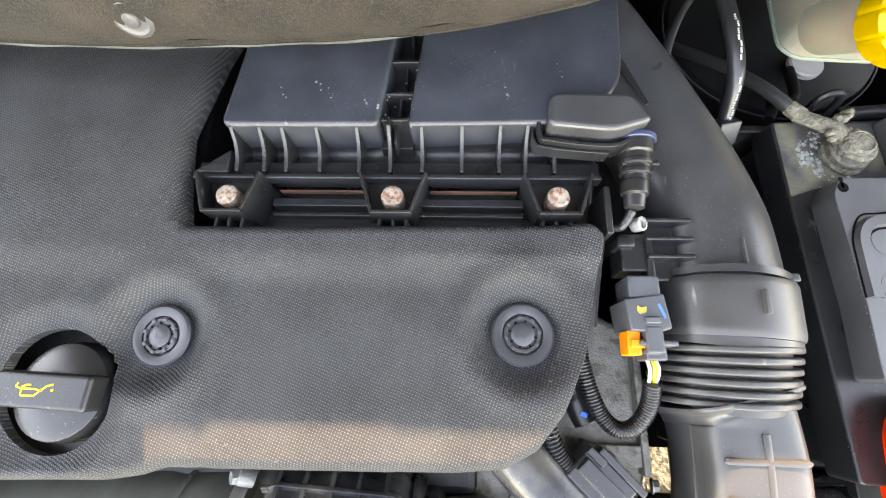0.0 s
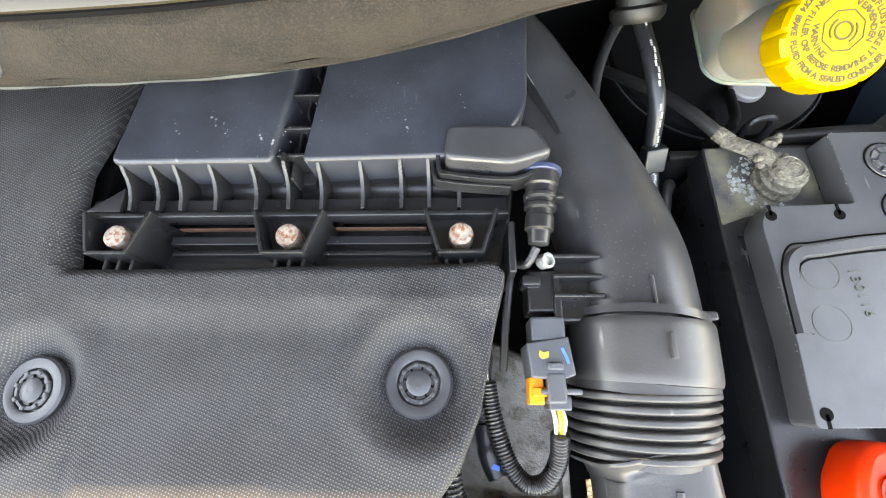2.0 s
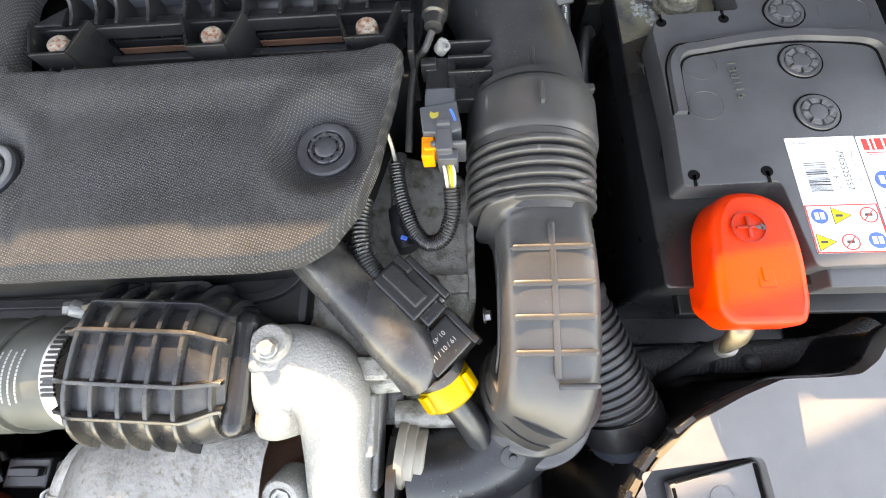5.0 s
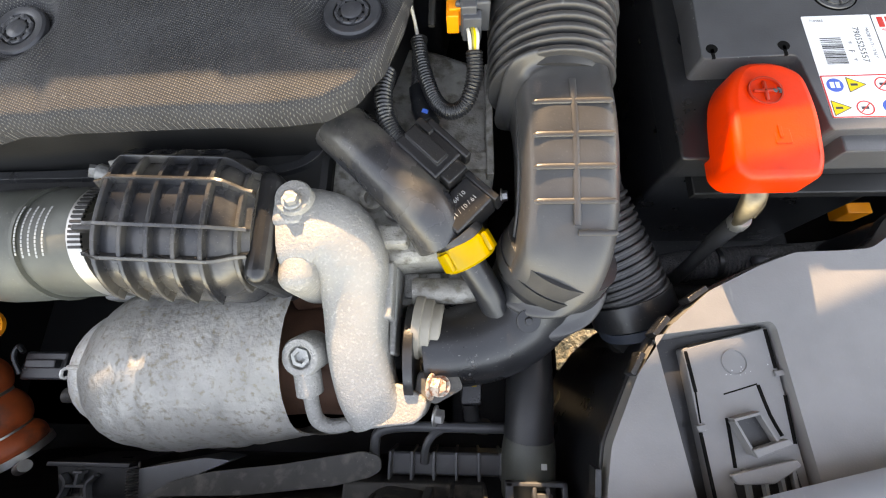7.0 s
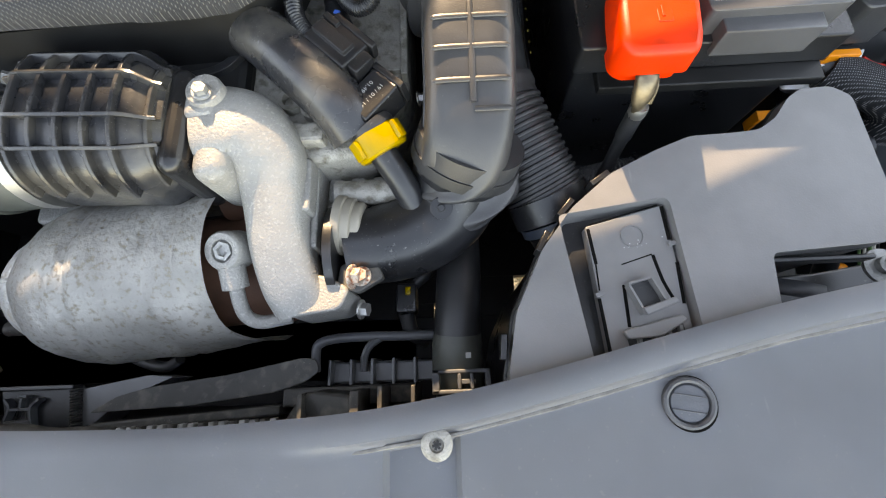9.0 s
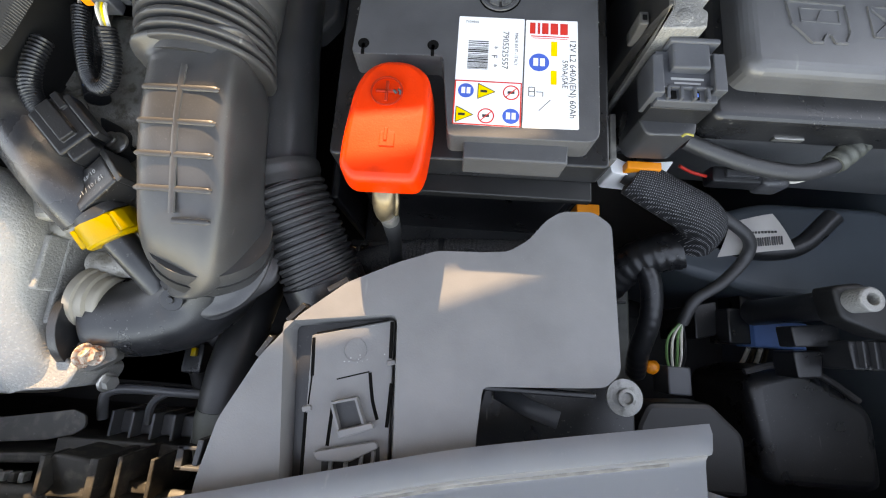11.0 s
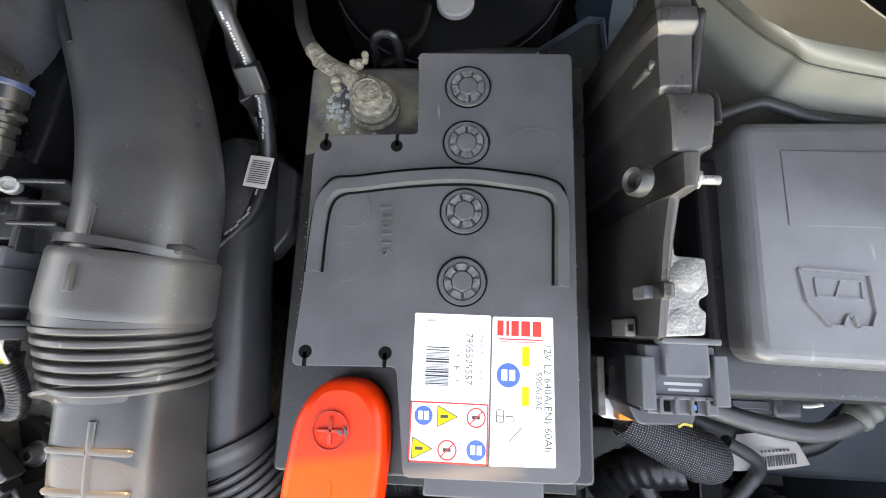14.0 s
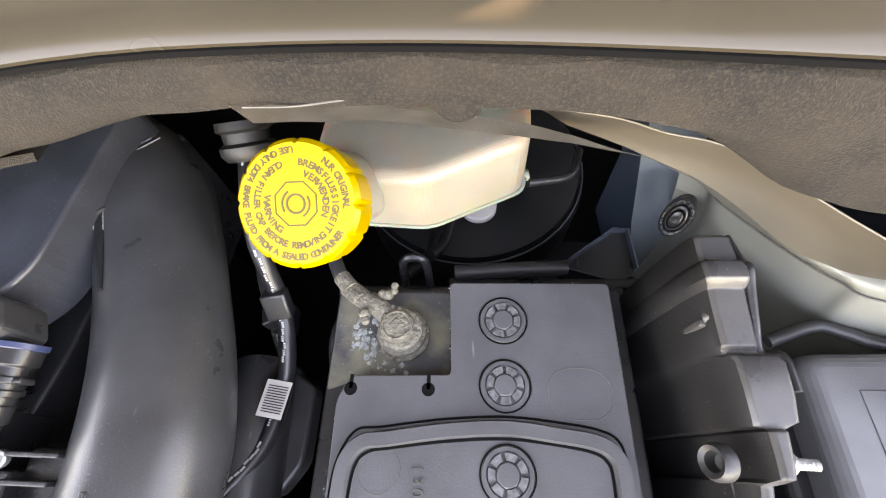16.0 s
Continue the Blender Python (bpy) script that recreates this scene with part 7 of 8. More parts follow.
for w, pts in ((0.0022, [(-0.1050, -0.2625), (-0.1028, -0.2860)]), (0.0010, [(-0.1030, -0.2860), (-0.1030, -0.3030)]), (0.0022, [(-0.1038, -0.3080), (-0.1012, -0.3480)]), (0.0024, [(-0.0556, -0.2490), (-0.0544, -0.2720)]), (0.0022, [(-0.0524, -0.2870), (-0.0528, -0.3130)]), (0.0009, [(-0.1035, -0.2595), (-0.0580, -0.2480)]), (0.0008, [(-0.0870, -0.2870), (-0.0670, -0.2810)]), (0.0022, [(-0.0665, -0.2815), (-0.0632, -0.2980), (-0.0590, -0.3090)]), (0.0022, [(-0.0876, -0.3000), (-0.0880, -0.3260)])):
    part("slot", ribbon(pts, w, 0.7515, 0.0003, 4), GAP, lid_)
for x, y in ((-0.0535, -0.2745), (-0.1032, -0.3055)):
    part("plate_tab", rbox(-0.0028, 0.0028, -0.0016, 0.0016, 0.7500, 0.7532, 0.0005, None, pose(x, y, 0, 0, 0, 12)), LID_GREY, lid_)
part("round_boss", ring(-0.0775, -0.2685, 0.7513, 0.0068, 0.0074, 0.0007, 32), LID_GREY, lid_)
part("latch_hole", prism([(-0.0905, -0.3320), (-0.0560, -0.3240), (-0.0525, -0.3520), (-0.0880, -0.3560)], 0.7508, 0.7518), DARK, lid_, "dark hole below the latch", smooth=False)
for pts in ([(-0.0868, -0.3012), (-0.0796, -0.3186)], [(-0.0724, -0.2972), (-0.0650, -0.3140)], [(-0.0872, -0.3006), (-0.0720, -0.2966)]):
    part("latch_wall", ribbon(pts, 0.0018, 0.7500, 0.0082, 3), LID_GREY, lid_)
# black floor colour stands in for shade inside the latch recess
part("latch_floor", prism([(-0.0865, -0.3012), (-0.0725, -0.2975), (-0.0652, -0.3138), (-0.0796, -0.3182)], 0.7505, 0.7528), RUBBER, lid_, smooth=False)
part("latch_lip", prism(fillet([(-0.0815, -0.3155), (-0.0612, -0.3095), (-0.0592, -0.3125), (-0.0795, -0.3200)], 0.0008, 2), 0.7560, 0.7598, 0.0007), LID_GREY, lid_)
part("latch_shelf", prism(fillet([(-0.0945, -0.3285), (-0.0580, -0.3200), (-0.0555, -0.3235), (-0.0720, -0.3325), (-0.0920, -0.3335)], 0.0018, 3), 0.7552, 0.7578, 0.0008), LID_GREY, lid_)
for x in (-0.0840, -0.0750, -0.0660, -0.0590):
    part("latch_rib", rbox(x - 0.0011, x + 0.0011, -0.3500, -0.3260, 0.7480, 0.7550, 0.0004), LID_GREY, lid_)
for x, y, a in ((-0.1650, -0.335, 8), (-0.1180, -0.2475, 48), (-0.0930, -0.2275, 33), (-0.135, -0.27, 60)):
    part("clip_tab", rbox(-0.0075, 0.0075, -0.0018, 0.0018, 0.742, 0.7545, 0.0005, None, pose(x, y, 0, 0, 0, a if a != 8 else 84)), PLASTIC, fb)
random.seed(8)
bm = bmesh.new()
for k in range(34):
    s = random.random()
    lump(-0.0830 + 0.026 * s + random.uniform(-0.002, 0.002), -0.2755 + 0.008 * s + random.uniform(-0.003, 0.003), 0.7514, random.uniform(0.0002, 0.0006), bm, 0.4, 1, 0.3)
tagged(part("scratch_dust", bm, INK_WHITE, lid_, "white scratch marks"), kind="stuff")
part("edge_bar", rbox(0.0060, 0.078, -0.2880, -0.2845, 0.734, 0.7440, 0.001), PLASTIC, fb)
br = thing("lamp_bracket", "black bracket with steel washer beside the fuse box", "bracket", (0.07, -0.30, 0.66))
part("plate", prism(fillet([(0.0, -0.33), (0.012, -0.288), (0.08, -0.286), (0.125, -0.28), (0.125, -0.34), (0.02, -0.345)], 0.003), 0.660, 0.690, 0.002), PLASTIC, br)
part("arm", tube([(0.02, -0.292, 0.700), (0.040, -0.300, 0.716), (0.060, -0.306, 0.720)], 0.006, 10, 8, flat=0.4), CONNECTOR, br)
part("washer", lathe([(0.0125, 0.716), (0.0125, 0.7185), (0.0060, 0.7190), (0.0060, 0.7230), (0.0040, 0.7235), (0.0036, 0.720)], 28, None, Matrix.Translation((0.1060, -0.2880, 0))), CAST_DARK, br, "zinc plated washer and stud")
part("pad", prism(fillet([(0.135, -0.315), (0.145, -0.295), (0.195, -0.292), (0.22, -0.315), (0.22, -0.36), (0.14, -0.36)], 0.006), 0.640, 0.668, 0.004), DARK, br)

# ---- control unit holder, right of the battery ----
eh = thing("control_unit_holder", "black plastic control unit holder with stud", "bracket", (0.09, 0.0200, 0.60))
SPINE = [(0.1030, 0.0985, 0.1160, 0.8330), (0.1018, 0.0950, 0.1182, 0.8415), (0.0995, 0.0940, 0.1190, 0.8440), (0.0885, 0.0935, 0.1196, 0.8445), (0.0872, 0.0925, 0.1198, 0.8472), (0.0850, 0.0920, 0.1200, 0.8482), (0.0800, 0.0925, 0.1203, 0.8478), (0.0780, 0.0940, 0.1200, 0.8450), (0.0770, 0.0948, 0.1198, 0.8425), (0.0650, 0.0952, 0.1193, 0.8410), (0.0548, 0.0956, 0.1190, 0.8400), (0.0532, 0.0962, 0.1198, 0.8370), (0.0520, 0.0968, 0.1225, 0.8372), (0.0508, 0.0975, 0.1242, 0.8405), (0.0480, 0.0985, 0.1250, 0.8418), (0.0360, 0.0992, 0.1248, 0.8412), (0.0240, 0.0995, 0.1232, 0.8402), (0.0222, 0.0998, 0.1195, 0.8392), (0.0212, 0.0990, 0.1172, 0.8392), (0.0200, 0.0982, 0.1162, 0.8422), (0.0100, 0.0980, 0.1150, 0.8424), (0.0030, 0.0978, 0.1138, 0.8420), (0.0014, 0.0972, 0.1060, 0.8370), (0.0004, 0.0968, 0.1040, 0.8330), (-0.0200, 0.0945, 0.1012, 0.8300), (-0.0395, 0.0932, 0.0992, 0.8280), (-0.0405, 0.0932, 0.1002, 0.8305), (-0.0470, 0.0930, 0.1000, 0.8305), (-0.0480, 0.0928, 0.0988, 0.8275), (-0.0655, 0.0918, 0.0974, 0.8250), (-0.0670, 0.0925, 0.0965, 0.8220)]
bm = bmesh.new()
rows = []
SPINE = [(0.052 + (y - 0.052) * 1.18 if y > 0.052 else y, xl + (-0.001 if y > 0.0525 else -0.001 if y > 0.0216 else 0.004 if y > 0.002 else 0.002), xr - (0.0088 if y > 0.0525 else 0.0062 if y > 0.0216 else 0.0060 if y > 0.002 else 0.0), z) for y, xl, xr, z in SPINE]
for y, xl, xr, z in SPINE:
    rows.append([bm.verts.new((x, y, h)) for x, h in ((xl - 0.0130, 0.60), (xl - 0.0110, 0.740), (xl - 0.0075, 0.790), (xl - 0.0042, z - 0.0180), (xl - 0.0016, z - 0.0050), (xl - 0.0002, z - 0.0016), (xl + 0.0016, z), (xr - 0.0018, z), (xr - 0.0004, z - 0.0014), (xr, z - 0.0035), (xr + 0.0006, z - 0.030), (xr, 0.60))])
# dusty grey cover above; wall colour darkened to stand in for shade
for name_, j0, j1, mat in (("cover", 5, 11, HOLDER_GREY), ("wall", 0, 5, HOLDER_SHADE)):
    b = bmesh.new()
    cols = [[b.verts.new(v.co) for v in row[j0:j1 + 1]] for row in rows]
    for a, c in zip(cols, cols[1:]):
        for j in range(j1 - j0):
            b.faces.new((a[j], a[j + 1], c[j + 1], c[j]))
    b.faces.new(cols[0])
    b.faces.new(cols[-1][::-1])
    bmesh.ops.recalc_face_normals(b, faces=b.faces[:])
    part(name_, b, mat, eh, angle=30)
bm.free()
part("edge_bead", tube([(xr + 0.0016, y, z - 0.0026) for y, xl, xr, z in SPINE[1:17:2]], 0.0021, 60, 10), PLASTIC, eh)
part("hinge_knuckle", tube([(0.0935, 0.0700, 0.8330), (0.0985, 0.0695, 0.8385)], 0.0035, 6, 12), HOLDER_GREY, eh)
part("hook", rbox(0.0835, 0.0890, -0.0660, -0.0570, 0.790, 0.8100, 0.001), HOLDER_GREY, eh)
part("slot", rbox(0.0850, 0.0876, -0.0635, -0.0600, 0.8095, 0.8106, 0.0002), GAP, eh)
bm = lathe([(0.0090, 0), (0.0090, 0.0035), (0.0075, 0.0050), (0.0050, 0.0040), (0.0038, 0.0005), (0.001, 0.0003)], 26)
bm.transform(axis_m((0.0865, 0.0085, 0.8310), (-0.93, 0, 0.38)) @ Matrix.Diagonal((0.85, 0.85, 1.3, 1)))
part("grommet", bm, RUBBER, eh)
part("stud_base", lathe([(0.0048, 0), (0.0048, 0.003), (0.0042, 0.0036)], 6, None, axis_m((0.1080, 0.0090, 0.8350), (1, 0, 0.03))), CAST, eh)
part("stud", tube([(0.1060, 0.0090, 0.8350), (0.1205, 0.0085, 0.8355)], 0.0024, 40, 12, corrugated(9, -0.10)), CAST_DARK, eh, "threaded steel stud")
part("latch", rbox(0.0885, 0.0935, -0.0475, -0.0410, 0.808, 0.8225, 0.001), CONNECTOR, eh)
part("latch", rbox(0.0895, 0.0955, 0.0655, 0.0690, 0.815, 0.8345, 0.001), HOLDER_GREY, eh)
al = thing("control_unit_casting", "pale grey cast aluminium control unit body", "control unit", (0.115, -0.035, 0.70))
part("plate", prism(fillet([(0.0985, 0.000), (0.1120, 0.000), (0.1120, -0.0230), (0.1280, -0.0240), (0.1285, -0.0430), (0.1230, -0.0460), (0.1230, -0.0500), (0.1265, -0.0520), (0.1250, -0.0640), (0.0970, -0.0660)], 0.002, 3), 0.70, 0.8070, 0.0020, 3), CAST, al)
part("boss", lump(0.1180, -0.0330, 0.8060, 0.0095, None, 0.12, 3, 0.35), CAST, al)
part("boss", lump(0.1120, -0.0560, 0.8050, 0.0080, None, 0.12, 3, 0.35), CAST, al)
gc = thing("control_unit_connector", "grey plastic connector with sliding lock", "connector", (0.118, -0.09, 0.74))
part("shell", rbox(0.0990, 0.1380, -0.1060, -0.0700, 0.720, 0.7860, 0.0012), PLASTIC, gc)
part("frame", rbox(0.1000, 0.1370, -0.1055, -0.0700, 0.7855, 0.7930, 0.0010), CONNECTOR, gc)
part("side_rail", rbox(0.0960, 0.1030, -0.1030, -0.0760, 0.775, 0.7975, 0.0008), CONNECTOR, gc)
part("side_rail", rbox(0.1330, 0.1405, -0.1000, -0.0740, 0.775, 0.7980, 0.0008), CONNECTOR, gc)
part("slide", rbox(0.1080, 0.1310, -0.0860, -0.0660, 0.786, 0.7990, 0.0015), CONNECTOR, gc)
part("slide_lip", rbox(0.1060, 0.1370, -0.0690, -0.0655, 0.790, 0.8005, 0.001), CONNECTOR, gc)
bm = bmesh.new()
for x in (0.1060, 0.1140, 0.1220, 0.1300):
    rbox(x - 0.0010, x + 0.0010, -0.1050, -0.0965, 0.790, 0.7960, 0.0004, bm)
rbox(0.1000, 0.1370, -0.0975, -0.0955, 0.790, 0.7955, 0.0004, bm)
part("latch_comb", bm, CONNECTOR, gc)
bm = bmesh.new()
for x in (0.1100, 0.1240):
    rbox(x - 0.0016, x + 0.0016, -0.1040, -0.0985, 0.7925, 0.7938, 0.0003, bm)
part("window", bm, GAP, gc)
part("blue_pin", rbox(0.1228, 0.1246, -0.1025, -0.1000, 0.7935, 0.7945, 0.0003), CHALK_BLUE, gc, "blue lock pin")
part("print_bar", rbox(0.1090, 0.1290, -0.0905, -0.0890, 0.7929, 0.7933, 0), INK_WHITE, gc)
part("print_bar", rbox(0.1110, 0.1270, -0.0935, -0.0922, 0.7929, 0.7933, 0), INK_WHITE, gc)
part("lead_cover", prism(fillet([(0.098, -0.104), (0.138, -0.104), (0.136, -0.115), (0.104, -0.116)], 0.004), 0.735, 0.770, 0.006, 3), PLASTIC_SATIN, gc)
part("yellow_mark", ribbon([(0.1265, -0.1160), (0.1300, -0.1140), (0.1345, -0.1150)], 0.0016, 0.7702, 0.0003, 6), CHALK_YELLOW, gc, "yellow paint mark")

rc = thing("fuse_cover", "glossy black fuse cover with moulded symbols", "fuse cover", (0.27, -0.01, 0.62))
# top's sky reflection is put into a paler base colour; the lip stays black
part("body", prism(fillet([(0.162, 0.0660), (0.42, 0.0720), (0.42, -0.0830), (0.160, -0.0780)], 0.012, 5), 0.62, 0.7900, 0.0150, 5), PLASTIC_COVER, rc)
part("lip", prism(fillet([(0.150, 0.0500), (0.150, -0.0990), (0.43, -0.1010), (0.43, 0.06)], 0.008, 4), 0.740, 0.7680, 0.005, 3), PLASTIC, rc)
part("recessed_plate", rbox(0.1860, 0.30, 0.0000, 0.0460, 0.789, 0.7906, 0.0004), PLASTIC_COVER, rc)
bm = bmesh.new()
S = [(0.1880, -0.0250), (0.1905, -0.0430), (0.1965, -0.0500), (0.2010, -0.0560), (0.2080, -0.0560), (0.2110, -0.0500), (0.2140, -0.0500), (0.2160, -0.0560), (0.2230, -0.0560), (0.2265, -0.0480), (0.2255, -0.0270), (0.1880, -0.0250)]
for p, q in zip(S, S[1:]):
    ribbon([p, q], 0.0018, 0.7898, 0.0016, 2, bm)
for p, q in (((0.1960, -0.0300), (0.2210, -0.0310)), ((0.1960, -0.0400), (0.2210, -0.0410)), ((0.2100, -0.0310), (0.2060, -0.0400)), ((0.1960, -0.0300), (0.1965, -0.0400)), ((0.2210, -0.0310), (0.2205, -0.0410))):
    ribbon([p, q], 0.0011, 0.7898, 0.0010, 2, bm)
part("moulded_symbol", bm, PLASTIC_COVER, rc)
bm = bmesh.new()
for p, q in (((0.2400, -0.0270), (0.2620, -0.0275)), ((0.2620, -0.0275), (0.2615, -0.0500)), ((0.2615, -0.0500), (0.2410, -0.0500)), ((0.2410, -0.0500), (0.2400, -0.0270)), ((0.2405, -0.0275), (0.2612, -0.0495)), ((0.2615, -0.0280), (0.2412, -0.0495))):
    ribbon([p, q], 0.0014, 0.7898, 0.0013, 2, bm)
part("moulded_symbol", bm, PLASTIC_COVER, rc)
bm = bmesh.new()
for k in range(9):
    rbox(0.165 + 0.012 * k, 0.170 + 0.012 * k, -0.0960, -0.0900, 0.735, 0.742, 0.001, bm)
part("lip_comb", bm, PLASTIC, rc)
part("clip_bar", rbox(0.205, 0.226, -0.1010, -0.0990, 0.744, 0.748, 0.0004), STEEL, rc)

# ---- wiring right of the fuse box ----
oc = thing("orange_connector", "white connector with an orange lock", "connector", (0.12, -0.118, 0.68))
part("shell", prism(fillet([(0.0960, -0.1050), (0.1000, -0.1220), (0.1380, -0.1240), (0.1480, -0.1090), (0.140, -0.110), (0.110, -0.112)], 0.002), 0.690, 0.7200, 0.001), WHITE, oc)
part("lock", rbox(0.1080, 0.1340, -0.1215, -0.1150, 0.712, 0.7290, 0.001), ORANGE, oc, "orange lock")
part("side_blade", rbox(0.0930, 0.0980, -0.118, -0.080, 0.690, 0.735, 0.001), DUST_TAN, oc)
part("second_lock", rbox(0.086, 0.106, -0.142, -0.132, 0.655, 0.675, 0.001), ORANGE, oc, "orange lock")
sl = thing("braided_harness", "thick grey braided wiring sleeve", "cable", (0.15, -0.14, 0.66))
part("sleeve", tube([(0.1190, -0.1210, 0.712), (0.1330, -0.1290, 0.712), (0.1540, -0.1390, 0.709), (0.1720, -0.1465, 0.704), (0.1830, -0.1510, 0.692), (0.187, -0.156, 0.672)], (0.0150, 0.0185), 90, 26), BRAID, sl)
part("neck", tube([(0.116, -0.1150, 0.712), (0.126, -0.1215, 0.713)], 0.0115, 6, 18), RUBBER, sl)
part("trunk", tube([(0.180, -0.165, 0.665), (0.158, -0.170, 0.655), (0.140, -0.180, 0.640), (0.130, -0.195, 0.62)], 0.017, 40, 18, corrugated(9, 0.05)), PLASTIC, sl)
part("branch", tube([(0.1460, -0.170, 0.655), (0.1570, -0.195, 0.655), (0.1600, -0.225, 0.645), (0.1580, -0.255, 0.625), (0.165, -0.275, 0.60)], 0.0092, 60, 14, corrugated(16, 0.04)), PLASTIC, sl)
part("loop_cable", tube([(0.200, -0.140, 0.690), (0.228, -0.155, 0.680), (0.2330, -0.170, 0.668), (0.215, -0.192, 0.662), (0.195, -0.208, 0.655), (0.1880, -0.228, 0.645)], 0.0050, 30, 12), RUBBER, sl)
for d, mat in ((-0.006, GREEN_WIRE), (-0.002, WIRE_W), (0.002, GREEN_WIRE), (0.005, WIRE_W), (0.008, PLASTIC)):
    part("wire", tube([(0.1880, -0.226, 0.646), (0.1855 + d, -0.240, 0.638), (0.1890 + d * 1.2, -0.256, 0.628), (0.1950 + d * 0.8, -0.268, 0.615)], 0.0013, 14, 6), mat, sl)
part("connector", rbox(0.186, 0.208, -0.292, -0.266, 0.590, 0.620, 0.002), CONNECTOR, sl)
part("orange_seal", lump(0.176, -0.268, 0.612, 0.007, None, 0.3, 2, 0.6), ORANGE, sl)
pt = thing("paper_tag", "pale paper tag with bar code on a cable", "tag", (0.25, -0.15, 0.64))
b = bmesh.new()
cols = []
for i in range(15):
    u = i / 14
    p, q = Vector((0.214, -0.169, 0.660)).lerp(Vector((0.277, -0.159, 0.664)), u), Vector((0.222, -0.139, 0.668)).lerp(Vector((0.256, -0.130, 0.670)), u)
    lift = Vector((0, 0, 0.006 * math.sin(u * 2.6)))
    cols.append([b.verts.new(p.lerp(q, v) + lift + Vector((0, 0, 0.002 * math.sin(v * 3)))) for v in (0, 0.25, 0.5, 0.75, 1)])
for a, c in zip(cols, cols[1:]):
    for j in range(4):
        b.faces.new((a[j], c[j], c[j + 1], a[j + 1]))
bmesh.ops.solidify(b, geom=b.faces[:], thickness=0.0005)
part("tag", b, TAG, pt)
bm = bmesh.new()
for k in range(15):
    rbox(0.2330 + 0.0020 * k, 0.2330 + 0.0020 * k + (0.0011 if k % 3 else 0.0006), -0.1615 + 0.0003 * k, -0.1540 + 0.0003 * k, 0.6730, 0.6737, 0, bm)
for k in range(8):
    rbox(0.2350 + 0.0028 * k, 0.2366 + 0.0028 * k, -0.1500 + 0.0003 * k, -0.1482 + 0.0003 * k, 0.6750, 0.6757, 0, bm)
tagged(part("bar_code", bm, INK, pt, smooth=False), kind="stuff")
rcab = thing("wing_cable", "grey taped cable along the inner wing", "cable", (0.22, -0.11, 0.70))
part("cable", tube([(0.145, -0.103, 0.742), (0.165, -0.110, 0.740), (0.195, -0.1180, 0.738), (0.2280, -0.1215, 0.738), (0.2550, -0.1120, 0.738), (0.2780, -0.0900, 0.738), (0.295, -0.07, 0.73)], 0.0062, 40, 14), RUBBER, rcab)
part("tape", tube([(0.2520, -0.1135, 0.738), (0.2680, -0.1005, 0.738), (0.2790, -0.0890, 0.738)], 0.0076, 30, 12, corrugated(5, 0.14)), RUBBER_GREY, rcab)
part("lower_cable", tube([(0.20, -0.14, 0.66), (0.25, -0.155, 0.64), (0.30, -0.150, 0.64), (0.33, -0.12, 0.65)], 0.0085, 24, 12), PLASTIC, rcab)
part("plug", rbox(0.186, 0.228, -0.1175, -0.1030, 0.690, 0.706, 0.003), PLASTIC, rcab)
part("plug_boot", rbox(0.225, 0.247, -0.1200, -0.1010, 0.687, 0.709, 0.005, None, None, 4), PLASTIC_SATIN, rcab)
part("plug_latch", rbox(0.196, 0.222, -0.1135, -0.1075, 0.705, 0.7085, 0.0008), PLASTIC_SATIN, rcab)
part("wire", tube([(0.246, -0.1105, 0.698), (0.256, -0.1110, 0.699), (0.264, -0.1090, 0.702)], 0.0014, 8, 8), WIRE_W, rcab)
part("wire", tube([(0.186, -0.1100, 0.698), (0.172, -0.1085, 0.701), (0.160, -0.1060, 0.706)], 0.0014, 8, 8), INK_RED, rcab)
part("dark_pipe", tube([(0.16, -0.115, 0.66), (0.20, -0.135, 0.66), (0.24, -0.145, 0.65)], 0.011, 12, 14), RUBBER, rcab)

wl = thing("side_carrier", "black plastic carrier plate with slots", "bracket", (0.15, -0.23, 0.50))
part("plate", rbox(0.092, 0.178, -0.33, -0.16, 0.50, 0.560, 0.003), RUBBER_GREY, wl)
part("slot_frame", lathe([(0.0050, 0), (0.0050, 0.002), (0.0030, 0.002), (0.0028, 0.0005)], 18, None, Matrix.Translation((0.1500, -0.2510, 0.560)) @ Matrix.Diagonal((1, 1.5, 1, 1))), CONNECTOR, wl)
bm = bmesh.new()
for k in range(3):
    rbox(0.142 + 0.009 * k, 0.148 + 0.009 * k, -0.226, -0.219, 0.560, 0.562, 0.0004, bm)
part("slot", bm, INK, wl)
part("rib", rbox(0.118, 0.170, -0.205, -0.202, 0.55, 0.572, 0.001), PLASTIC, wl)
part("rib", rbox(0.130, 0.134, -0.232, -0.200, 0.55, 0.572, 0.001), PLASTIC, wl)
bb = thing("blue_connector", "blue plastic connector block in the dark", "connector", (0.31, -0.23, 0.56))
part("body", rbox(0.283, 0.336, -0.242, -0.216, 0.570, 0.600, 0.002), BLUE_PLASTIC, bb)
part("frame", rbox(0.262, 0.285, -0.240, -0.205, 0.560, 0.594, 0.002), PLASTIC, bb)
for k in range(4):
    part("wire", tube([(0.290 + 0.006 * k, -0.243, 0.580), (0.292 + 0.007 * k, -0.262, 0.56), (0.288 + 0.005 * k, -0.275, 0.53)], 0.0022, 8, 6), TIN if k % 2 else WIRE_W, bb)
part("relay", rbox(0.292, 0.325, -0.206, -0.178, 0.53, 0.57, 0.002), PLASTIC, bb)
hb_ = thing("headlamp_bracket", "black headlamp mount with a metal bush", "bracket", (0.28, -0.22, 0.60))
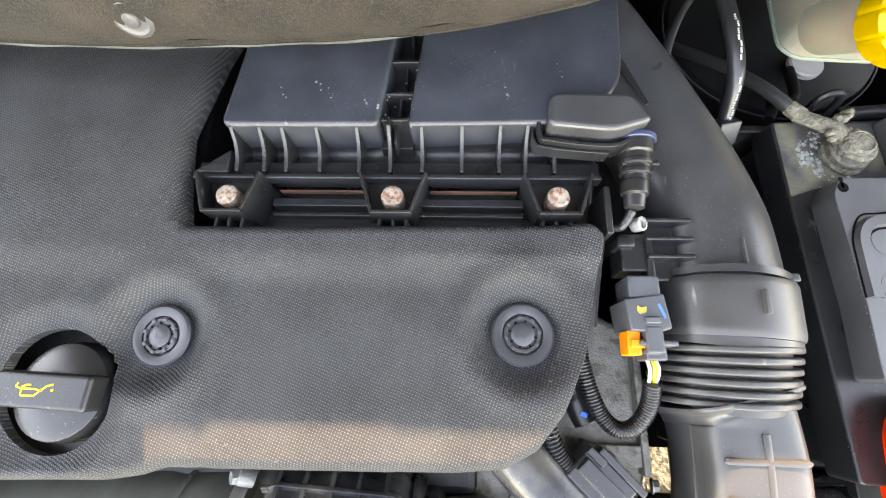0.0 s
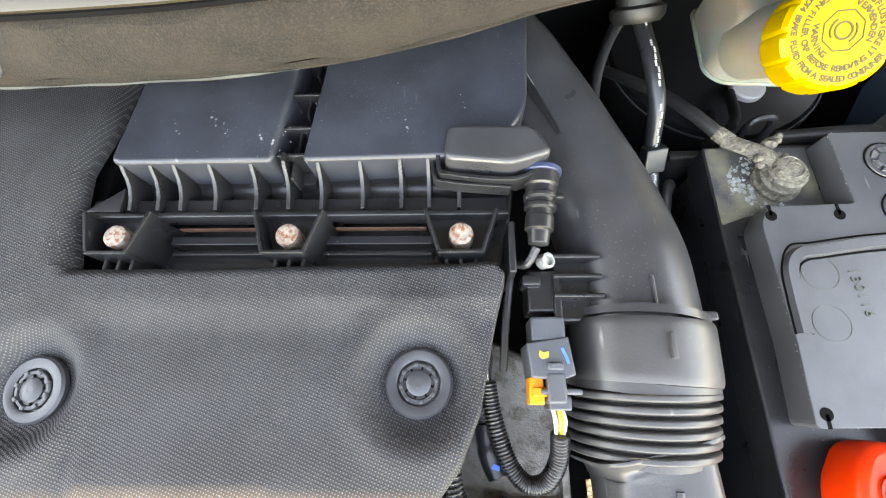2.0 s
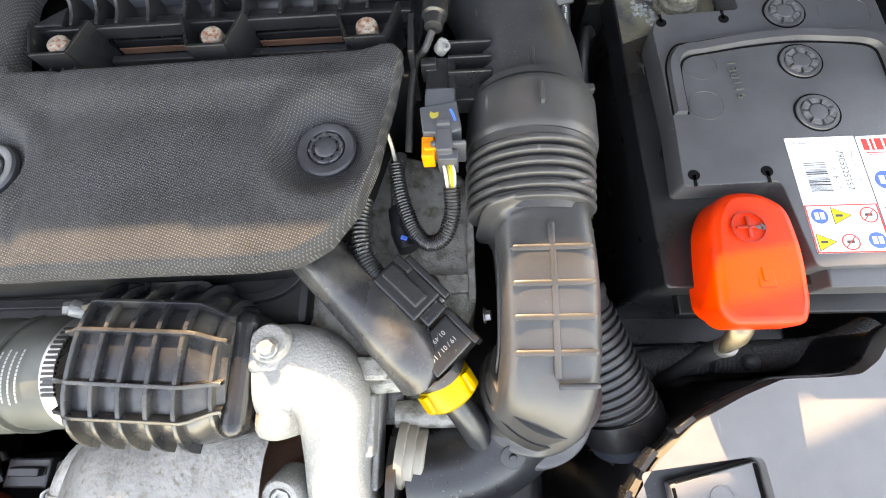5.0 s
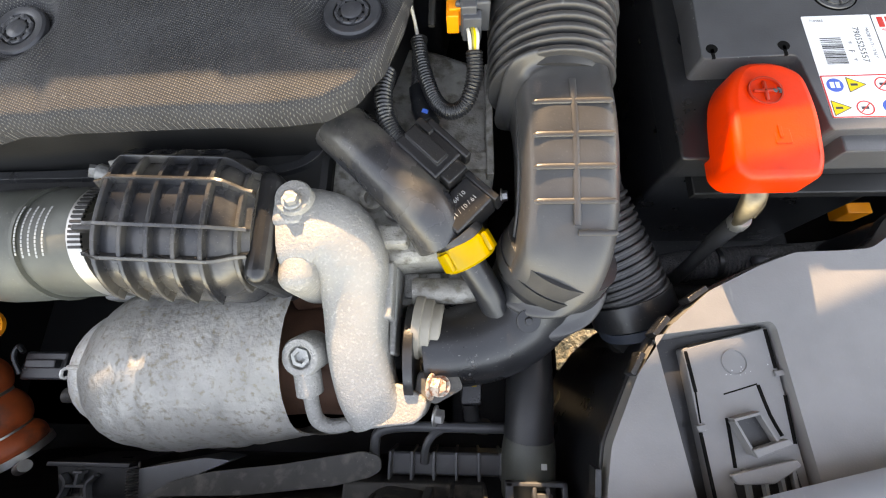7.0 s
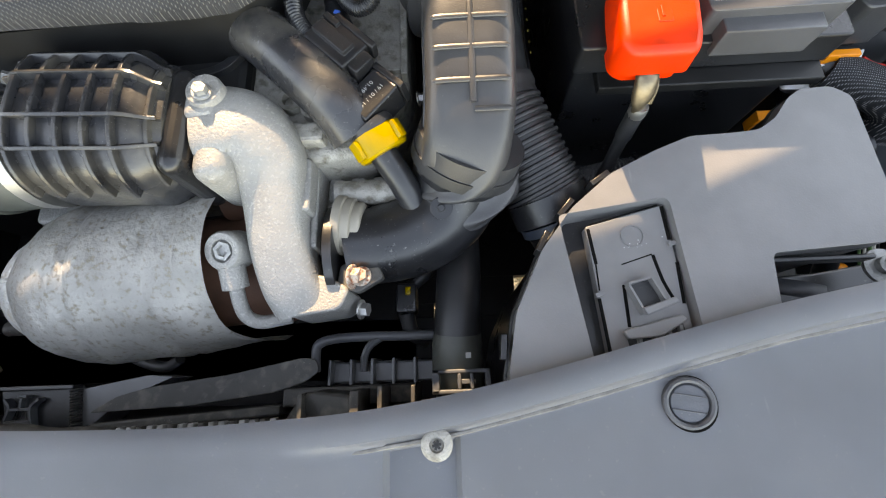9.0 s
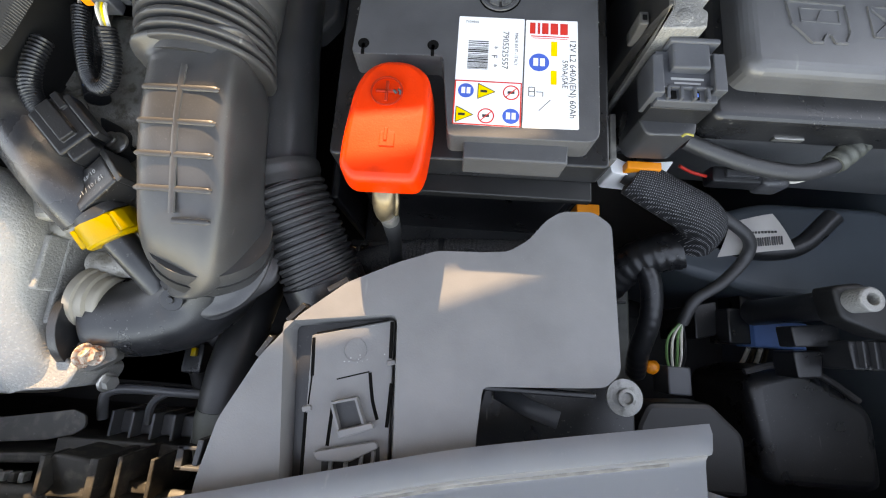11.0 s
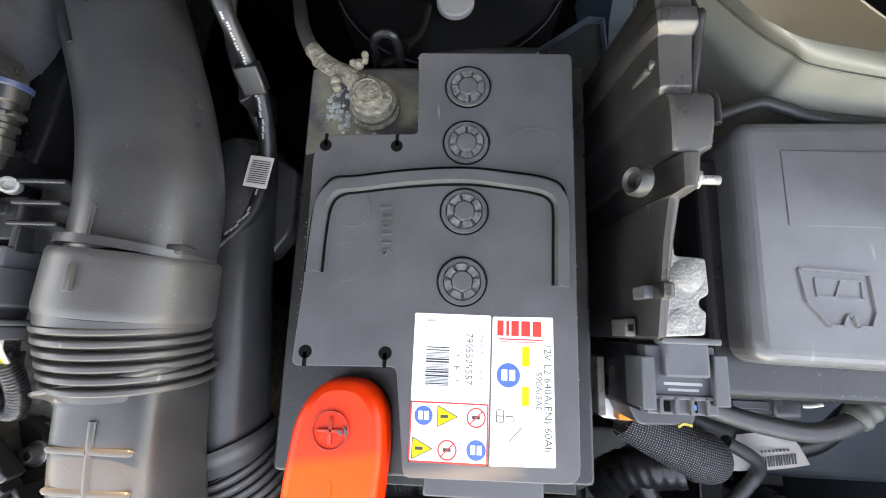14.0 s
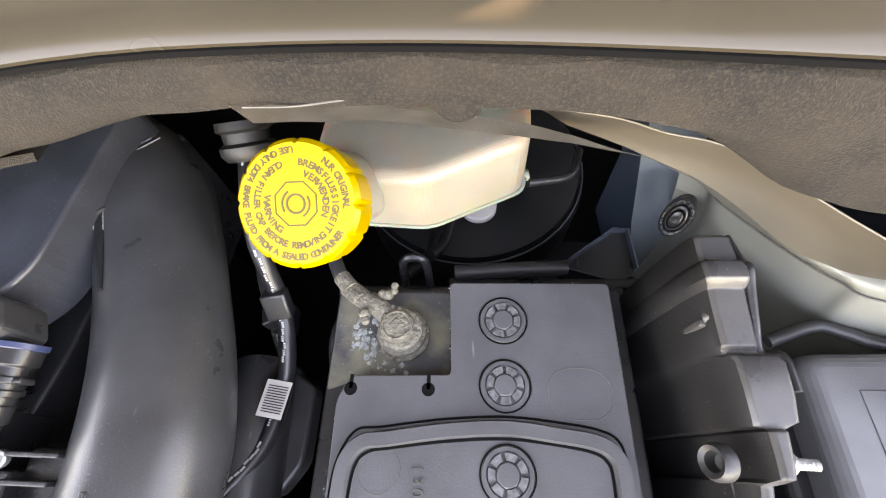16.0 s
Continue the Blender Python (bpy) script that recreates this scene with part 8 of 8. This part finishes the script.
part("arm", prism(fillet([(0.268, -0.197), (0.290, -0.193), (0.312, -0.210), (0.335, -0.214), (0.335, -0.236), (0.300, -0.232), (0.272, -0.222)], 0.005), 0.688, 0.7080, 0.004, 3), DARK, hb_)
part("post", lathe([(0.0125, 0.60), (0.0115, 0.690)], 20, None, Matrix.Translation((0.283, -0.209, 0))), PLASTIC, hb_)
for o, z0, z1 in ((((0.262, -0.226), (0.300, -0.222), (0.302, -0.240), (0.264, -0.243)), 0.655, 0.672), (((0.290, -0.236), (0.345, -0.232), (0.345, -0.256), (0.292, -0.258)), 0.650, 0.690), (((0.268, -0.246), (0.292, -0.244), (0.290, -0.266), (0.270, -0.268)), 0.640, 0.664), (((0.300, -0.196), (0.345, -0.190), (0.345, -0.208), (0.304, -0.212)), 0.640, 0.668)):
    part("frame_block", prism(fillet(list(o), 0.002, 2), z0, z1, 0.0015), PLASTIC, hb_)
for k in range(5):
    part("frame_fin", rbox(0.296 + 0.009 * k, 0.2975 + 0.009 * k, -0.2560, -0.2360, 0.688, 0.6945, 0.0004), PLASTIC_SATIN, hb_)
part("block", prism(fillet([(0.240, -0.202), (0.264, -0.196), (0.262, -0.232), (0.240, -0.238)], 0.003), 0.50, 0.575, 0.003), PLASTIC, hb_)
part("bush", lathe([(0.0090, 0.700), (0.0090, 0.7225), (0.0080, 0.7235), (0.0045, 0.7235), (0.0040, 0.710)], 28, None, Matrix.Translation((0.2810, -0.2080, 0))), CAST, hb_, "dull metal bush")
part("lamp_body", prism(fillet([(0.25, -0.27), (0.30, -0.255), (0.36, -0.29), (0.36, -0.36), (0.26, -0.36)], 0.015), 0.54, 0.632, 0.012, 4), PLASTIC, hb_)
part("lamp_rim", tube([(0.248, -0.266, 0.632), (0.275, -0.258, 0.636), (0.310, -0.264, 0.636), (0.345, -0.284, 0.632)], 0.0030, 20, 8), RUBBER, hb_)

# ---- brake fluid reservoir, rear ----
rv = thing("brake_reservoir", "milky white brake fluid reservoir", "reservoir", (-0.04, 0.15, 0.80))
part("tank", prism(fillet([(-0.1050, 0.2100), (0.0175, 0.2060), (0.0155, 0.1640), (-0.0440, 0.1360), (-0.0980, 0.1400), (-0.1080, 0.1500)], [0.010, 0.014, 0.010, 0.008, 0.008, 0.01], 5), 0.8050, 0.8560, 0.020, 7), RESERVOIR, rv)
part("seam", prism(fillet([(-0.1070, 0.2110), (0.0190, 0.2075), (0.0170, 0.1632), (-0.0437, 0.1348), (-0.0985, 0.1388), (-0.1095, 0.1498)], 0.008, 4), 0.8060, 0.8085, 0.0008), RESERVOIR, rv)
part("neck", tube([(-0.0880, 0.1500, 0.8300), (-0.0910, 0.1250, 0.8600), (-0.0930, 0.1080, 0.8760)], 0.0215, 12, 30), RESERVOIR, rv)
part("lobe", lathe([(0.0110, 0.720), (0.0110, 0.7245), (0.010, 0.726)], 26, None, Matrix.Translation((-0.0125, 0.2070, 0)) @ Matrix.Diagonal((1.45, 1.45, 1, 1))), TAG, rv)
rcap = thing("reservoir_cap", "bright yellow brake fluid cap with moulded warning", "filler cap", (-0.097, 0.106, 0.86))
CX, CY, CZ = -0.0925, 0.1000, 0.8880
TILT = pose(CX, CY, CZ, 33, -4, 0)
bm = bmesh.new()
lo, hi, tp_ = [], [], []
for i in range(120):
    a = 2 * math.pi * i / 120
    r = 0.0281 - (0.0009 if math.cos(a * 12 + 0.6) > 0.95 else 0.0)
    lo.append(bm.verts.new((r * math.cos(a), r * math.sin(a), -0.018)))
    hi.append(bm.verts.new((r * math.cos(a), r * math.sin(a), -0.0022)))
    tp_.append(bm.verts.new(((r - 0.0020) * math.cos(a), (r - 0.0020) * math.sin(a), 0.0)))
for i in range(120):
    j = (i + 1) % 120
    bm.faces.new((lo[i], lo[j], hi[j], hi[i]))
    bm.faces.new((hi[i], hi[j], tp_[j], tp_[i]))
bm.faces.new(tp_)
bm.faces.new(lo[::-1])
bm.transform(TILT)
cap_ = part("cap", bm, YELLOW, rcap)
MARK = material("moulded_cap_mark", (0.055, 0.040, 0.006), 0.5, vary=0.1, bump=0.0)


def ring_words(body, r, start, step, size, outward=False):
    """Lettering round the cap; outward: heads away from the centre, running clockwise."""
    for k, chr_ in enumerate(body):
        if chr_ != " ":
            a = start - step * k if outward else start + step * k
            m = TILT @ pose(0, 0, 0, 0, 0, a - 90 if outward else a + 90) @ Matrix.Translation((0, r if outward else -r, 0))
            words(chr_, size, 0, 0, 0, 0, MARK, cap_, "letter", 0.00022, m, bold=0.00011)


ring_words("WARNING", 0.0133, 170, 10.4, 0.0041)
ring_words("CLEAN FILLER CAP BEFORE REMOVING", 0.0179, 110, 6.4, 0.0040)
ring_words("USE ONLY DOT4 BRAKE FLUID FROM A SEALED CONTAINER", 0.0230, 92, 4.85, 0.0040)
ring_words("NUR ORIGINAL", 0.0222, 50, 5.0, 0.0040, True)
ring_words("BREMSFLUSSIGKEIT", 0.0176, 79, 7.9, 0.0041, True)
ring_words("VERWENDEN", 0.0133, 66, 10.8, 0.0041, True)
for k in range(8):
    p = (0.0100 * math.cos(radians(45 * k + 22)), 0.0100 * math.sin(radians(45 * k + 22)))
    q = (0.0100 * math.cos(radians(45 * k + 67)), 0.0100 * math.sin(radians(45 * k + 67)))
    part("octagon_side", ribbon([p, q], 0.0006, 0.0, 0.0003, 2, None), MARK, cap_).data.transform(TILT)
for r0, r1, a0, a1 in ((0.0036, 0.0044, 0, 360), (0.0058, 0.0065, 120, 210), (0.0058, 0.0065, -60, 30)):
    part("brake_symbol", ring(0, 0, 0.0, r0, r1, 0.0004, 28, None, a0, a1), MARK, cap_).data.transform(TILT)

vh = thing("vacuum_hose", "black printed vacuum hose with bar code tag", "hose", (-0.15, 0.08, 0.72))
HP = [(-0.1620, 0.184, 0.838), (-0.1600, 0.172, 0.834), (-0.1545, 0.143, 0.827), (-0.1490, 0.118, 0.814), (-0.1440, 0.0970, 0.784), (-0.1405, 0.072, 0.765), (-0.1430, 0.045, 0.7500), (-0.1480, 0.012, 0.750), (-0.1590, -0.010, 0.757), (-0.172, -0.026, 0.762)]
part("hose", tube(HP, 0.0056, 60, 16), PLASTIC, vh)
bm = bmesh.new()
sp_ = spline(HP, 60)
for k in range(8, 56):
    if k % 9 in (0, 1) or 36 <= k <= 42:
        continue
    p, q = sp_[k], sp_[k + 1]
    way = (q - p).normalized()
    side = way.cross(Vector((0, 0, 1))).normalized()
    nrm = side.cross(way)
    face = Matrix((way, side, nrm)).transposed().to_4x4()
    for f in (0.1, 0.4, 0.7):
        rbox(-0.0006, 0.0005, -0.0007, 0.0007, 0.0, 0.0002, 0, bm, Matrix.Translation(p.lerp(q, f) + nrm * 0.0055 + side * 0.0006 * (k % 3 - 1)) @ face)
tagged(part("print_bar", bm, INK_WHITE, vh, "white printed marking", smooth=False), kind="stuff")
bm = rbox(-0.0095, 0.0085, -0.0115, 0.0115, 0.0070, 0.0076, 0.0002, None, pose(-0.1440, 0.0370, 0.7500, 0, -4, -8))
part("tag", bm, TAG, vh, "pale bar code tag")
bm = bmesh.new()
for k in range(11):
    rbox(-0.0070, 0.0070, -0.0085 + 0.0016 * k, -0.0078 + 0.0016 * k, 0.0077, 0.0079, 0, bm, pose(-0.1440, 0.0370, 0.7500, 0, -4, -8))
tagged(part("bar_code", bm, INK, vh, smooth=False), kind="stuff")
part("clip", rbox(-0.0080, 0.0080, -0.0055, 0.0055, -0.012, 0.0072, 0.0015, None, pose(-0.1437, 0.0934, 0.786, -35, 0, 10)), PLASTIC, vh, "black hose clip")
part("clip_arm", prism(fillet([(-0.160, 0.100), (-0.150, 0.106), (-0.147, 0.085), (-0.156, 0.080)], 0.002), 0.735, 0.775, 0.001), PLASTIC, vh)
part("joint", lathe([(0.0105, 0), (0.0125, 0.004), (0.0125, 0.009), (0.0100, 0.011), (0.0100, 0.017), (0.0120, 0.019), (0.0115, 0.024)], 24, None, axis_m((-0.1600, 0.176, 0.828), (-0.1, 0.6, 0.7)) @ Matrix.Diagonal((1.45, 1.45, 1.0, 1))), DARK, vh)
vt = thing("thin_vacuum_pipe", "thin black vacuum pipe", "hose", (-0.165, 0.14, 0.74))
part("pipe", tube([(-0.150, 0.225, 0.790), (-0.1640, 0.200, 0.780), (-0.1740, 0.165, 0.772), (-0.1730, 0.130, 0.765), (-0.1600, 0.095, 0.757), (-0.153, 0.07, 0.74)], 0.0042, 30, 10), RUBBER, vt)
part("pipe", tube([(-0.112, 0.040, 0.700), (-0.117, 0.070, 0.735), (-0.114, 0.092, 0.742), (-0.108, 0.095, 0.735)], 0.0042, 20, 10, corrugated(12, 0.1)), RUBBER, vt)
wt = thing("wiring_tape", "black taped wiring with yellow flecks", "cable", (-0.125, 0.0, 0.66))
part("loom", tube([(-0.118, 0.09, 0.700), (-0.122, 0.03, 0.700), (-0.125, -0.03, 0.695), (-0.122, -0.10, 0.69)], 0.0070, 40, 12, corrugated(20, 0.05)), SLEEVE, wt)
bm = bmesh.new()
random.seed(2)
for k in range(12):
    y = 0.05 - 0.012 * k
    rbox(-0.1180, -0.1165, y, y + 0.0025, 0.703, 0.7040, 0.0003, bm)
part("fleck", bm, CHALK_YELLOW, wt)

# dark brake servo and shelf behind the battery
bo = thing("brake_servo", "black brake servo drum with a silver rim", "brake servo", (-0.01, 0.25, 0.60))
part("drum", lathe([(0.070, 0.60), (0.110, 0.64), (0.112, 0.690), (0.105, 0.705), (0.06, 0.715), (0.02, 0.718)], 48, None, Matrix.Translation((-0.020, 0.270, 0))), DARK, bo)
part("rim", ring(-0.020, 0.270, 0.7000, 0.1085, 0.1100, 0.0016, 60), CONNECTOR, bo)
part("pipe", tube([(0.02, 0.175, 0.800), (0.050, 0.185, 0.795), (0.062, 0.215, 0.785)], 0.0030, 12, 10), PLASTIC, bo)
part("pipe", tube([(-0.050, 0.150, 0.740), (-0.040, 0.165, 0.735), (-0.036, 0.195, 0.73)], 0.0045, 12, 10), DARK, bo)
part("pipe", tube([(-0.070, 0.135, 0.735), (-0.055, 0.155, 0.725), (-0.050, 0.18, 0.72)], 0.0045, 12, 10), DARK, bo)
part("union", lathe([(0.0042, 0), (0.0042, 0.006), (0.003, 0.007)], 6, None, axis_m((0.0130, 0.176, 0.806), (1, 0.1, 0.1))), RESERVOIR, bo)
rb = thing("rear_bracket", "black plastic bracket behind the battery", "bracket", (0.08, 0.14, 0.65))
bm = prism(fillet([(0.048, 0.136), (0.088, 0.166), (0.1000, 0.166), (0.1020, 0.132), (0.088, 0.124)], 0.002), 0.66, 0.7490, 0.002)
part("body", bm, PLASTIC, rb)
part("lip", ribbon([(0.0500, 0.1375), (0.0880, 0.1655), (0.0990, 0.1650), (0.1005, 0.1330)], 0.0020, 0.749, 0.006, 3), NAVY_GREY, rb)
part("shelf", rbox(-0.035, 0.105, 0.118, 0.126, 0.69, 0.752, 0.002), PLASTIC, rb)
part("tube", tube([(-0.03, 0.128, 0.755), (0.02, 0.130, 0.758), (0.05, 0.132, 0.756)], 0.0055, 12, 12), RUBBER, rb)
